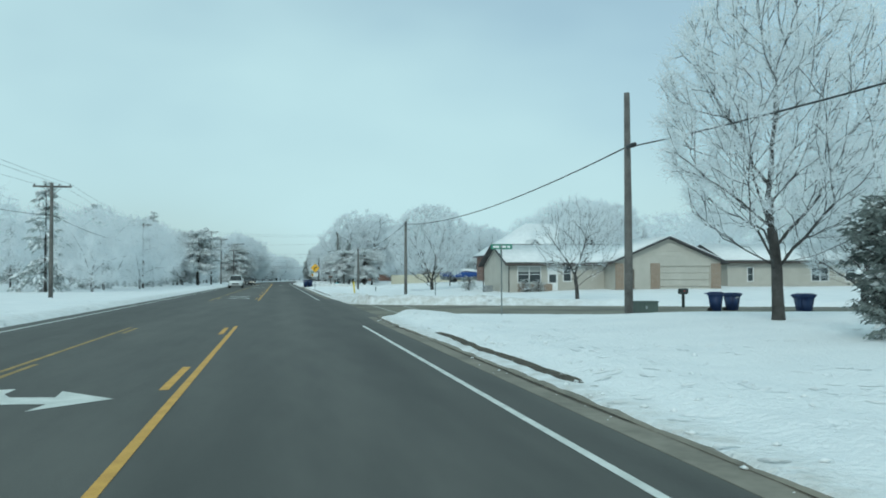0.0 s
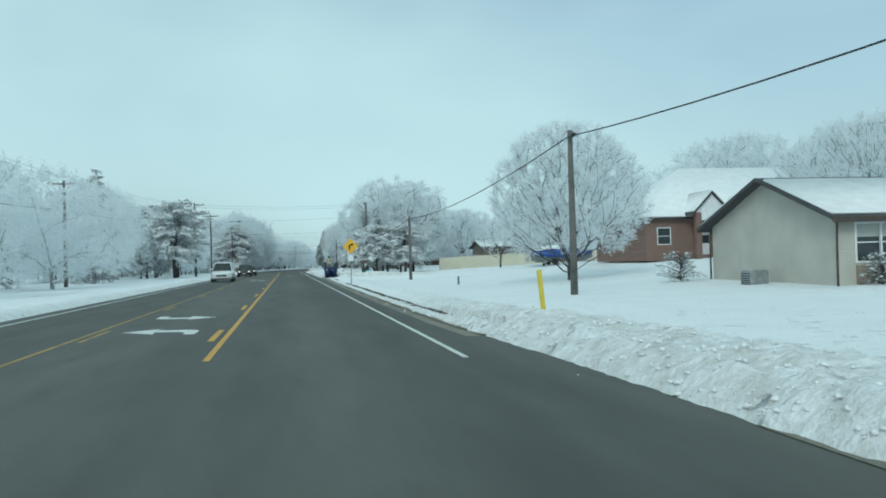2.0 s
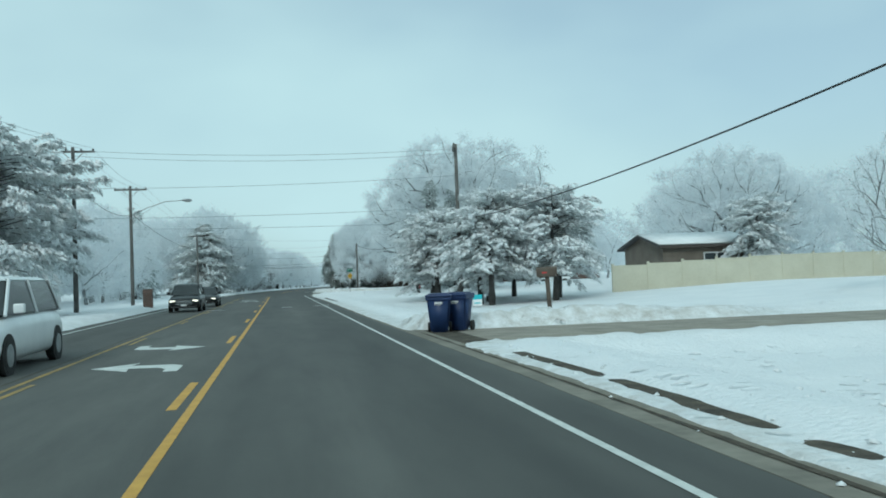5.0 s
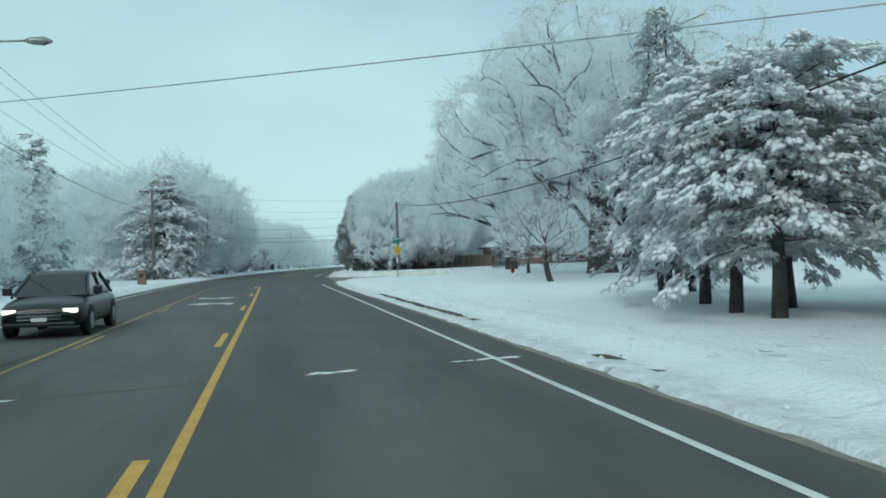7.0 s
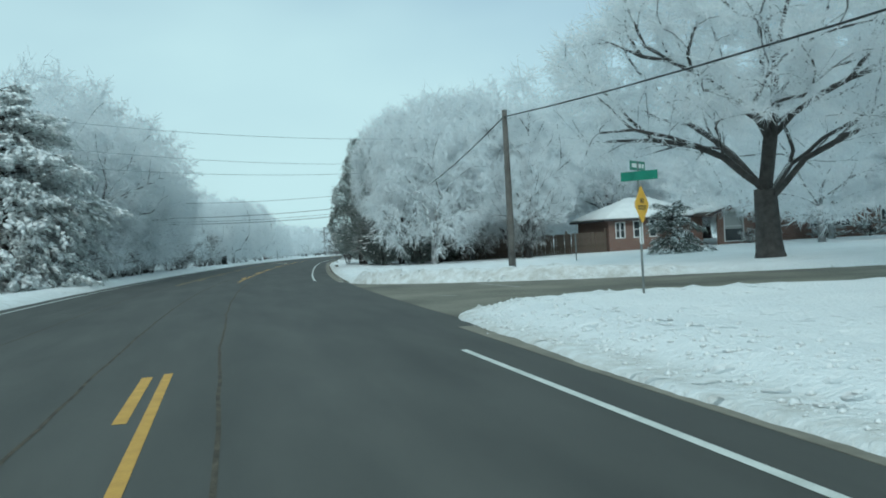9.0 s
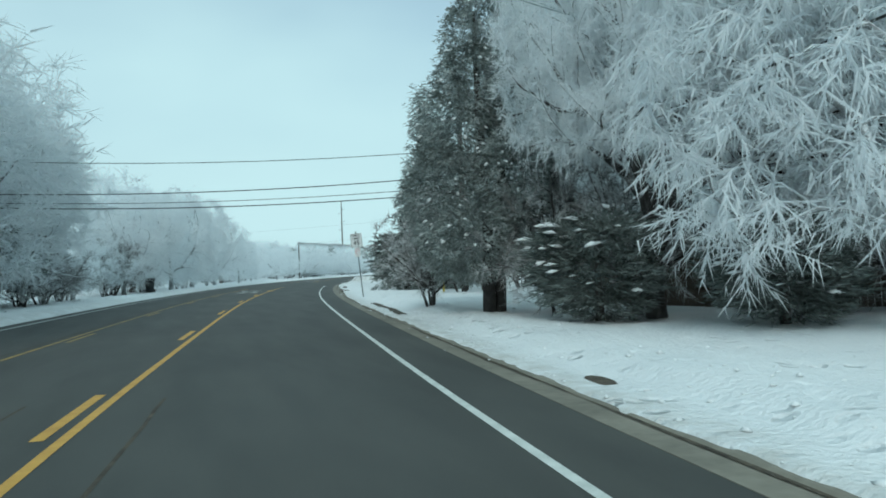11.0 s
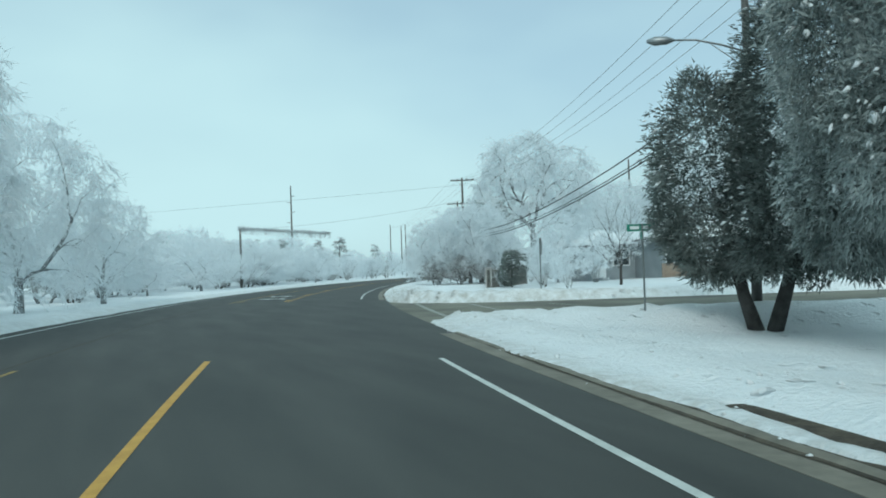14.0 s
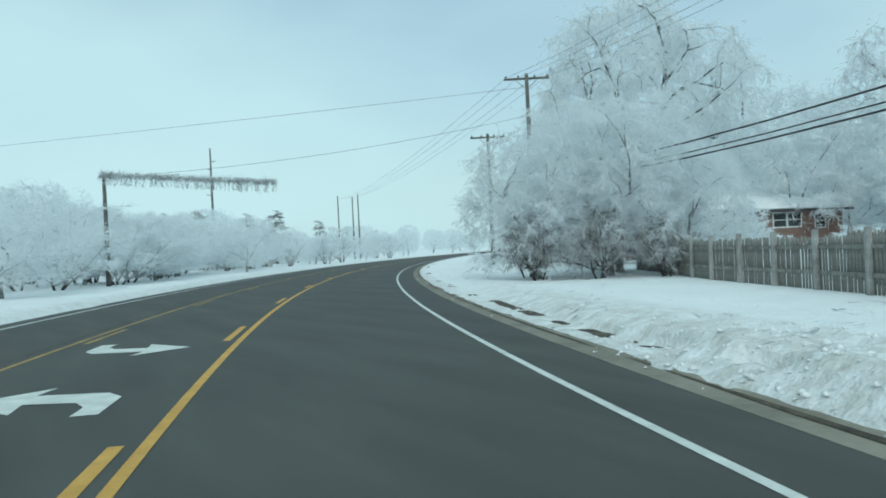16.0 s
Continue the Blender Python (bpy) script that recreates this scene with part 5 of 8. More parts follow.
def plant(kind, x, y, h, w, variant=0, turn=None):
    """Sets a tree: the first of a kind and variant is built, the others are copies of it."""
    h0, w0, make, names, mats, label, category = KINDS[kind]
    turn = turn if turn is not None else (x * 37 + y * 53) % 360
    m = pose(x, y, ground_at(x, y) - 0.03, 0, 0, turn)
    scale = Matrix.Diagonal((w / w0, w / w0, h / h0, 1))
    key = (kind, variant)
    if key in PLANTED:
        ob = PLANTED[key]
        back = Matrix.Diagonal((1 / ob.scale.x, 1 / ob.scale.y, 1 / ob.scale.z, 1))
        return copy_thing(ob, m @ scale @ back)
    ob = thing(category.replace(" ", "_"), m @ scale, label, category, kind + " trees" if "tree" in category else kind + " shrubs")
    for nm, me, mt in zip(names, make(11 + 7 * variant + len(kind)), mats):
        if me is not None:
            q = part_mesh(nm, me, mt, ob, smooth=nm in ("snow_load", "trunk", "branchwork"))
            if nm in ("crown", "foliage", "snow_load", "branchwork"):
                tagged(q, kind="stuff")
    PLANTED[key] = ob
    return ob


# the right-hand side, in the order in which the road passes it
for row in (
    ("maple_thin", 13.6, 22.6, 9.8, 6.4), ("maple_thin", 20.5, 28.5, 6.4, 5.4), ("juniper", 12.5, 16.0, 2.6, 2.2),
    ("bare", 19.6, 56.8, 6.9, 5.6), ("maple", 16.5, 95.8, 9.4, 9.0),
    ("bare", 20.9, 108.4, 5.0, 2.8), ("maple", 40.0, 104.0, 9.5, 9.5, 1), ("bare", 24.4, 146.0, 6.2, 4.6), ("oak", 44.0, 126.0, 12.0, 14.0), ("maple", 34.0, 92.0, 8.4, 8.0),
    ("pine", 27.0, 137.0, 5.4, 4.6), ("pine", 29.5, 141.0, 5.0, 4.6)):
    plant(*row)
for row in (
    ("pine", 15.7, 164.5, 6.4, 5.6, 0), ("pine", 11.9, 164.6, 6.3, 5.4, 1), ("pine", 12.1, 168.4, 6.2, 5.2, 0), ("pine", 11.2, 178.8, 6.1, 5.8, 1),
    ("pine", 11.3, 181.0, 6.2, 5.2, 0), ("pine", 12.4, 184.8, 6.8, 5.4, 1), ("pine", 14.6, 175.5, 6.0, 5.6, 0), ("frosted_cedar", 12.4, 187.6, 9.8, 5.2, 0),
    ("frosted_cedar", 14.8, 190.5, 9.2, 5.2, 1), ("pine", 13.4, 171.8, 6.2, 5.4, 1), ("pine", 16.8, 178.0, 6.2, 5.4, 0), ("pine", 13.2, 181.5, 6.2, 5.2, 1), ("pine", 19.2, 200.8, 6.4, 5.2, 1), ("pine", 17.5, 169.5, 6.4, 5.4, 1)):
    plant(*row)
for row in (
    ("oak", 44.0, 196.0, 13.0, 15.0, 1), ("pine", 37.6, 180.0, 6.4, 5.6), ("bare", 14.0, 205.0, 4.8, 6.6, 1), ("oak", 19.5, 213.2, 15.0, 15.0, 1, 150), ("great_oak", 20.3, 213.0, 17.5, 21.0), ("oak", 23.6, 217.5, 15.0, 14.5, 1), ("maple_thin", 17.1, 219.8, 7.4, 4.6),
    ("oak", 20.4, 236.4, 13.2, 16.5, 1), ("oak", 40.0, 246.5, 13.0, 14.0), ("yew", 23.2, 249.4, 2.5, 3.6), ("elm", 12.8, 262.0, 10.4, 8.5), ("oak", 11.8, 268.2, 10.8, 6.8, 1), ("hedge_cedar", 12.4, 264.6, 2.3, 3.4), ("hedge_cedar", 10.4, 268.2, 2.6, 3.6, 0, 90), ("hedge_cedar", 14.4, 266.4, 2.2, 3.0, 0, 200),
    ("stacked_cedar", 9.8, 273.2, 9.6, 4.8, 0, 200), ("oak", 15.4, 269.0, 12.4, 11.0), ("oak", 19.4, 266.4, 11.5, 10.0, 1), ("oak", 18.2, 278.5, 13.0, 11.5),
    ("brush", 12.4, 269.6, 4.2, 4.0), ("brush", 16.4, 265.0, 3.8, 4.2, 1), ("brush", 18.9, 261.6, 3.9, 3.8), ("brush", 10.9, 271.6, 4.4, 4.2, 1), ("brush", 9.2, 277.4, 3.6, 4.0), ("oak", 19.2, 261.8, 7.0, 6.4), ("wood", 16.5, 266.0, 12.5, 9.5), ("wood", 21.0, 270.0, 13.5, 11.0, 1)):
    plant(*row)
for row in (
    ("juniper", 14.7, 292.6, 4.6, 2.0, 0), ("brush", 17.2, 290.2, 3.2, 3.4, 1), ("brush", 14.9, 294.2, 3.9, 4.4), ("brush", 15.6, 297.0, 4.2, 4.6, 1),
    ("brush", 13.2, 287.0, 3.4, 4.2), ("bare", 18.6, 285.2, 8.6, 7.6), ("yew", 13.2, 297.0, 2.5, 3.4), ("yew", 14.0, 300.2, 2.3, 3.2), ("cedar", 14.3, 303.8, 3.4, 3.6, 1),
    ("yew", 17.4, 308.0, 2.5, 4.4, 0, 30), ("yew", 16.4, 303.4, 2.1, 3.6, 0), ("frosted_cedar", 19.8, 312.6, 9.6, 7.4, 0, 40)):
    plant(*row)
for row in (
    ("tall_cedar", 20.3, 317.4, 9.8, 6.2, 1, 20), ("grey_cedar", 21.1, 321.8, 10.4, 5.8, 0, 60), ("tall_cedar", 23.2, 324.5, 11.4, 6.6, 0, 100), ("stacked_cedar", 24.6, 331.2, 17.5, 5.8, 0, 75), ("twin_cedar", 25.2, 336.7, 9.4, 7.0, 0, -38),
    ("bare", 36.8, 362.3, 5.4, 3.5), ("thicket", 32.4, 360.4, 2.4, 2.2), ("thicket", 36.4, 371.6, 3.0, 3.4, 1), ("thicket", 44.4, 365.6, 2.2, 3.6, 1), ("thicket", 39.6, 370.0, 3.4, 3.6), ("wood", 39.8, 375.6, 5.4, 4.6, 1), ("yard_cedar", 33.3, 369.6, 2.6, 2.1, 0, 0), ("thicket", 34.4, 367.4, 2.5, 2.9, 1), ("fan", 33.2, 371.0, 1.2, 1.3),
    ("elm", 36.0, 390.6, 6.0, 6.0, 1), ("elm", 38.6, 389.6, 7.4, 7.4), ("elm", 40.0, 386.8, 5.2, 5.0), ("spruce", 41.6, 394.0, 7.6, 5.0, 1),
    ("elm", 40.4, 391.4, 7.2, 7.0, 1), ("brush", 35.4, 389.6, 2.4, 3.0), ("brush", 37.0, 388.0, 2.6, 3.2, 1), ("brush", 38.6, 386.2, 2.2, 2.8), ("brush", 36.6, 392.4, 2.8, 3.4),
    ("thicket", 50.0, 397.0, 2.7, 4.0), ("thicket", 47.4, 391.6, 2.6, 3.6)):
    plant(*row)
for row in (
    ("tall_elm", 52.5, 405.0, 16.4, 13.4), ("tall_elm", 70.0, 396.0, 15.4, 13.0, 1), ("tall_elm", 78.0, 382.0, 15.0, 12.5), ("spruce", 47.0, 401.0, 8.2, 5.4, 1), ("elm", 56.0, 368.0, 11.5, 9.0),
    ("oak", 66.0, 368.0, 18.5, 16.0), ("oak", 66.0, 384.0, 13.0, 13.0), ("oak", 73.0, 378.0, 15.0, 14.5, 1), ("thicket", 45.5, 384.0, 1.4, 2.6), ("elm", 64.0, 390.0, 9.5, 9.0, 1), ("thicket", 42.0, 384.6, 1.4, 2.4, 1)):
    plant(*row)
# the left-hand side
for row in (
    ("pine", -14.6, 170.0, 9.6, 7.6, 0), ("pine", -13.8, 161.0, 9.0, 7.0, 1), ("spruce", -17.5, 163.0, 9.0, 6.0, 1), ("pine", -19.0, 183.0, 7.5, 6.0, 1), ("full_spruce", -11.6, 257.0, 10.8, 12.0, 0), ("spruce", -27.0, 112.0, 7.6, 4.2), ("spruce", -31.5, 114.0, 8.2, 4.2, 1), ("spruce", -23.5, 120.0, 7.4, 4.0), ("spruce", -36.0, 110.0, 8.0, 4.4),
    ("thicket", -9.4, 206.0, 2.0, 2.0), ("thicket", -4.9, 309.0, 2.4, 2.8), ("oak", -2.2, 329.0, 8.2, 7.6), ("elm", -2.4, 320.0, 7.4, 7.0, 1),
    ("elm", 0.7, 336.6, 9.8, 8.6, 1), ("elm", 2.7, 347.2, 10.0, 8.8), ("wood", -4.6, 330.0, 10.0, 8.0, 1), ("wood", -2.2, 342.0, 10.4, 8.4), ("wood", 0.6, 354.0, 9.6, 8.0, 1), ("elm", 5.4, 360.2, 9.0, 8.2, 1), ("elm", 8.8, 369.2, 6.2, 5.8)):
    plant(*row)


def scatter(seed, count, s_range, o_range, kinds, h_range, gap=3.0, wide=1.0):
    """Woods: trees at even-handed places along the road, none nearer to one another than gap."""
    rng = random.Random(seed)
    placed = []
    for _ in range(count * 6):
        if len(placed) >= count:
            break
        s, o = rng.uniform(*s_range), rng.uniform(*o_range)
        p = road(s, o)
        if any((p - q).length < gap for q in placed):
            continue
        placed.append(p)
        k = rng.choice(kinds)
        h = rng.uniform(*h_range)
        plant(k, p.x, p.y, h, KINDS[k][1] * h / KINDS[k][0] * rng.uniform(0.9, 1.2) * wide, rng.randrange(2))


scatter(1, 34, (84, 236), (-34, -15), ("wood", "wood", "wood", "fir"), (8.0, 11.5), 4.6)
scatter(19, 9, (190, 244), (-26, -15.5), ("wood",), (8.0, 10.5), 5.0)
scatter(2, 20, (110, 225), (-70, -34), ("wood", "fir", "wood"), (9, 12), 6.0)
scatter(3, 11, (264, 304), (-17, -12.0), ("wood",), (11.5, 14.5), 4.8)
scatter(13, 22, (264, 352), (-12.0, -9.8), ("thicket",), (2.4, 4.0), 2.8)
scatter(4, 12, (245, 306), (-34, -19), ("wood", "wood", "fir"), (12, 15), 6.0)
scatter(18, 9, (310, 372), (-32, -18), ("wood",), (6.0, 8.0), 6.0)
scatter(5, 46, (372, 480), (-24, -13), ("thicket", "thicket", "wood"), (3.2, 5.4), 2.6, 1.5)
scatter(6, 52, (378, 540), (-58, -24), ("wood", "wood", "wood", "fir"), (6.0, 9.0), 4.2, 1.3)
scatter(14, 24, (415, 545), (-26, -9.5), ("thicket", "wood"), (3.4, 5.6), 3.6, 1.4)
scatter(7, 18, (470, 640), (8, 34), ("wood", "thicket"), (4.0, 7.0), 5.0)
scatter(8, 14, (560, 760), (-50, -10), ("wood",), (6, 9), 7.0)
scatter(9, 18, (150, 238), (46, 95), ("wood",), (10, 14), 7.0)
scatter(16, 12, (274, 304), (22, 58), ("wood", "oak"), (11, 14), 6.0)
scatter(15, 8, (268, 302), (-16, -12.8), ("frosted_cedar", "grey_cedar", "oak"), (11.0, 14.5), 4.6)
scatter(17, 14, (264, 330), (-12.8, -10.8), ("brush",), (2.6, 4.4), 3.0, 1.1)
scatter(10, 18, (250, 335), (23, 56), ("wood",), (9, 13), 6.0)
scatter(11, 18, (372, 470), (46, 90), ("wood",), (9, 13), 6.5)
scatter(20, 10, (418, 440), (24, 48), ("wood",), (7.5, 10.5), 4.5)
scatter(12, 14, (62, 140), (58, 100), ("wood",), (9, 12), 7.0)
frosted_vine()
snow_bits()


# ---- houses ----
def boards(name, a, b, pitch, rough=0.7):
    """Lap siding: courses pitch metres high, with relief."""
    m = mat(name, a, b, 1.0, rough, fine=20.0)
    n, l = m.node_tree.nodes, m.node_tree.links
    co = n.new("ShaderNodeTexCoord")
    sep = n.new("ShaderNodeSeparateXYZ")
    mul = n.new("ShaderNodeMath")
    mul.operation = "MULTIPLY"
    mul.inputs[1].default_value = 1 / pitch
    fr = n.new("ShaderNodeMath")
    fr.operation = "FRACT"
    bp = n.new("ShaderNodeBump")
    bp.inputs["Strength"].default_value, bp.inputs["Distance"].default_value = 0.9, 0.03
    bp.invert = True
    l.new(co.outputs["Object"], sep.inputs[0])
    l.new(sep.outputs["Z"], mul.inputs[0])
    l.new(mul.outputs[0], fr.inputs[0])
    l.new(fr.outputs[0], bp.inputs["Height"])
    l.new(bp.outputs["Normal"], n["Principled BSDF"].inputs["Normal"])
    return m


def brickwork(name, a, b, mortar):
    m = mat(name, a, b, 2.0, 0.9)
    n, l = m.node_tree.nodes, m.node_tree.links
    co = n.new("ShaderNodeTexCoord")
    mp = n.new("ShaderNodeMapping")
    mp.inputs["Rotation"].default_value = (radians(90), 0, 0)
    br = n.new("ShaderNodeTexBrick")
    br.inputs["Color1"].default_value, br.inputs["Color2"].default_value, br.inputs["Mortar"].default_value = (*a, 1), (*b, 1), (*mortar, 1)
    br.inputs["Scale"].default_value = 1.0
    br.inputs["Brick Width"].default_value, br.inputs["Row Height"].default_value, br.inputs["Mortar Size"].default_value = 0.215, 0.075, 0.008
    l.new(co.outputs["Object"], mp.inputs["Vector"])
    l.new(mp.outputs["Vector"], br.inputs["Vector"])
    l.new(br.outputs["Color"], n["Principled BSDF"].inputs["Base Color"])
    return m


SIDING_TAN = boards("tan_lap_siding", (0.42, 0.405, 0.36), (0.50, 0.485, 0.435), 0.11)
SIDING_GREY = boards("grey_blue_lap_siding", (0.20, 0.23, 0.245), (0.27, 0.30, 0.315), 0.12)
SIDING_DARK = boards("brown_siding", (0.10, 0.082, 0.066), (0.16, 0.135, 0.11), 0.2)
SIDING_RED = boards("barn_red_siding", (0.16, 0.035, 0.04), (0.22, 0.055, 0.058), 0.14)
BRICK_RED = brickwork("red_brick", (0.155, 0.083, 0.064), (0.215, 0.115, 0.088), (0.24, 0.22, 0.20))
BRICK_TAN = brickwork("tan_brick", (0.22, 0.158, 0.112), (0.29, 0.21, 0.152), (0.34, 0.32, 0.29))
TRIM_WHITE = mat("white_trim_paint", (0.66, 0.68, 0.68), (0.80, 0.81, 0.81), 4.0, 0.6)
TRIM_DARK = mat("dark_brown_trim", (0.045, 0.035, 0.03), (0.075, 0.06, 0.05), 4.0, 0.6)
SHINGLE = mat("dark_roof_shingle", (0.045, 0.045, 0.048), (0.085, 0.085, 0.09), 5.0, 0.95, 0.01, 30.0)
VINYL_BEIGE = mat("beige_vinyl_fence", (0.50, 0.475, 0.37), (0.58, 0.555, 0.445), 0.8, 0.55)
FENCE_WOOD = mat("weathered_fence_wood", (0.11, 0.105, 0.095), (0.31, 0.30, 0.275), 3.0, 0.95, 0.006, 30.0)
FENCE_PALE = mat("frosted_fence_posts", (0.20, 0.20, 0.19), (0.42, 0.42, 0.41), 3.0, 0.9, 0.006, 30.0)
FENCE_DARK = mat("dark_fence_wood", (0.075, 0.058, 0.045), (0.14, 0.11, 0.088), 3.0, 0.95, 0.006, 30.0)
GLASS = mat("window_glass", (0.03, 0.04, 0.045), (0.05, 0.06, 0.065), 1.0, 0.06)
BLIND = mat("window_blind", (0.34, 0.36, 0.35), (0.46, 0.48, 0.47), 30.0, 0.8)


def pierced_wall(name, length, height, holes, material, parent, m, gable=0.0, thick=0.2, peak=0.5):
    """A wall along x with openings (x0, x1, z0, z1) right through it; gable: how far its point rises over it."""
    bm = bmesh.new()
    xs = sorted({0.0, length, *[v for h in holes for v in h[:2]]})
    for a, b in zip(xs, xs[1:]):
        cut = [h for h in holes if h[0] <= a + 1e-6 and h[1] >= b - 1e-6]
        z = -0.4
        for h in sorted(cut, key=lambda q: q[2]):
            if h[2] - z > 0.01:
                box(bm, a, b, 0, thick, z, h[2])
            z = h[3]
        box(bm, a, b, 0, thick, z, height)
    if gable:
        lo = [bm.verts.new((x, y, height)) for y in (0, thick) for x in (0, length)]
        hi = [bm.verts.new((length * peak, y, height + gable)) for y in (0, thick)]
        bm.faces.new((lo[0], lo[1], hi[0]))
        bm.faces.new((lo[3], lo[2], hi[1]))
        bm.faces.new((lo[1], lo[3], hi[1], hi[0]))
        bm.faces.new((lo[2], lo[0], hi[0], hi[1]))
    bmesh.ops.remove_doubles(bm, verts=bm.verts[:], dist=0.0005)
    bmesh.ops.transform(bm, matrix=m, verts=bm.verts[:])
    return part(name, bm, material, parent)


def window(x0, x1, z0, z1, parent, m, panes=1, bars=1, trim=None, blind=0.0):
    """A framed window in an opening; bars: cross bars; blind: how much of it is drawn."""
    trim = trim or TRIM_WHITE
    bm, f = bmesh.new(), 0.07
    outer, inner = ((x0 - f, z0 - f), (x1 + f, z0 - f), (x1 + f, z1 + f), (x0 - f, z1 + f)), ((x0, z0), (x1, z0), (x1, z1), (x0, z1))
    rings = [[bm.verts.new((x, y, z)) for x, z in line] for line, y in ((outer, -0.03), (inner, -0.03), (inner, 0.10), (outer, 0.10))]
    for lo, hi in zip(rings, rings[1:] + rings[:1]):
        for i in range(4):
            bm.faces.new((lo[i], lo[(i + 1) % 4], hi[(i + 1) % 4], hi[i]))
    bmesh.ops.recalc_face_normals(bm, faces=bm.faces[:])
    bmesh.ops.transform(bm, matrix=m, verts=bm.verts[:])
    w = part("window", bm, trim, parent)
    bars_at = [(x0 + (x1 - x0) * i / panes - 0.035, x0 + (x1 - x0) * i / panes + 0.035, -0.02, 0.08, z0, z1) for i in range(1, panes)]
    bars_at += [(x0, x1, 0.0, 0.07, z0 + (z1 - z0) * i / (bars + 1) - 0.022, z0 + (z1 - z0) * i / (bars + 1) + 0.022) for i in range(1, bars + 1)]
    for bar in bars_at:
        bm = bmesh.new()
        box(bm, *bar)
        bmesh.ops.transform(bm, matrix=m, verts=bm.verts[:])
        part("glazing_bar", bm, trim, w)
    bm = bmesh.new()
    box(bm, x0, x1, 0.085, 0.10, z0, z1)
    bmesh.ops.transform(bm, matrix=m, verts=bm.verts[:])
    part("pane", bm, GLASS, w, "dark window glass")
    if blind:
        bm = bmesh.new()
        box(bm, x0, x1, 0.068, 0.078, z1 - (z1 - z0) * blind, z1)
        bmesh.ops.transform(bm, matrix=m, verts=bm.verts[:])
        part("blind", bm, BLIND, w, "pale drawn blind")
    return w


def gable_roof(x0, x1, y0, y1, eave, ridge, parent, over=0.45, along_x=True, bare=0.0, snow=0.12, peak=0.5):
    """Two slopes with thickness, fascia and the snow on them; bare: width of the strip at the ridge that is clear of snow."""
    bm, sm, gutters = bmesh.new(), bmesh.new(), []

    def put(b, u0, u1, v, z, thick, lift=0.0):
        # a slab from v[0] (low) to v[1] (high)
        q = []
        for u in (u0, u1):
            for k in (0, 1):
                for t in (lift, lift + thick):
                    q.append(b.verts.new(((u, v[k], z[k] + t) if along_x else (v[k], u, z[k] + t))))
        for f in ((0, 2, 6, 4), (1, 5, 7, 3), (0, 1, 3, 2), (4, 6, 7, 5), (0, 4, 5, 1), (2, 3, 7, 6)):
            b.faces.new([q[i] for i in f])

    u0, u1, v0, v1 = (x0, x1, y0, y1) if along_x else (y0, y1, x0, x1)
    mid = v0 + (v1 - v0) * peak
    for lo, side in ((v0, -1), (v1, 1)):
        slope = (ridge - eave) / abs(mid - lo)
        low, zl = lo + side * over, eave - slope * over
        put(bm, u0 - over, u1 + over, (low, mid), (zl, ridge), 0.14)
        t = bare / abs(mid - low)
        put(sm, u0 - over + 0.06, u1 + over - 0.06, (low + (mid - low) * 0.03, low + (mid - low) * (1 - t)), (zl + (ridge - zl) * 0.03, zl + (ridge - zl) * (1 - t)), snow, 0.144)
        fm = bmesh.new()
        put(fm, u0 - over - 0.02, u1 + over + 0.02, (low - side * -0.02, low + side * 0.04), (zl - 0.06, zl - 0.07), 0.2)
        gutters.append(fm)
    for b in (bm, sm, *gutters):
        bmesh.ops.recalc_face_normals(b, faces=b.faces[:])
    es = [e for e in sm.edges if all(v.co.z > -99 for v in e.verts)]
    bmesh.ops.bevel(sm, geom=es, offset=0.04, segments=2, affect="EDGES")
    roof = part("roof", bm, SHINGLE, parent, "dark shingled roof")
    part("roof_snow", sm, SNOW_LUMP, roof, "thick white snow on the roof", smooth=True)
    for fm in gutters:
        part("gutter", fm, TRIM_DARK, roof)
    return roof


def hip_roof(x0, x1, y0, y1, eave, ridge, parent, over=0.5, snow=0.14):
    """Four slopes that meet in a short ridge, with the snow on them."""
    run = (y1 - y0) / 2 + over
    roof = None
    for name, lift, inset, thick, material, label in (("roof", 0.0, 0.0, 0.14, SHINGLE, "dark shingled hip roof"), ("roof_snow", 0.145, 0.05, snow, SNOW_LUMP, "thick white snow on the roof")):
        bm = bmesh.new()
        a0, a1, b0, b1 = x0 - over + inset, x1 + over - inset, y0 - over + inset, y1 + over - inset
        mid = (y0 + y1) / 2
        rings = []
        for dz in (lift, lift + thick):
            z0, z1 = eave - 0.15 + dz, ridge + dz
            rings.append([bm.verts.new(v) for v in ((a0, b0, z0), (a1, b0, z0), (a1, b1, z0), (a0, b1, z0), (a0 + run, mid, z1), (a1 - run, mid, z1))])
        for r, flip in ((rings[0], True), (rings[1], False)):
            for f in ((0, 1, 5, 4), (1, 2, 5), (2, 3, 4, 5), (3, 0, 4)):
                vs = [r[i] for i in f]
                bm.faces.new(vs[::-1] if flip else vs)
        for i in range(4):
            k = (i + 1) % 4
            bm.faces.new((rings[0][i], rings[0][k], rings[1][k], rings[1][i]))
        bmesh.ops.recalc_face_normals(bm, faces=bm.faces[:])
        bmesh.ops.bevel(bm, geom=bm.edges[:], offset=0.03, segments=2, affect="EDGES")
        ob = part(name, bm, material, roof or parent, label, smooth=name == "roof_snow")
        roof = roof or ob
    return roof


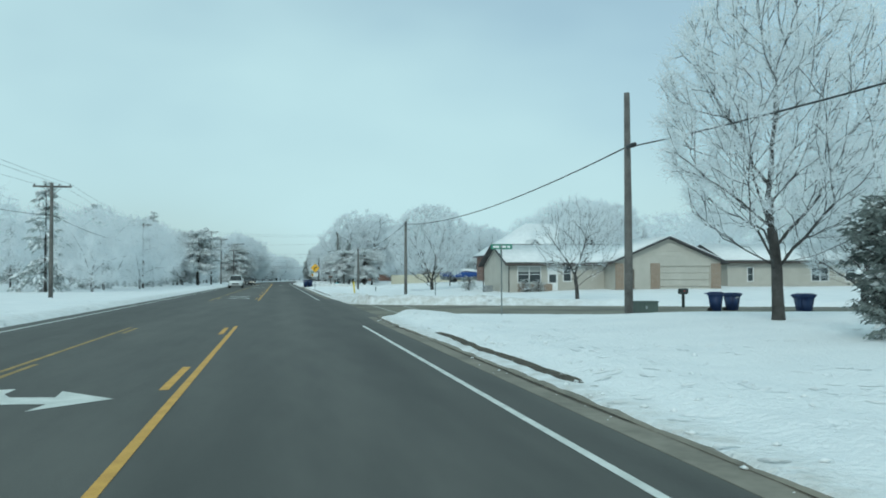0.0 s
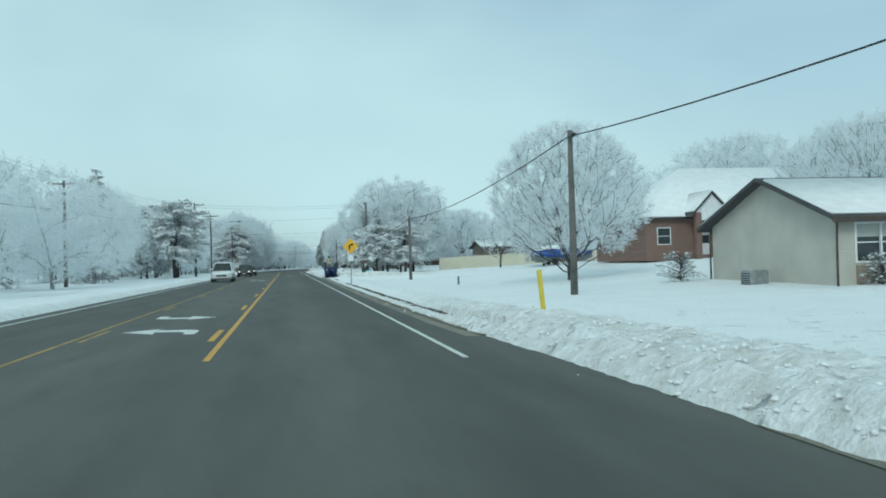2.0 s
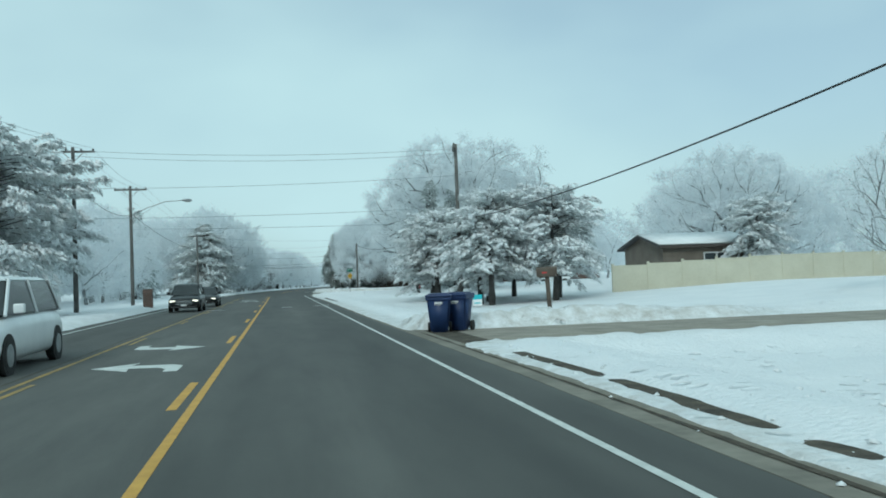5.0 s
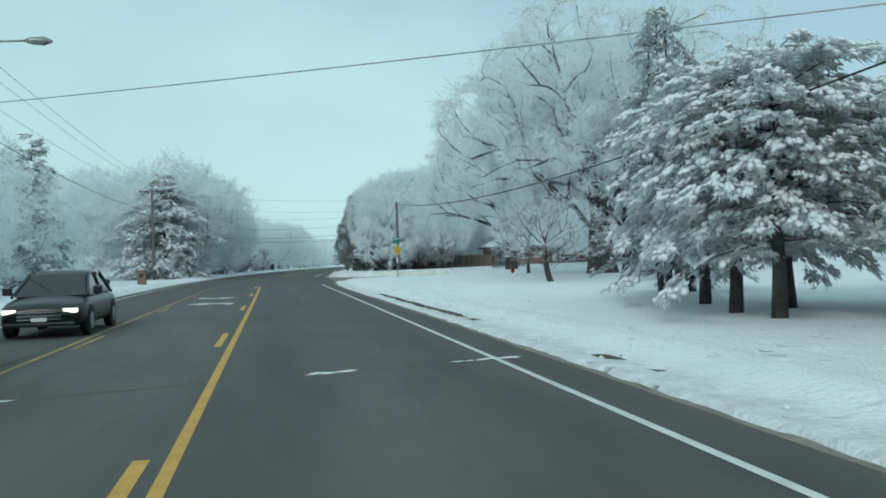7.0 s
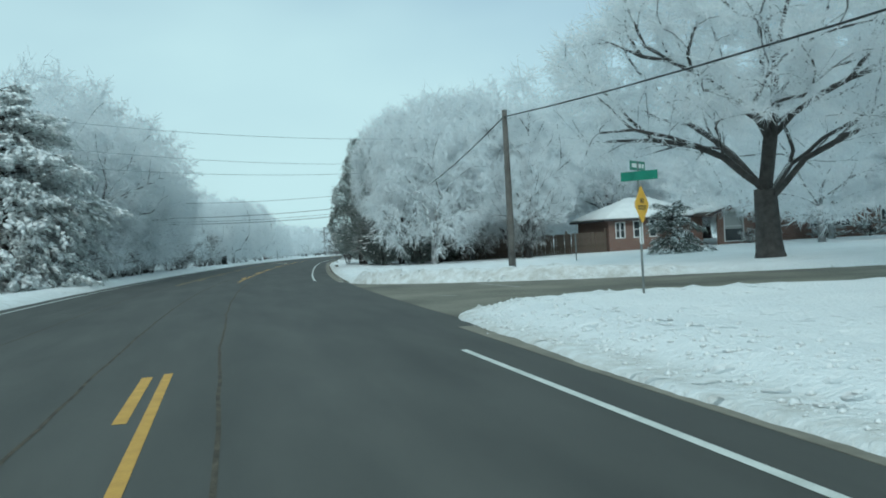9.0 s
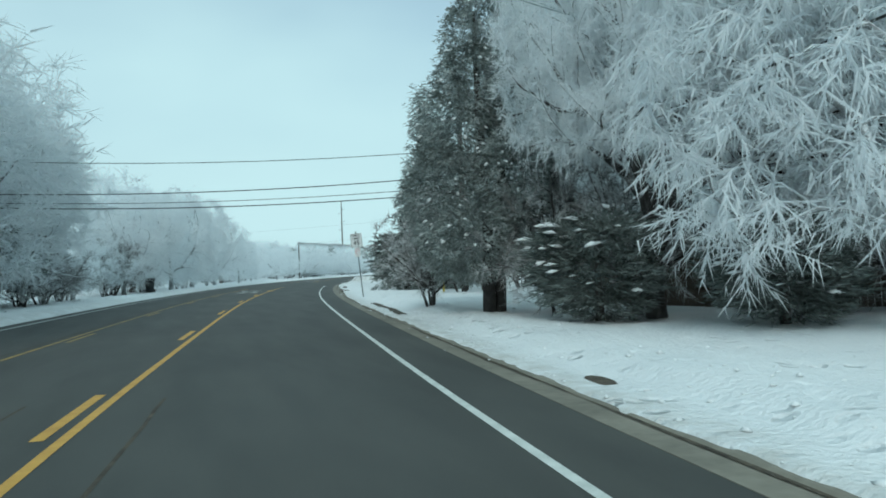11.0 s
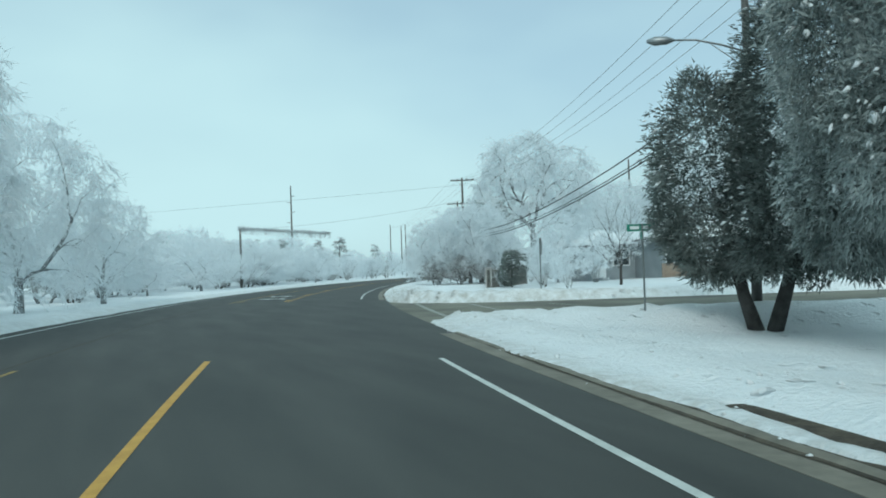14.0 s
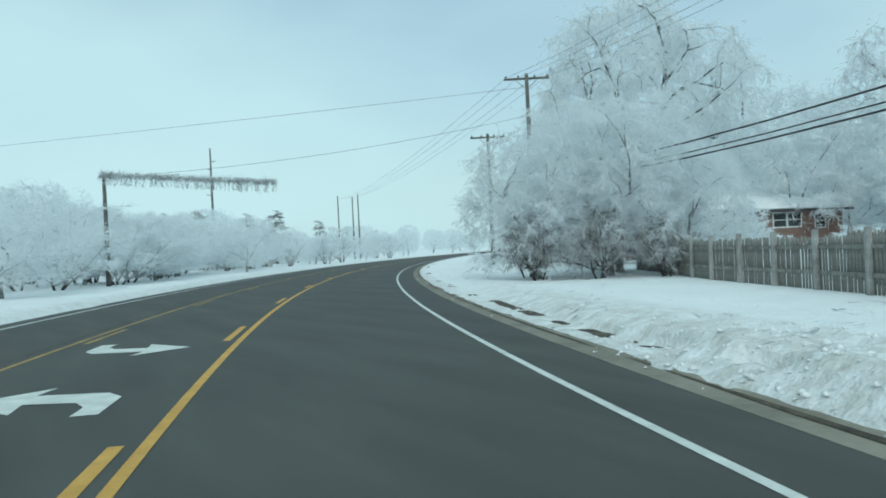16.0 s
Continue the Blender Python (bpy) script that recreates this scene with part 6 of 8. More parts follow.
def door(x0, x1, z1, parent, m, material=None, lite=True):
    bm = bmesh.new()
    box(bm, x0, x1, 0.04, 0.09, 0.02, z1, 0.008)
    bmesh.ops.transform(bm, matrix=m, verts=bm.verts[:])
    d = part("door", bm, material or TRIM_WHITE, parent, "closed white storm door" if material is None else "")
    if lite:
        bm = bmesh.new()
        box(bm, x0 + 0.16, x1 - 0.16, 0.03, 0.036, z1 * 0.42, z1 * 0.72)
        bmesh.ops.transform(bm, matrix=m, verts=bm.verts[:])
        part("door_pane", bm, GLASS, d)
    bm = bmesh.new()
    tube(bm, [(x1 - 0.09, 0.03, z1 * 0.46), (x1 - 0.09, -0.03, z1 * 0.46)], [0.02, 0.028], 8)
    bmesh.ops.transform(bm, matrix=m, verts=bm.verts[:])
    part("door_knob", bm, STEEL, d)
    return d


def tan_ranch():
    """The long tan house with a garage wing, at the first side street."""
    h = thing("ranch_house", pose(0.45, 0, 0.05), "single-storey tan-sided ranch house with snowy roof", "house", "houses along the road")
    front = pose(19.2, 74.596, 0)
    win = [(0.75, 2.75, 1.0, 2.35), (3.4, 4.35, 0.12, 2.3), (4.85, 5.5, 1.1, 2.4)]
    pierced_wall("wall", 8.6, 2.62, win, SIDING_TAN, h, front)
    window(0.75, 2.75, 1.0, 2.35, h, front, 2, 1, blind=0.35)
    door(3.4, 4.35, 2.3, h, front)
    window(4.85, 5.5, 1.1, 2.4, h, front, 1, 1)
    west = Matrix.Translation((19.196, 84.2, 0)) @ pose(0, 0, 0, 0, 0, -90)
    pierced_wall("wall", 9.6, 2.62, [], SIDING_TAN, h, west, 1.75)
    pierced_wall("wall", 18.3, 2.62, [], SIDING_TAN, h, pose(37.5, 84.204, 0, 0, 0, 180))
    bm = bmesh.new()
    box(bm, 19.9, 23.0, 74.48, 74.6, -0.3, 0.85, 0.02)
    part("brick_skirt", bm, BRICK_TAN, h, "tan brick below the window")
    gable_roof(19.2, 36.5, 74.6, 84.2, 2.66, 4.35, h, 0.5, True, 0.55)
    # garage wing
    g = pose(27.8, 71.996, 0)
    pierced_wall("wall", 9.7, 2.75, [(4.1, 8.7, 0.0, 2.35), (0.9, 1.75, 0.0, 2.1)], SIDING_TAN, h, g, 2.0)
    for x0, x1 in ((0.0, 0.75), (3.2, 4.05), (8.8, 9.7)):
        bm = bmesh.new()
        box(bm, 27.8 + x0, 27.8 + x1, 71.93, 72.0, -0.3, 2.6)
        part("brick_pier", bm, BRICK_TAN, h, "tan brick pier")
    for i in range(4):
        bm = bmesh.new()
        box(bm, 27.8 + 4.1, 27.8 + 8.7, 72.08, 72.12, 0.02 + i * 0.585, 0.58 + i * 0.585, 0.012)
        part("garage_door_panel", bm, SIDING_TAN, h, "tan garage door panel")
    door(28.7, 29.55, 2.1, h, pose(0, 72.0, 0), SIDING_DARK, False)
    pierced_wall("wall", 2.6, 2.75, [], SIDING_TAN, h, Matrix.Translation((27.796, 74.6, 0)) @ pose(0, 0, 0, 0, 0, -90))
    pierced_wall("wall", 12.2, 2.75, [], SIDING_TAN, h, Matrix.Translation((37.504, 72.0, 0)) @ pose(0, 0, 0, 0, 0, 90))
    gable_roof(27.8, 37.5, 72.0, 80.0, 2.78, 4.78, h, 0.5, False, 0.2)
    bm = bmesh.new()
    box(bm, 28.2, 28.8, 80.2, 80.8, 4.1, 5.15, 0.02)
    part("roof_vent", bm, DARK_METAL, h, "black roof vent")
    for y in (74.5, 84.25):
        bm = bmesh.new()
        tube(bm, [(19.12, y, 2.5), (19.1, y, 1.4), (19.1, y, 0.0)], 0.045, 6)
        part("downpipe", bm, TRIM_DARK, h)
    a = thing("tv_antenna", pose(29.5, 83.5, 4.2), "thin roof television antenna", "antenna")
    bm = bmesh.new()
    tube(bm, [(0, 0, -0.6), (0, 0, 3.4)], 0.025, 6)
    part("mast", bm, STEEL, a)
    for z, w in ((3.3, 1.5), (3.15, 0.9), (2.6, 0.5)):
        bm = bmesh.new()
        tube(bm, [(-w, 0, z), (w, 0, z)], 0.015, 5)
        part("element", bm, STEEL, a)
    u = thing("air_conditioner", pose(18.7, 78.8, 0.05), "grey air conditioning unit against the wall", "air conditioner")
    bm = bmesh.new()
    box(bm, -0.4, 0.4, -0.4, 0.4, -0.15, 0.7, 0.04)
    part("casing", bm, STEEL, u)
    bm = bmesh.new()
    for i in range(6):
        box(bm, -0.415, -0.405, -0.34, 0.34, 0.08 + i * 0.09, 0.12 + i * 0.09)
    part("grille", bm, DARK_METAL, u)


def simple_house(name, x0, x1, y0, y1, base, eave, ridge, wall, label, wins=(), along_x=True, lower=None, bare=0.0, doors=(), hip=False):
    """A ranch house whose front faces the road's start (-y)."""
    h = thing(name, pose(0, 0, base), label, "house", "houses along the road")
    front = pose(x0, y0 - 0.004, 0)
    holes = [(a, b, c, d) for a, b, c, d, *_ in wins] + [(a, b, 0.0, c) for a, b, c in doors]
    rise = 0 if hip else ridge - eave
    pierced_wall("wall", x1 - x0, eave, holes, wall, h, front, 0 if along_x else rise)
    for a, b, c, d, *rest in wins:
        window(a, b, c, d, h, front, rest[0] if rest else 1, 1, blind=rest[1] if len(rest) > 1 else 0)
    for a, b, c in doors:
        door(a, b, c, h, front)
    pierced_wall("wall", y1 - y0, eave, [], wall, h, Matrix.Translation((x0 - 0.004, y1, 0)) @ pose(0, 0, 0, 0, 0, -90), rise if along_x else 0)
    pierced_wall("wall", y1 - y0, eave, [], wall, h, Matrix.Translation((x1 + 0.004, y0, 0)) @ pose(0, 0, 0, 0, 0, 90), rise if along_x else 0)
    pierced_wall("wall", x1 - x0, eave, [], wall, h, pose(x1, y1 + 0.004, 0, 0, 0, 180), 0 if along_x else rise)
    if lower:
        bm = bmesh.new()
        box(bm, x0 - 0.05, x1 + 0.05, y0 - 0.06, y0 - 0.002, -0.4, 0.9)
        part("brick_skirt", bm, lower, h)
    if hip:
        hip_roof(x0, x1, y0, y1, eave + 0.03, ridge + 0.03, h)
    else:
        gable_roof(x0, x1, y0, y1, eave + 0.03, ridge + 0.03, h, 0.5, along_x, bare)
    return h


tan_ranch()
simple_house("ranch_house", 40.5, 56.0, 75.5, 84.5, 0.1, 2.8, 4.3, SIDING_TAN, "tan sided ranch house with snowy roof and pale window", [(2.0, 2.5, 1.0, 2.2), (8.5, 10.2, 1.0, 2.2, 2), (12.0, 13.0, 1.0, 2.2)])
brick_home = simple_house("brick_house", 26.3, 46.0, 110.0, 121.0, 1.4, 2.9, 7.0, BRICK_RED, "large red brick house with steep snowy roof", [(1.0, 2.0, 0.9, 2.1)], doors=((4.4, 5.4, 2.1),), hip=True)
brick_home.location.x = 0.9
# gabled porch on brick pillars, then a pale gabled bay with a tall window
for x in (29.9, 32.1):
    bm = bmesh.new()
    box(bm, x - 0.22, x + 0.22, 108.3, 108.74, -0.4, 3.2, 0.02)
    part("porch_pillar", bm, BRICK_RED, brick_home, "brick porch pillar")
pierced_wall("wall", 2.6, 3.3, [(0.35, 2.25, -0.4, 2.6)], TRIM_WHITE, brick_home, pose(29.7, 108.4, 0), 1.35)
gable_roof(29.7, 32.3, 108.4, 113.5, 3.32, 4.68, brick_home, 0.25, False)
pierced_wall("wall", 3.4, 3.0, [(1.2, 2.3, 0.7, 2.6)], SIDING_GREY, brick_home, pose(32.5, 107.596, 0), 1.3)
window(1.2, 2.3, 0.7, 2.6, brick_home, pose(32.5, 107.596, 0), 2, 1)
for x in (32.5, 35.9):
    pierced_wall("wall", 2.4, 3.0, [], SIDING_GREY, brick_home, Matrix.Translation((x - 0.004 if x < 34 else x - 0.196, 110.0, 0)) @ pose(0, 0, 0, 0, 0, -90))
gable_roof(32.5, 35.9, 107.6, 113.0, 3.02, 4.32, brick_home, 0.3, False)
pierced_wall("wall", 9.6, 2.9, [(5.2, 6.6, 0.8, 2.2)], BRICK_RED, brick_home, pose(36.4, 106.596, 0), 0)
window(5.2, 6.6, 0.8, 2.2, brick_home, pose(36.4, 106.596, 0), 2, 1)
for x in (36.4, 45.8):
    pierced_wall("wall", 3.4, 2.9, [], BRICK_RED, brick_home, Matrix.Translation((x - 0.004 if x < 40 else x + 0.004, 110.0, 0)) @ pose(0, 0, 0, 0, 0, -90))
hip_roof(36.4, 46.0, 106.6, 113.0, 2.93, 5.2, brick_home)
simple_house("ranch_house", 30.4, 38.2, 182.0, 190.0, 0.55, 2.85, 3.8, SIDING_DARK, "low brown ranch house with snow on its roof", [(3.6, 5.8, 1.1, 2.2, 2)])
oak_home = simple_house("brick_house", 25.4, 32.6, 262.5, 268.0, 0.3, 2.2, 3.5, BRICK_RED, "low red brick house with white windows and snowy roof", [(0.55, 1.15, 0.95, 1.95, 2), (1.9, 2.5, 0.95, 2.0), (3.1, 3.55, 0.95, 2.05)], hip=True)
pierced_wall("wall", 6.0, 2.4, [(0.5, 1.9, 0.35, 2.35)], BRICK_RED, oak_home, pose(32.4, 260.1, 0), 1.1)
window(0.5, 1.9, 0.35, 2.35, oak_home, pose(32.4, 260.1, 0), 1, 1, blind=0.6)
gable_roof(32.4, 38.4, 260.1, 269.5, 2.43, 3.55, oak_home, 0.7, False, 0.3)
pierced_wall("wall", 16.0, 2.4, [(2.0, 5.4, 1.0, 2.1), (8.0, 10.5, 1.0, 2.1), (12.8, 14.4, 1.0, 2.1)], BRICK_RED, oak_home, pose(38.4, 261.1, 0))
for a, b, k in ((2.0, 5.4, 4), (8.0, 10.5, 2), (12.8, 14.4, 2)):
    window(a, b, 1.0, 2.1, oak_home, pose(38.4, 261.1, 0), k, 0)
gable_roof(38.4, 54.4, 261.1, 270.1, 2.43, 4.2, oak_home, 0.5, True)
grey_home = simple_house("ranch_house", 44.8, 62.0, 369.8, 379.0, 0.45, 2.6, 4.2, SIDING_GREY, "grey-blue ranch house with brick base and deep roof snow", [(0.35, 1.65, 0.75, 2.3, 2), (3.0, 3.7, 1.3, 2.2), (5.2, 6.2, 1.3, 2.2), (7.6, 11.4, 1.3, 2.35, 4), (14.0, 15.4, 1.2, 2.3)], lower=BRICK_TAN, hip=True)
# a low wing set back beside it
pierced_wall("wall", 3.7, 2.3, [(0.5, 1.3, 0.0, 2.0), (1.9, 3.2, 0.9, 2.0)], SIDING_GREY, grey_home, pose(41.0, 372.996, 0))
window(1.9, 3.2, 0.9, 2.0, grey_home, pose(41.0, 372.996, 0), 2, 1)
door(0.5, 1.3, 2.0, grey_home, pose(41.0, 372.996, 0))
pierced_wall("wall", 2.8, 2.3, [], SIDING_GREY, grey_home, Matrix.Translation((40.996, 375.8, 0)) @ pose(0, 0, 0, 0, 0, -90))
pierced_wall("wall", 3.7, 2.3, [], SIDING_GREY, grey_home, pose(44.7, 375.804, 0, 0, 0, 180))
hip_roof(41.0, 44.7, 373.0, 375.8, 2.33, 3.2, grey_home, 0.45)
simple_house("brick_house", 51.5, 64.0, 400.5, 408.0, 0.5, 2.3, 3.5, BRICK_RED, "low brick house behind a picket fence", [(3.6, 4.9, 1.2, 2.0), (6.8, 9.0, 1.3, 2.1, 2), (10.2, 11.0, 1.2, 2.0)], hip=True)
shed = simple_house("shed", 29.6, 34.2, 305.0, 309.0, 0.1, 1.9, 2.9, SIDING_RED, "small dark red wooden shed behind bare shrubs", [], True)
simple_house("shed", 17.4, 22.3, 272.0, 276.0, 0.2, 1.6, 2.2, SIDING_DARK, "low shed with snow on its roof behind a fence")
simple_house("farmhouse", 41.0, 50.0, 520.0, 528.0, 0.2, 3.0, 5.4, SIDING_DARK, "distant dark house among frosted trees", [(2, 3.2, 1.0, 2.2), (5.5, 6.7, 1.0, 2.2)])


# ---- fences ----
def panel_fence(pts, height, label):
    """Vinyl panels between capped posts."""
    f = thing("vinyl_fence", Matrix(), label, "fence")
    for a, b in zip(pts, pts[1:]):
        a, b = Vector(a), Vector(b)
        n = max(1, round((b - a).length / 2.4))
        for i in range(n):
            p, q = a.lerp(b, i / n), a.lerp(b, (i + 1) / n)
            t = math.degrees(math.atan2(q.y - p.y, q.x - p.x))
            w = (q - p).length
            z = ground_at(p.x, p.y)
            m = pose(p.x, p.y, z, 0, 0, t)
            bm = bmesh.new()
            box(bm, 0.06, w - 0.06, -0.03, 0.03, -0.3, height - 0.08, 0.008, m)
            part("panel", bm, VINYL_BEIGE, f)
            bm = bmesh.new()
            box(bm, 0.06, w - 0.06, -0.045, 0.045, height - 0.08, height, 0.01, m)
            part("rail", bm, VINYL_BEIGE, f)
            bm = bmesh.new()
            box(bm, -0.065, 0.065, -0.065, 0.065, -0.3, height + 0.06, 0.01, m)
            box(bm, -0.08, 0.08, -0.08, 0.08, height + 0.06, height + 0.12, 0.02, m)
            part("post", bm, VINYL_BEIGE, f)
    return f


def picket_fence(pts, height, label, board, gap, material, seed=1, post=None):
    """Upright boards on two rails between posts, a little uneven."""
    rng = random.Random(seed)
    f = thing("wooden_fence", Matrix(), label, "fence")
    shared = []
    for k in range(4):
        bm = bmesh.new()
        hh = height + rng.uniform(-0.10, 0.06)
        box(bm, -board / 2, board / 2, -0.011, 0.011, -0.15, hh - 0.05)
        v = [bm.verts.new(p) for p in ((-board / 2, -0.011, hh - 0.05), (board / 2, -0.011, hh - 0.05), (board / 2, 0.011, hh - 0.05), (-board / 2, 0.011, hh - 0.05), (-board * 0.22, -0.011, hh), (board * 0.22, -0.011, hh), (board * 0.22, 0.011, hh), (-board * 0.22, 0.011, hh))]
        for q in ((4, 5, 6, 7), (0, 1, 5, 4), (1, 2, 6, 5), (2, 3, 7, 6), (3, 0, 4, 7)):
            bm.faces.new([v[i] for i in q])
        me = bpy.data.meshes.new("picket")
        bm.to_mesh(me)
        bm.free()
        me.materials.append(material)
        shared.append(me)
    for a, b in zip(pts, pts[1:]):
        a, b = Vector(a), Vector(b)
        length = (b - a).length
        t = math.degrees(math.atan2(b.y - a.y, b.x - a.x))
        n = max(1, round(length / 2.4))
        for i in range(n + 1):
            p = a.lerp(b, i / n)
            bm = bmesh.new()
            box(bm, -0.06, 0.06, 0.02, 0.14, -0.3, height + 0.12, 0.012, pose(p.x, p.y, ground_at(p.x, p.y), 0, 0, t))
            part("post", bm, post or material, f)
            if i < n:
                q = a.lerp(b, (i + 1) / n)
                z = (ground_at(p.x, p.y) + ground_at(q.x, q.y)) / 2
                for zr in (0.35, height - 0.32):
                    bm = bmesh.new()
                    box(bm, 0, (q - p).length, 0.015, 0.055, zr, zr + 0.09, 0.0, pose(p.x, p.y, z, 0, 0, t))
                    part("rail", bm, material, f)
        d = board / 2
        while d < length:
            p = a.lerp(b, d / length)
            ob = new("picket", rng.choice(shared))
            ob.parent = f
            ob.matrix_basis = pose(p.x, p.y, ground_at(p.x, p.y), 0, rng.uniform(-1.6, 1.6), t)
            d += board + gap * rng.uniform(0.6, 1.4)
    return f


panel_fence([(21.4, 170.0), (34.0, 170.6), (58.0, 171.5)], 1.75, "long beige vinyl panel fence with capped posts")
picket_fence([(32.3, 371.3), (34.6, 376.0), (37.1, 382.2), (42.2, 392.4)], 1.25, "weathered grey wooden picket fence with frosted posts", 0.09, 0.06, FENCE_WOOD, 3, FENCE_PALE)
picket_fence([(38.6, 378.6), (32.5, 371.3)], 1.25, "weathered grey wooden picket fence beside an evergreen", 0.09, 0.06, FENCE_WOOD, 6, FENCE_PALE)
picket_fence([(15.6, 268.8), (20.4, 265.2), (25.2, 262.7)], 1.5, "dark brown board fence beside the brick house", 0.14, 0.012, FENCE_DARK, 4)
picket_fence([(15.6, 268.8), (13.4, 278.0)], 1.5, "dark brown board fence under frosted trees", 0.14, 0.012, FENCE_DARK, 5)


# ---- signs ----
SIGN_WHITE = mat("white_sign_sheet", (0.70, 0.72, 0.72), (0.78, 0.80, 0.80), 3.0, 0.5)
SIGN_BLACK = mat("black_sign_ink", (0.012, 0.012, 0.013), (0.03, 0.03, 0.03), 3.0, 0.6)
SIGN_YELLOW = mat("yellow_sign_sheet", (0.75, 0.40, 0.02), (0.85, 0.48, 0.03), 3.0, 0.5)
SIGN_GREEN = mat("green_sign_sheet", (0.01, 0.17, 0.11), (0.02, 0.22, 0.15), 3.0, 0.5)
SIGN_CYAN = mat("cyan_sign_sheet", (0.03, 0.42, 0.48), (0.05, 0.5, 0.56), 3.0, 0.5)
SIGN_RED = mat("red_sign_ink", (0.45, 0.03, 0.03), (0.55, 0.05, 0.05), 3.0, 0.5)
POST_GREY = mat("grey_sign_post", (0.13, 0.15, 0.15), (0.25, 0.27, 0.27), 4.0, 0.6, metal=0.4)
POST_YELLOW = mat("yellow_marker_plastic", (0.60, 0.47, 0.06), (0.72, 0.56, 0.09), 4.0, 0.6)


def letters(text, size, x, z, y, material, parent, bold=0.0):
    """Words as thin raised letters on a sign that faces -y."""
    cu = bpy.data.curves.new("lettering", "FONT")
    cu.body, cu.size, cu.align_x, cu.align_y = text, size, "CENTER", "CENTER"
    cu.extrude, cu.offset = 0.001, bold
    tmp = bpy.data.objects.new("lettering", cu)
    scene.collection.objects.link(tmp)
    me = bpy.data.meshes.new_from_object(tmp.evaluated_get(bpy.context.evaluated_depsgraph_get()))
    bpy.data.objects.remove(tmp)
    me.transform(Matrix.Translation((x, y, z)) @ pose(0, 0, 0, 90, 0, 0))
    return part_mesh("lettering", me, material, parent)


def plate(w, h, z, y, material, parent, name="plate", r=0.03):
    bm = bmesh.new()
    box(bm, -w / 2, w / 2, y, y + 0.012, z - h / 2, z + h / 2)
    es = [e for e in bm.edges if abs(e.verts[0].co.y - e.verts[1].co.y) > 0.005]
    bmesh.ops.bevel(bm, geom=es, offset=r, segments=4, affect="EDGES")
    return part(name, bm, material, parent)


def ring_frame(w, h, z, y, t, material, parent):
    bm = bmesh.new()
    for a, b, c, d in ((-w / 2, w / 2, z + h / 2 - t, z + h / 2), (-w / 2, w / 2, z - h / 2, z - h / 2 + t), (-w / 2, -w / 2 + t, z - h / 2 + t, z + h / 2 - t), (w / 2 - t, w / 2, z - h / 2 + t, z + h / 2 - t)):
        box(bm, a, b, y - 0.002, y, c, d)
    return part("border", bm, material, parent)


def sign_post(parent, h, material=None, lean=0.0, square=False):
    bm = bmesh.new()
    if square:
        box(bm, -0.025, 0.025, 0.012, 0.062, -0.5, h)
    else:
        tube(bm, [(lean, 0.04, -0.5), (lean * 0.4, 0.04, h * 0.5), (0, 0.04, h)], 0.028, 8)
    return part("post", bm, material or POST_GREY, parent)


def diamond(size, z, y, material, parent):
    bm = bmesh.new()
    box(bm, -size / 2, size / 2, y, y + 0.012, -size / 2, size / 2)
    es = [e for e in bm.edges if abs(e.verts[0].co.y - e.verts[1].co.y) > 0.005]
    bmesh.ops.bevel(bm, geom=es, offset=0.04, segments=4, affect="EDGES")
    bmesh.ops.transform(bm, matrix=Matrix.Translation((0, 0, z)) @ pose(0, 0, 0, 0, 45, 0), verts=bm.verts[:])
    return part("panel", bm, material, parent)


def speed_sign():
    s = thing("speed_limit_sign", pose(10.32, 294.35, 0.32, 0, -4.2, -16), "white speed limit sign on a leaning post", "road sign")
    sign_post(s, 2.2, lean=0.05)
    plate(0.58, 0.70, 2.58, 0, SIGN_WHITE, s, "speed_panel")
    bm = bmesh.new()
    tube(bm, [(0, 0.04, 2.2), (0, 0.04, 3.03)], 0.028, 8)
    part("upper_post", bm, POST_GREY, s)
    ring_frame(0.55, 0.67, 2.58, -0.001, 0.012, SIGN_BLACK, s)
    letters("SPEED", 0.145, 0, 2.82, -0.003, SIGN_BLACK, s, 0.002)
    letters("LIMIT", 0.145, 0, 2.675, -0.003, SIGN_BLACK, s, 0.002)
    letters("45", 0.33, 0, 2.445, -0.003, SIGN_BLACK, s, 0.004)
    plate(0.31, 0.46, 1.98, 0, SIGN_WHITE, s, "parking_panel", 0.02)
    letters("NO", 0.10, 0, 2.14, -0.003, SIGN_RED, s)
    letters("PARKING", 0.062, 0, 2.03, -0.003, SIGN_RED, s)
    letters("ANY", 0.07, 0, 1.93, -0.003, SIGN_RED, s)
    letters("TIME", 0.07, 0, 1.84, -0.003, SIGN_RED, s)


def curve_sign():
    s = thing("curve_sign", pose(4.25, 105.7, 0.0, 0, 0, -3), "yellow diamond warning sign with a bent black arrow", "road sign")
    sign_post(s, 3.0)
    diamond(0.74, 2.6, 0, SIGN_YELLOW, s)
    bm = bmesh.new()
    out = [(-0.14, -0.24), (-0.05, -0.24), (-0.05, -0.02), (0.0, 0.05), (0.07, 0.07), (0.07, 0.0), (0.25, 0.115), (0.07, 0.23), (0.07, 0.16), (-0.06, 0.13), (-0.14, 0.02)]
    f = bm.faces.new([bm.verts.new((x, -0.004, 2.6 + z)) for x, z in out])
    bmesh.ops.triangulate(bm, faces=[f])
    part("arrow_mark", bm, SIGN_BLACK, s)
    plate(0.36, 0.44, 1.82, 0.0, SIGN_WHITE, s, "lower_panel")


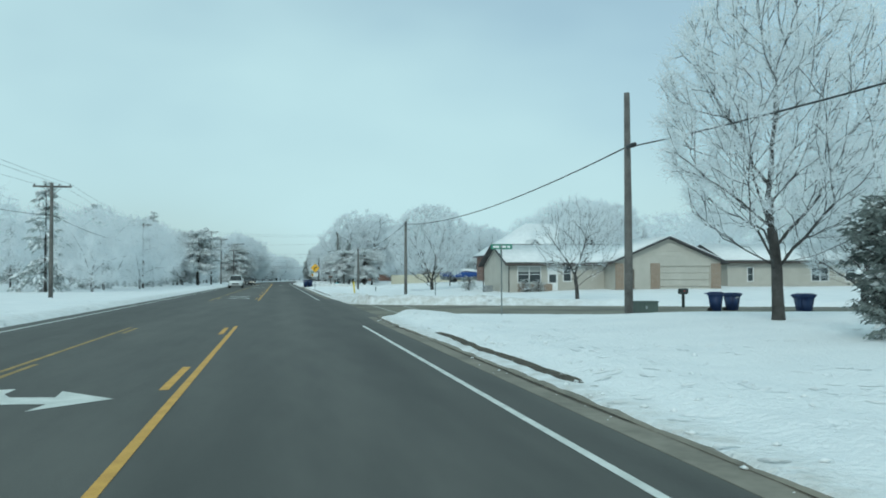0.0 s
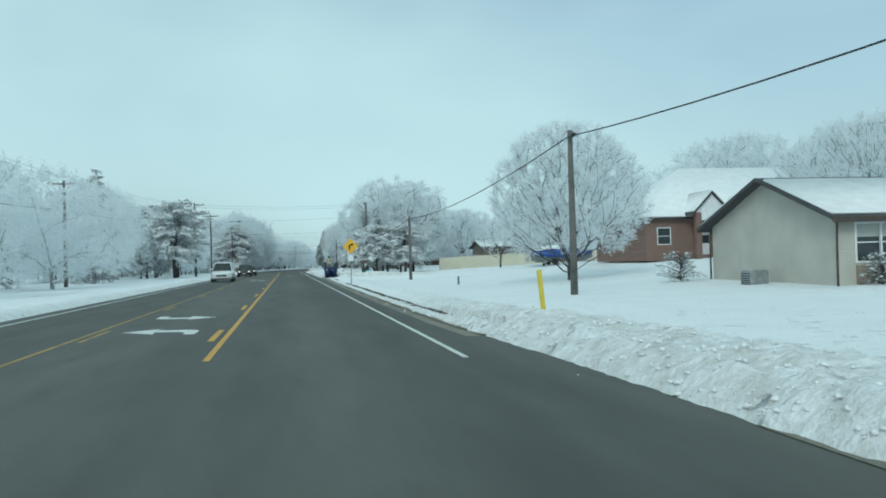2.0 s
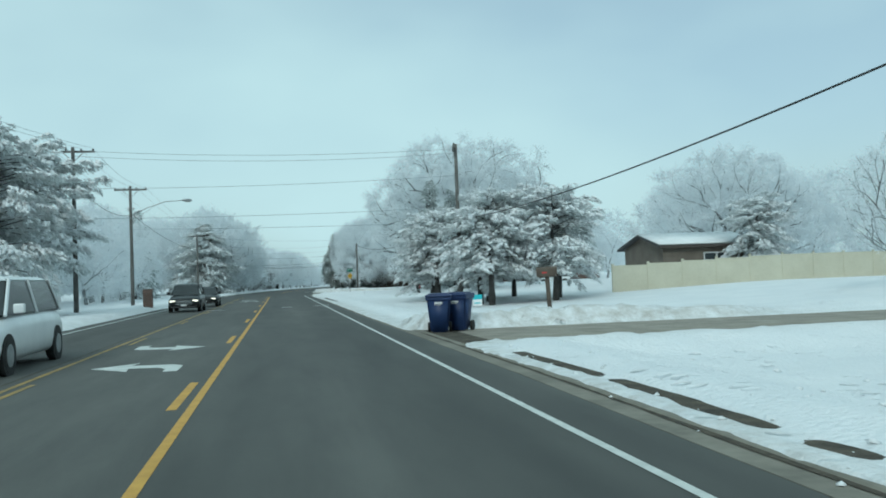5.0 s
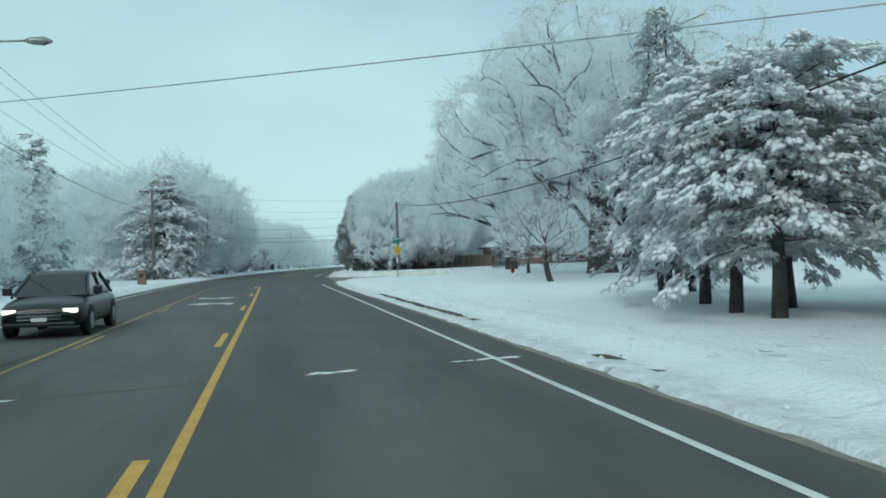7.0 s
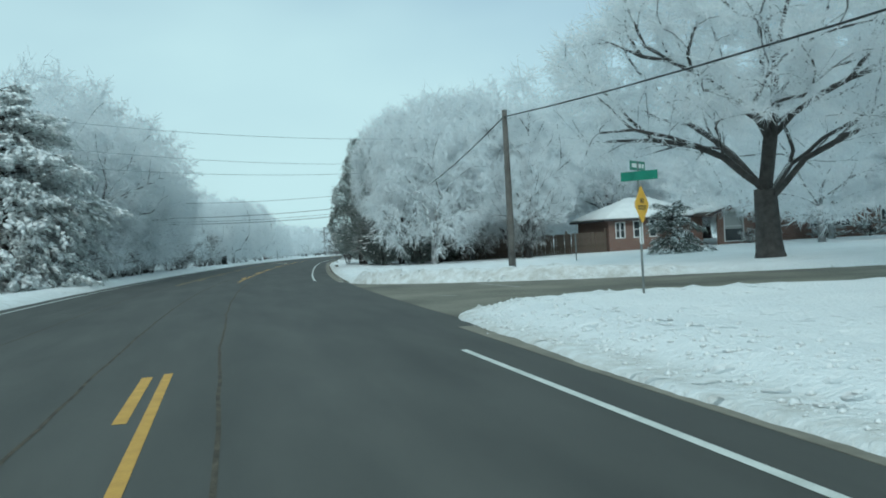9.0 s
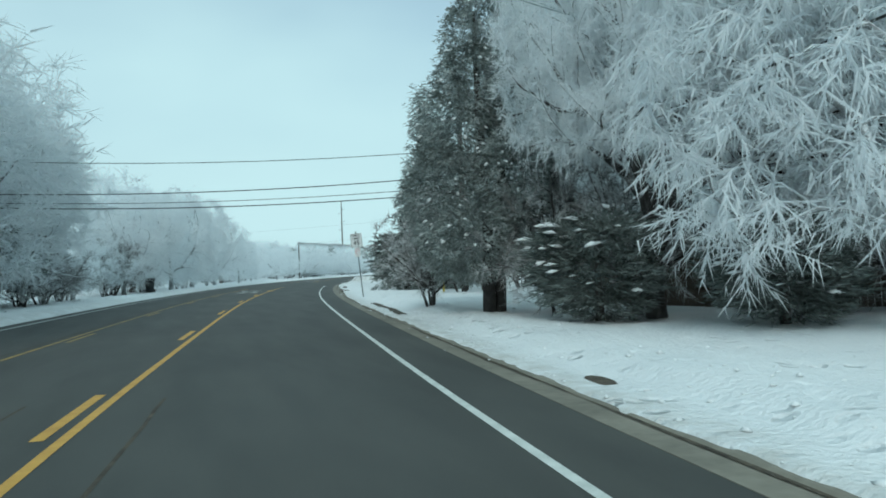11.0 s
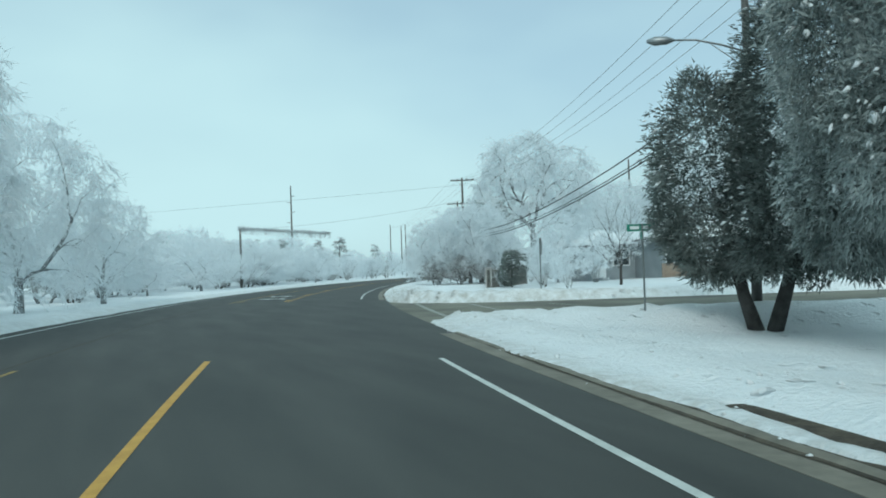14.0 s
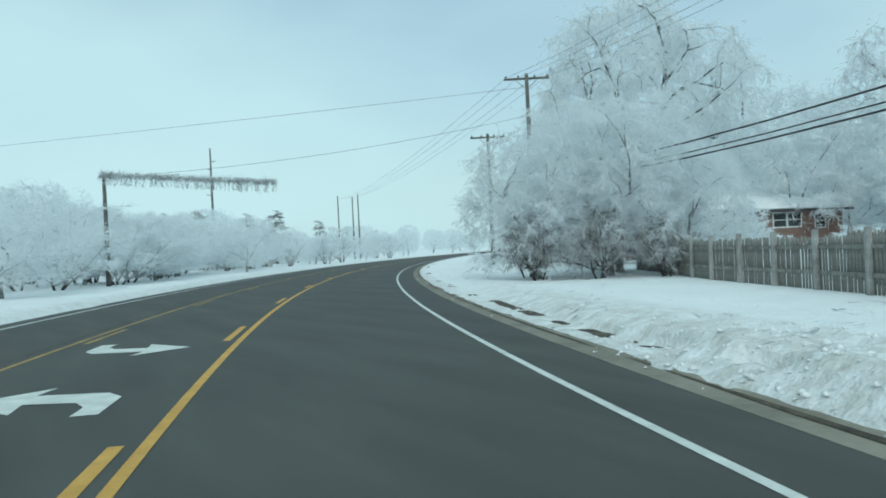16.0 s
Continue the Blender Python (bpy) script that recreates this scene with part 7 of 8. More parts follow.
def street_name(x, y, z, turn, label, h=2.75, extra=""):
    """Green street blades, whose lettering is left as bars."""
    s = thing("street_sign", pose(x, y, z, 0, 0, turn), label, "street sign", "street signs")
    sign_post(s, h)
    for k, (zz, rot) in enumerate(((h - 0.10, 0), (h - 0.32, 90))):
        bm = bmesh.new()
        box(bm, -0.42, 0.42, 0.034, 0.046, zz - 0.1, zz + 0.1, 0.0, pose(0, 0.0, 0, 0, 0, rot))
        p = part("blade", bm, SIGN_GREEN, s)
        bm = bmesh.new()
        for a, b in ((-0.33, -0.08), (-0.03, 0.18), (0.23, 0.34)):
            box(bm, a, b, 0.030, 0.033, zz - 0.045, zz + 0.045, 0.0, pose(0, 0.0, 0, 0, 0, rot))
        part("text_bar", bm, SIGN_WHITE, p)
    if extra:
        diamond(0.60, h - 0.95, -0.02, SIGN_YELLOW, s)
        letters("NO", 0.13, 0, h - 0.87, -0.024, SIGN_BLACK, s, 0.002)
        letters("OUTLET", 0.13, 0, h - 1.02, -0.024, SIGN_BLACK, s, 0.002)
        plate(0.2, 0.38, h - 1.62, 0.02, SIGN_WHITE, s, "lower_panel", 0.02)
    return s


def stop_sign(x, y, z, turn, h):
    s = thing("stop_sign", pose(x, y, z, 0, 0, turn), "bare grey back of an octagonal stop sign on a steel post", "stop sign", "stop signs")
    sign_post(s, h)
    pts = [(0.405 * math.cos(radians(22.5 + 45 * i)), 0.405 * math.sin(radians(22.5 + 45 * i))) for i in range(8)]
    bm = bmesh.new()
    prism(bm, pts, 0, 0.012)
    bmesh.ops.transform(bm, matrix=Matrix.Translation((0, 0.012, h - 0.36)) @ pose(0, 0, 0, 90, 0, 0), verts=bm.verts[:])
    part("octagon", bm, [STEEL], s)
    bm = bmesh.new()
    prism(bm, [(a * 0.97, b * 0.97) for a, b in pts], 0, 0.003)
    bmesh.ops.transform(bm, matrix=Matrix.Translation((0, -0.001, h - 0.36)) @ pose(0, 0, 0, 90, 0, 0), verts=bm.verts[:])
    part("red_face", bm, SIGN_RED, s, "red front sheet")


def marker_post(x, y, h, lean, material, label, w=0.05):
    bm = bmesh.new()
    box(bm, -w, w, -0.012 - w * 0.3, 0.012 + w * 0.3, -0.3, h, 0.006)
    ob = tagged(part("marker_post", bm, material), label, "marker post", "marker posts")
    ob.matrix_world = pose(x, y, ground_at(x, y), 0, lean, 20)


def yard_sign(x, y):
    """A small two-coloured board on a wire frame; its print is left as bars."""
    g = thing("yard_sign", pose(x, y, ground_at(x, y), 0, 0, -12), "small cyan and white yard sign stuck in snow", "yard sign")
    for sx in (-0.2, 0.2):
        bm = bmesh.new()
        tube(bm, [(sx, 0.01, -0.3), (sx, 0.01, 0.3)], 0.006, 5)
        part("wire_leg", bm, STEEL, g)
    bm = bmesh.new()
    box(bm, -0.26, 0.26, -0.006, 0.006, 0.12, 0.46)
    part("lower_board", bm, SIGN_WHITE, g)
    bm = bmesh.new()
    box(bm, -0.26, 0.26, -0.006, 0.006, 0.46, 0.72)
    part("upper_board", bm, SIGN_CYAN, g, "cyan upper half")
    bm = bmesh.new()
    box(bm, -0.18, 0.18, -0.010, -0.007, 0.24, 0.30)
    part("text_bar", bm, SIGN_CYAN, g)


speed_sign()
curve_sign()
yard_sign(10.4, 161.8)
street_name(8.55, 33.8, 0.05, -15, "green street name blades on a thin post in snow", 2.75)
street_name(8.34, 223.2, 0.1, 42, "green street blades over a yellow diamond warning sign", 2.95, "yes")
street_name(23.05, 338.95, 0.1, -30, "green street name blades on a thin post at a corner", 2.45)
stop_sign(8.8, 49.9, 0.2, 84, 2.62)
stop_sign(27.0, 353.0, 0.15, 72, 2.55)
marker_post(5.35, 63.7, 0.95, -6, POST_YELLOW, "leaning yellow plastic pipeline marker post")
marker_post(12.9, 288.6, 1.0, 0, POST_YELLOW, "yellow plastic marker post beside a pole", 0.045)
marker_post(11.1, 103.0, 0.55, 0, POST_GREY, "short grey utility marker post", 0.06)
marker_post(14.6, 288.2, 1.0, 2, FENCE_DARK, "short wooden stake below bare shrubs", 0.06)
marker_post(8.4, 206.0, 0.35, 0, TRIM_WHITE, "short white stake in the snow", 0.02)
marker_post(17.6, 249.6, 1.5, 0, POST_GREY, "thin grey stake beside a fence", 0.03)


# ---- street furniture ----
BIN_BLUE = mat("blue_bin_plastic", (0.010, 0.030, 0.10), (0.018, 0.045, 0.14), 3.0, 0.5)
BIN_BLACK = mat("black_bin_plastic", (0.012, 0.018, 0.018), (0.03, 0.038, 0.038), 3.0, 0.55)
TYRE = mat("black_rubber", (0.012, 0.012, 0.012), (0.03, 0.03, 0.03), 6.0, 0.8)
BOX_GREEN = mat("green_grey_cabinet", (0.06, 0.085, 0.075), (0.10, 0.13, 0.115), 2.0, 0.6)
HYDRANT_RED = mat("red_hydrant_paint", (0.28, 0.02, 0.03), (0.38, 0.04, 0.045), 6.0, 0.5)
MAIL_BROWN = mat("brown_mailbox_wood", (0.065, 0.052, 0.042), (0.12, 0.098, 0.08), 4.0, 0.8)
TARP_BLUE = mat("blue_tarpaulin", (0.015, 0.055, 0.22), (0.03, 0.09, 0.32), 1.5, 0.5, 0.05, 2.5)


def wheeled_bin(x, y, turn, material, label, tilt=0.0, lift=0.0, s=1.0):
    """A wheeled rubbish cart: tapered body, lid, handle bar and two wheels. Its front faces -y."""
    z = 0.012 + lift if abs(along(x, y)[1]) < 12 and lift == 0 and opening(*along(x, y)) > 0 else ground_at(x, y) + lift
    b = thing("wheeled_bin", pose(x, y, z, tilt, 0, turn) @ Matrix.Scale(s, 4), label, "rubbish bin", "wheeled bins")
    bm = bmesh.new()
    lo, hi = [(-0.23, -0.25), (0.23, -0.25), (0.23, 0.22), (-0.23, 0.22)], [(-0.33, -0.38), (0.33, -0.38), (0.33, 0.36), (-0.33, 0.36)]
    a = [bm.verts.new((x_, y_, 0.02)) for x_, y_ in lo]
    c = [bm.verts.new((x_, y_, 0.98)) for x_, y_ in hi]
    bm.faces.new(a[::-1])
    bm.faces.new(c)
    for i in range(4):
        bm.faces.new((a[i], a[(i + 1) % 4], c[(i + 1) % 4], c[i]))
    bmesh.ops.bevel(bm, geom=bm.edges[:], offset=0.045, segments=3, affect="EDGES")
    part("body", bm, material, b, smooth=True)
    bm = bmesh.new()
    box(bm, -0.355, 0.355, -0.40, 0.39, 0.90, 0.985, 0.02)
    part("rim", bm, material, b)
    bm = bmesh.new()
    box(bm, -0.36, 0.36, -0.44, 0.40, 0.985, 1.05, 0.03)
    box(bm, -0.28, 0.28, -0.34, 0.30, 1.04, 1.085, 0.02)
    part("lid", bm, material, b, smooth=False)
    bm = bmesh.new()
    tube(bm, [(-0.27, 0.38, 0.96), (-0.27, 0.50, 1.0), (0.27, 0.50, 1.0), (0.27, 0.38, 0.96)], 0.022, 6)
    part("handle", bm, material, b)
    for sx in (-1, 1):
        bm = bmesh.new()
        tube(bm, [(sx * 0.26, 0.27, 0.14), (sx * 0.33, 0.27, 0.14)], 0.14, 14)
        part("wheel", bm, TYRE, b)
    bm = bmesh.new()
    box(bm, -0.11, 0.11, -0.378, -0.372, 0.80, 0.85)
    box(bm, -0.11, 0.07, -0.376, -0.370, 0.765, 0.78)
    part("text_bar", bm, SIGN_WHITE, b, "pale bars of unreadable print")
    return b


wheeled_bin(4.15, 138.7, -12, BIN_BLUE, "dark blue wheeled rubbish cart at a driveway")
wheeled_bin(4.80, 139.15, -30, BIN_BLUE, "dark blue wheeled recycling cart at a driveway")
wheeled_bin(18.6, 35.8, 60, BIN_BLUE, "blue wheeled bin on a snowy driveway", 0, 0, 0.85)
wheeled_bin(19.8, 36.6, 20, BIN_BLUE, "blue wheeled bin on a snowy driveway", 0, 0, 0.8)
wheeled_bin(20.0, 31.4, 90, BIN_BLUE, "blue wheeled bin beside a bare maple", 0, 0, 0.85)
wheeled_bin(-7.95, 200.9, 200, BIN_BLACK, "black wheeled bin on the snowy verge", 0, 0, 1.0)
wheeled_bin(-0.6, 320.6, 190, BIN_BLACK, "black wheeled bin below a frosted tree")


def mailbox(x, y, turn, h, box_mat, post_mat, label, size=1.0, lean=0.0):
    m = thing("mailbox", pose(x, y, ground_at(x, y), 0, lean, turn), label, "mailbox", "mailboxes")
    bm = bmesh.new()
    w = 0.055 * size
    box(bm, -w, w, -w, w, -0.4, h - 0.1, 0.01)
    part("post", bm, post_mat, m)
    bm = bmesh.new()
    box(bm, -0.2 * size, 0.2 * size, -0.09 * size, 0.09 * size, h - 0.13, h - 0.1, 0.006)
    part("bracket", bm, post_mat, m)
    bm = bmesh.new()
    k = 0.12 * size
    arch = [(-k, h - 0.1), (k, h - 0.1), (k, h - 0.1 + 1.3 * k)] + [(k * math.cos(a), h - 0.1 + 1.3 * k + 0.8 * k * math.sin(a)) for a in (0.5, 1.05, 1.57, 2.09, 2.64)] + [(-k, h - 0.1 + 1.3 * k)]
    lo = [bm.verts.new((-0.26 * size, a, b)) for a, b in arch]
    hi = [bm.verts.new((0.26 * size, a, b)) for a, b in arch]
    n = len(arch)
    bm.faces.new(lo[::-1])
    bm.faces.new(hi)
    for i in range(n):
        bm.faces.new((lo[i], lo[(i + 1) % n], hi[(i + 1) % n], hi[i]))
    bmesh.ops.recalc_face_normals(bm, faces=bm.faces[:])
    part("box", bm, box_mat, m)
    bm = bmesh.new()
    box(bm, -0.12 * size, 0.0, -k - 0.006, -k - 0.001, h + 0.0, h + 0.05)
    part("text_bar", bm, SIGN_RED, m, "red bar of unreadable print")
    return m


mailbox(8.2, 141.5, -16, 1.22, MAIL_BROWN, MAIL_BROWN, "brown mailbox on a leaning wooden post beside a driveway", 1.25, -3)
mailbox(19.4, 40.6, 30, 0.85, BIN_BLACK, BIN_BLACK, "black mailbox on a post beside a side street")


def brick_mailbox(x, y, material, label, h=1.25, turn=90):
    m = thing("mailbox", pose(x, y, ground_at(x, y), 0, 0, turn), label, "mailbox", "mailboxes")
    bm = bmesh.new()
    arch = [(-0.27, -0.3), (0.27, -0.3), (0.27, h - 0.25)] + [(0.27 * math.cos(a), h - 0.25 + 0.25 * math.sin(a)) for a in (0.4, 0.9, 1.57, 2.24, 2.74)] + [(-0.27, h - 0.25)]
    lo = [bm.verts.new((a, -0.3, b)) for a, b in arch]
    hi = [bm.verts.new((a, 0.3, b)) for a, b in arch]
    n = len(arch)
    bm.faces.new(lo[::-1])
    bm.faces.new(hi)
    for i in range(n):
        bm.faces.new((lo[i], lo[(i + 1) % n], hi[(i + 1) % n], hi[i]))
    bmesh.ops.recalc_face_normals(bm, faces=bm.faces[:])
    part("pillar", bm, material, m)
    bm = bmesh.new()
    box(bm, -0.12, 0.12, -0.32, -0.29, h - 0.55, h - 0.28, 0.01)
    part("letter_door", bm, DARK_METAL, m)
    bm = bmesh.new()
    box(bm, -0.2, 0.2, -0.24, 0.24, h - 0.03, h + 0.07, 0.04)
    part("snow_cap", bm, SNOW_LUMP, m, "cap of snow", smooth=True)


brick_mailbox(-9.0, 178.0, BRICK_RED, "arched red brick mailbox pillar on the verge")
brick_mailbox(-9.6, 225.5, BRICK_RED, "arched brick mailbox pillar on the verge", 1.15, 0)


def hydrant(x, y):
    h = thing("fire_hydrant", pose(x, y, ground_at(x, y), 0, 0, 30), "red cast-iron fire hydrant standing in snow", "fire hydrant")
    bm = bmesh.new()
    tube(bm, [(0, 0, -0.2), (0, 0, 0.08), (0, 0, 0.1), (0, 0, 0.5), (0, 0, 0.52), (0, 0, 0.56)], [0.13, 0.13, 0.1, 0.1, 0.14, 0.14], 14)
    part("barrel", bm, HYDRANT_RED, h, smooth=True)
    bm = bmesh.new()
    tube(bm, [(0, 0, 0.56), (0, 0, 0.66), (0, 0, 0.70), (0, 0, 0.76)], [0.12, 0.09, 0.04, 0.03], 12)
    part("bonnet", bm, HYDRANT_RED, h, smooth=True)
    for a in (0, 90, 180):
        bm = bmesh.new()
        d = Vector((math.cos(radians(a)), math.sin(radians(a)), 0))
        tube(bm, [d * 0.08 + Vector((0, 0, 0.42)), d * 0.17 + Vector((0, 0, 0.42))], 0.055, 8)
        part("outlet_cap", bm, HYDRANT_RED, h)


hydrant(16.9, 223.3)


def utility_cabinet(x, y):
    c = thing("utility_cabinet", pose(x, y, ground_at(x, y), 0, 0, 8), "low green-grey utility cabinet beside a pole", "utility cabinet")
    bm = bmesh.new()
    box(bm, -0.5, 0.5, -0.3, 0.3, -0.2, 0.42, 0.02)
    part("housing", bm, BOX_GREEN, c)
    bm = bmesh.new()
    box(bm, -0.52, 0.52, -0.32, 0.32, 0.42, 0.48, 0.015)
    part("lid", bm, BOX_GREEN, c)
    bm = bmesh.new()
    box(bm, -0.04, 0.04, -0.33, -0.315, 0.2, 0.3)
    part("latch", bm, STEEL, c)


utility_cabinet(13.0, 30.6)


def boat_on_trailer(x, y, turn):
    b = thing("covered_boat", pose(x, y, ground_at(x, y) - 0.02, 0, 0, turn), "boat under a blue tarpaulin on a trailer, snow on top", "boat")
    secs = [(-3.0, 0.85, 0.75, 1.35), (-1.5, 1.0, 0.62, 1.55), (0.5, 1.0, 0.6, 1.62), (2.0, 0.75, 0.68, 1.5), (3.1, 0.12, 0.95, 1.3)]

    def skin(zf, wf, lo_, hi_):
        bm = bmesh.new()
        rings = []
        for sx, w, z0, z1 in secs:
            pts = [(-w * wf, lo_(z0, z1)), (-w * wf * 0.7, lo_(z0, z1) - 0.2 * zf), (w * wf * 0.7, lo_(z0, z1) - 0.2 * zf), (w * wf, lo_(z0, z1)), (w * wf * 0.9, (lo_(z0, z1) + hi_(z0, z1)) / 2), (0, hi_(z0, z1)), (-w * wf * 0.9, (lo_(z0, z1) + hi_(z0, z1)) / 2)]
            rings.append([bm.verts.new((sx, a, c)) for a, c in pts])
        for p, q in zip(rings, rings[1:]):
            for i in range(7):
                bm.faces.new((p[i], p[(i + 1) % 7], q[(i + 1) % 7], q[i]))
        bm.faces.new(rings[0][::-1])
        bm.faces.new(rings[-1])
        bmesh.ops.recalc_face_normals(bm, faces=bm.faces[:])
        return bm

    part("hull", skin(1.6, 0.96, lambda a, c: a, lambda a, c: a + 0.35), POST_GREY, b)
    part("tarpaulin", skin(0.0, 1.03, lambda a, c: a + 0.12, lambda a, c: c + 0.25), TARP_BLUE, b, smooth=True)
    part("snow_cap", skin(0.0, 0.72, lambda a, c: c - 0.02, lambda a, c: c + 0.36), SNOW_LUMP, b, smooth=True)
    bm = bmesh.new()
    box(bm, -2.9, 3.4, -0.05, 0.05, 0.28, 0.38)
    box(bm, -1.2, -1.1, -0.95, 0.95, 0.26, 0.34)
    part("trailer_frame", bm, STEEL, b)
    for sy in (-0.95, 0.95):
        bm = bmesh.new()
        tube(bm, [(-1.15, sy - 0.09, 0.29), (-1.15, sy + 0.09, 0.29)], 0.3, 16)
        part("wheel", bm, TYRE, b)


boat_on_trailer(26.6, 129.2, 4)


# ---- vehicles ----
CAR_WHITE = mat("white_car_paint", (0.66, 0.69, 0.70), (0.74, 0.77, 0.78), 2.0, 0.25)
CAR_DARK = mat("dark_grey_car_paint", (0.008, 0.010, 0.011), (0.016, 0.019, 0.02), 2.0, 0.3)
CAR_GLASS = mat("tinted_car_glass", (0.012, 0.016, 0.018), (0.025, 0.03, 0.032), 2.0, 0.05)
CHROME = mat("chrome", (0.5, 0.52, 0.53), (0.62, 0.64, 0.65), 4.0, 0.15, metal=1.0)
HEADLIGHT = glow("lit_headlight", (1.0, 0.93, 0.78), 1.1)
LENS = mat("headlight_lens", (0.45, 0.47, 0.48), (0.6, 0.62, 0.63), 3.0, 0.1)


def car(name, x, y, turn, length, width, height, paint, label, lit=True, suv=True):
    """A car facing -y: body, cabin glass, roof, wheels, lamps, grille and bumper."""
    c = thing(name, pose(x, y, 0.0, 0, 0, turn), label, "car", "oncoming cars")
    L, W, H = length, width / 2, height
    belt = H * (0.60 if suv else 0.62)
    # body: cross sections from nose to tail, each a rounded outline
    bm = bmesh.new()
    rings = []
    for f, wk, top, low in ((0.0, 0.70, 0.66, 0.40), (0.012, 0.84, 0.74, 0.30), (0.05, 0.95, 0.82, 0.25), (0.14, 1.0, 0.90, 0.24), (0.24, 1.0, 0.97, 0.24), (0.5, 1.0, 1.0, 0.24), (0.78, 1.0, 1.02, 0.24), (0.93, 0.98, 1.0 if suv else 0.96, 0.26), (0.985, 0.93, 0.94 if suv else 0.90, 0.32), (1.0, 0.84, 0.80, 0.42)):
        y, w, zt = -L / 2 + L * f, W * wk, belt * top
        half = [(0.0, low), (w * 0.86, low), (w * 0.97, low + 0.10), (w, low + 0.32 * (zt - low)), (w * 0.985, low + 0.68 * (zt - low)), (w * 0.93, low + 0.90 * (zt - low)), (w * 0.80, zt - 0.01), (w * 0.4, zt + 0.02), (0.0, zt + 0.03)]
        out = half + [(-a, b) for a, b in half[-2:0:-1]]
        rings.append([bm.verts.new((a, y, b)) for a, b in out])
    n = len(rings[0])
    for p, q in zip(rings, rings[1:]):
        for i in range(n):
            bm.faces.new((p[i], p[(i + 1) % n], q[(i + 1) % n], q[i]))
    bm.faces.new(rings[0])
    bm.faces.new(rings[-1][::-1])
    bmesh.ops.recalc_face_normals(bm, faces=bm.faces[:])
    part("body", bm, paint, c, smooth=True)
    for sx in (-1, 1):
        for yy in (-L / 2 + 0.9, L / 2 - 0.85):
            bm = bmesh.new()
            x0 = sx * (W + 0.004)
            rr = (0.36 if suv else 0.32) + 0.05
            tube(bm, [(x0 - sx * 0.06, yy, rr - 0.05), (x0, yy, rr - 0.05)], rr, 20)
            part("wheel_arch", bm, TYRE, c, "black wheel arch")
    # cabin: glass below, painted roof above
    f0, f1 = -L / 2 + 1.0, -L / 2 + 1.95
    b0, b1 = (L / 2 - 0.12, L / 2 - 0.45) if suv else (L / 2 - 0.55, L / 2 - 1.25)

    def frustum(z0, z1, a0, a1, e0, e1, w0, w1):
        bm = bmesh.new()
        lo = [bm.verts.new(p) for p in ((-w0, a0, z0), (w0, a0, z0), (w0, e0, z0), (-w0, e0, z0))]
        hi = [bm.verts.new(p) for p in ((-w1, a1, z1), (w1, a1, z1), (w1, e1, z1), (-w1, e1, z1))]
        bm.faces.new(lo[::-1])
        bm.faces.new(hi)
        for i in range(4):
            bm.faces.new((lo[i], lo[(i + 1) % 4], hi[(i + 1) % 4], hi[i]))
        bmesh.ops.bevel(bm, geom=bm.edges[:], offset=0.045, segments=3, affect="EDGES")
        return bm

    part("cabin_glass", frustum(belt - 0.03, H - 0.06, f0, f1, b0, b1, W * 0.90, W * 0.70), CAR_GLASS, c, "dark tinted windows")
    part("roof", frustum(H - 0.10, H, f1 - 0.08, f1 + 0.25, b1 + 0.06, b1 - 0.2, W * 0.73, W * 0.60), paint, c)
    for sx in (-1, 1):
        for yy in (f0, (f0 + b0) / 2 + 0.1, b0 - 0.05):
            bm = bmesh.new()
            top = f1 if yy == f0 else (b1 if yy > 0.3 * L else yy)
            tube(bm, [(sx * W * 0.905, yy, belt - 0.02), (sx * W * 0.715, top, H - 0.06)], 0.035, 5)
            part("pillar", bm, paint, c)
        bm = bmesh.new()
        box(bm, sx * W * 1.0 - 0.02, sx * W * 1.0 + sx * 0.18, f0 + 0.22, f0 + 0.36, belt + 0.02, belt + 0.2, 0.03) if sx > 0 else box(bm, -W - 0.18, -W + 0.02, f0 + 0.22, f0 + 0.36, belt + 0.02, belt + 0.2, 0.03)
        part("mirror", bm, paint, c)
        bm = bmesh.new()
        x0, x1 = sorted((sx * W * 0.52, sx * W * 0.86))
        box(bm, x0, x1, -L / 2 + 0.0, -L / 2 + 0.2, belt * 0.60, belt * 0.71, 0.03)
        part("headlight", bm, HEADLIGHT if lit else LENS, c, "lit headlight" if lit else "clear headlight")
        for yy in (-L / 2 + 0.9, L / 2 - 0.85):
            bm = bmesh.new()
            r = 0.36 if suv else 0.32
            x0, x1 = sorted((sx * (W - 0.2), sx * (W + 0.015)))
            tube(bm, [(x0, yy, r), (x1, yy, r)], r, 20)
            bmesh.ops.bevel(bm, geom=[e for e in bm.edges if abs(e.verts[0].co.x - e.verts[1].co.x) < 1e-5], offset=0.03, segments=2, affect="EDGES")
            w = part("wheel", bm, TYRE, c)
            bm = bmesh.new()
            o = sx * (W + 0.016)
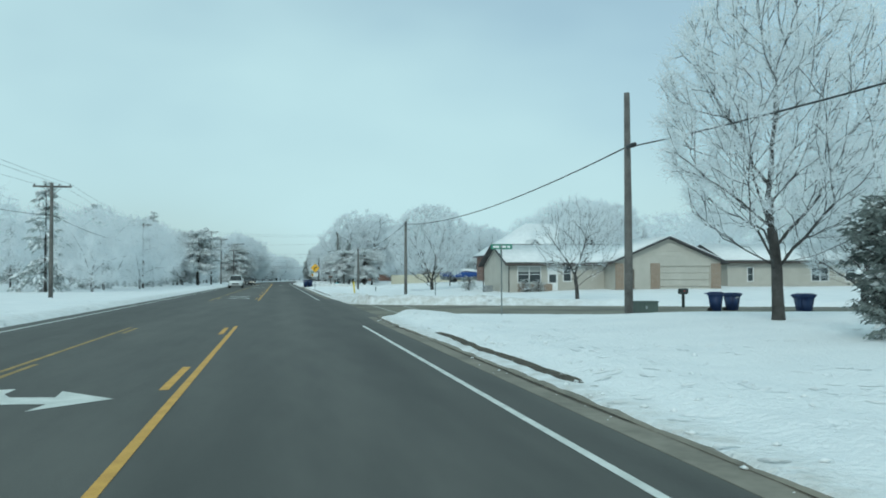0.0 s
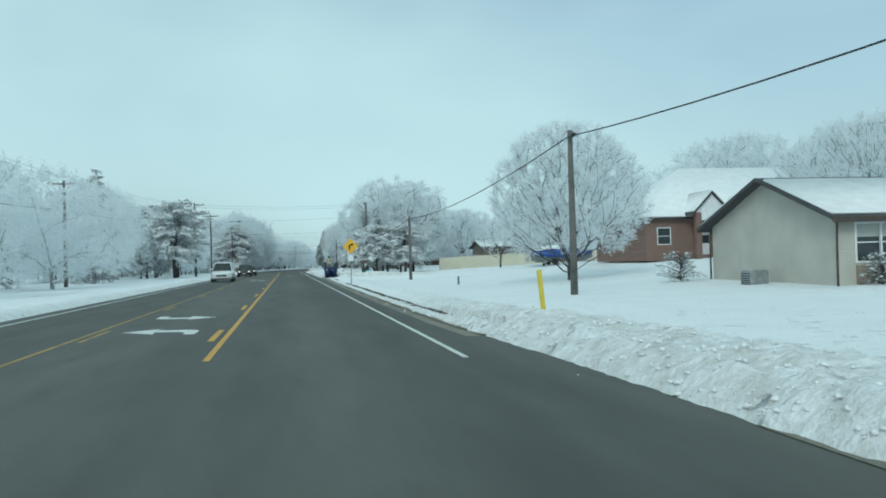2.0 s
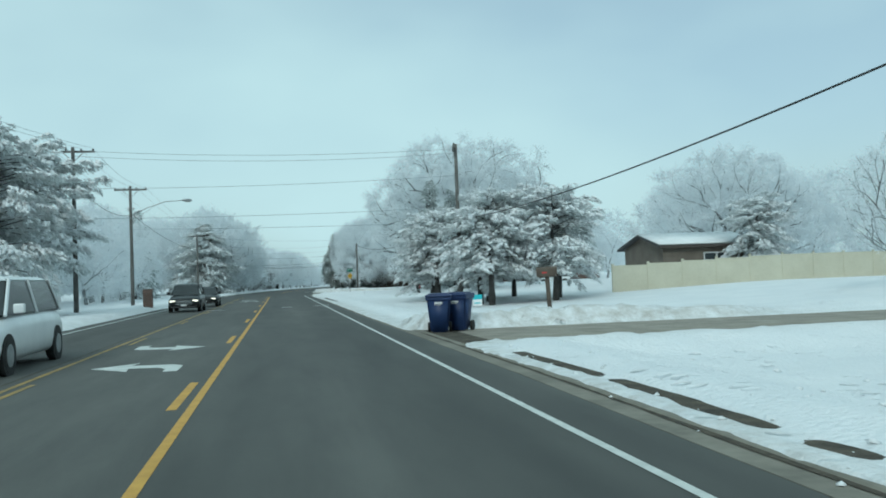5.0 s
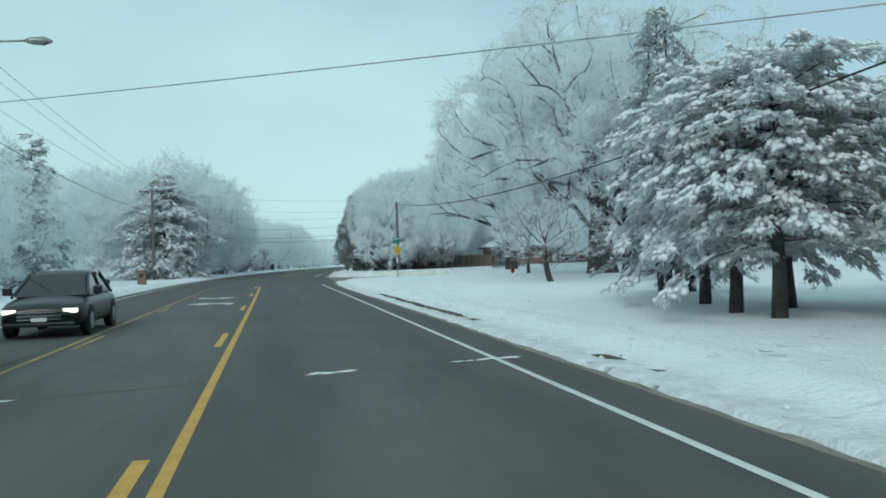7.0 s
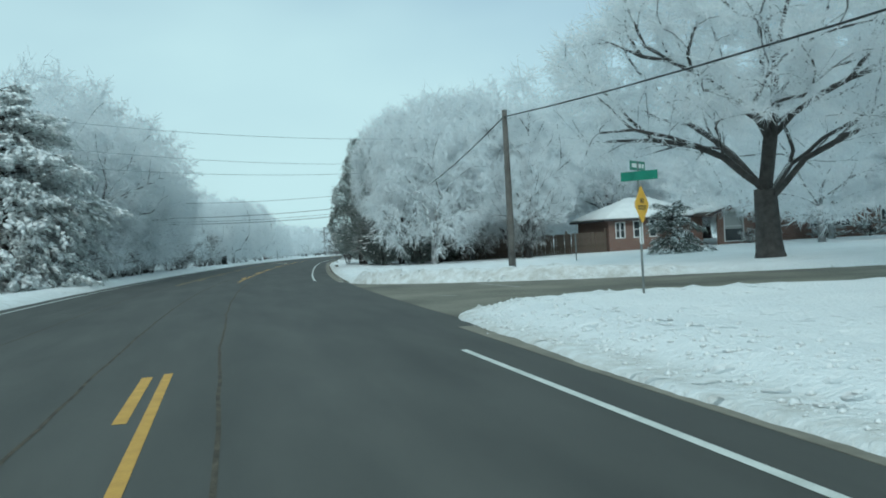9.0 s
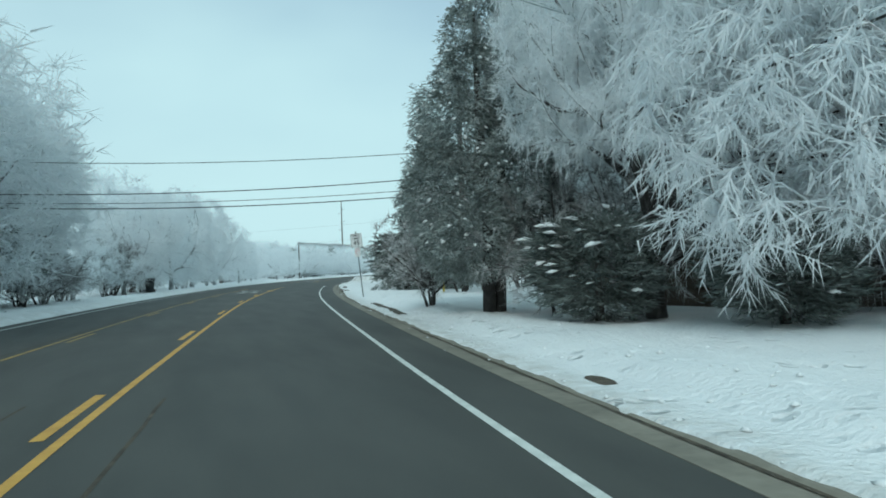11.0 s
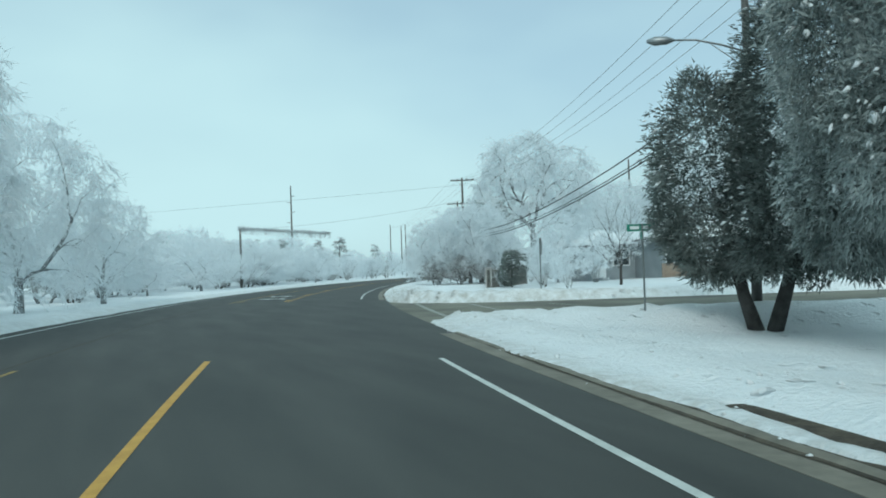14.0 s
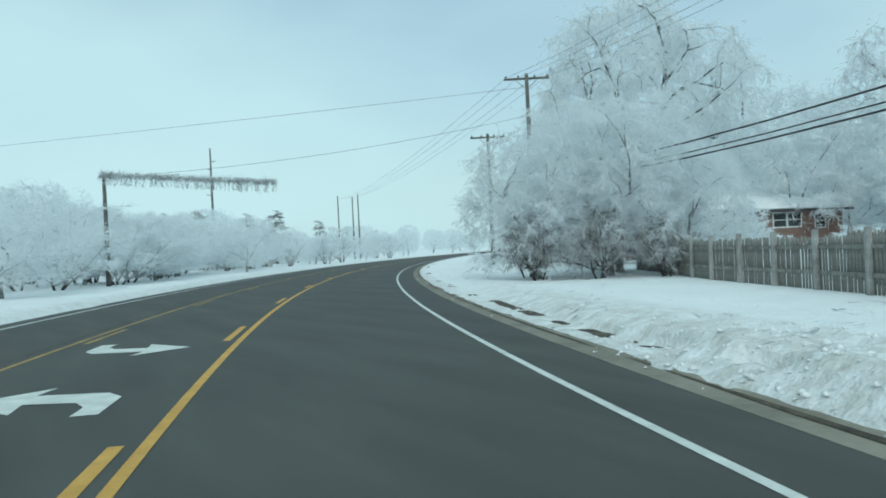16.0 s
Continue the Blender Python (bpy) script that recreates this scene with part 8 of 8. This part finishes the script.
            tube(bm, [(o - sx * 0.04, yy, r), (o + sx * 0.006, yy, r)], [r * 0.66, r * 0.6], 14)
            part("rim", bm, STEEL, w)
    bm = bmesh.new()
    box(bm, -W * 0.48, W * 0.48, -L / 2 - 0.03, -L / 2 + 0.06, belt * 0.46, belt * 0.64, 0.02)
    g = part("grille", bm, DARK_METAL, c)
    bm = bmesh.new()
    for zz in (belt * 0.465, belt * 0.55, belt * 0.635):
        box(bm, -W * 0.5, W * 0.5, -L / 2 - 0.045, -L / 2 - 0.028, zz - 0.012, zz + 0.012)
    part("grille_bar", bm, CHROME, g)
    bm = bmesh.new()
    box(bm, -W * 0.8, W * 0.8, -L / 2 - 0.035, -L / 2 + 0.06, 0.28, 0.36, 0.03)
    part("lower_bumper", bm, DARK_METAL, c)
    bm = bmesh.new()
    box(bm, -0.16, 0.16, -L / 2 - 0.05, -L / 2 - 0.036, 0.38, 0.46)
    part("plate_bar", bm, SIGN_WHITE, c, "blank pale plate")
    return c


car("pickup_truck", -6.1, 134.0, 0, 5.4, 2.0, 1.86, CAR_WHITE, "white pickup truck coming along the far lane", False)
car("suv", -5.75, 171.5, 0, 4.7, 1.86, 1.70, CAR_DARK, "dark grey sport utility vehicle with lit headlights")
car("sedan", -5.45, 182.4, 0, 4.55, 1.79, 1.46, CAR_DARK, "dark sedan with lit headlights on the far lane", True, False)
van = car("parked_van", 38.0, 236.0, -95, 4.8, 1.9, 1.8, CAR_WHITE, "white van parked beside the brick house", False)

# foundation shrubs
for x, y, h, w in ((20.9, 73.9, 0.9, 1.5), (22.0, 73.8, 0.8, 1.3), (18.2, 84.6, 1.1, 1.9), (33.6, 106.4, 1.0, 1.8), (35.4, 105.2, 1.3, 2.4), (37.6, 104.6, 1.2, 2.4), (33.8, 258.6, 0.8, 1.5), (40.5, 259.4, 1.1, 2.6), (44.0, 259.4, 1.0, 3.0), (48.0, 259.6, 1.0, 3.0), (48.6, 368.6, 1.2, 2.2), (55.0, 368.6, 0.9, 1.8)):
    plant("hedge", x, y, h, w)
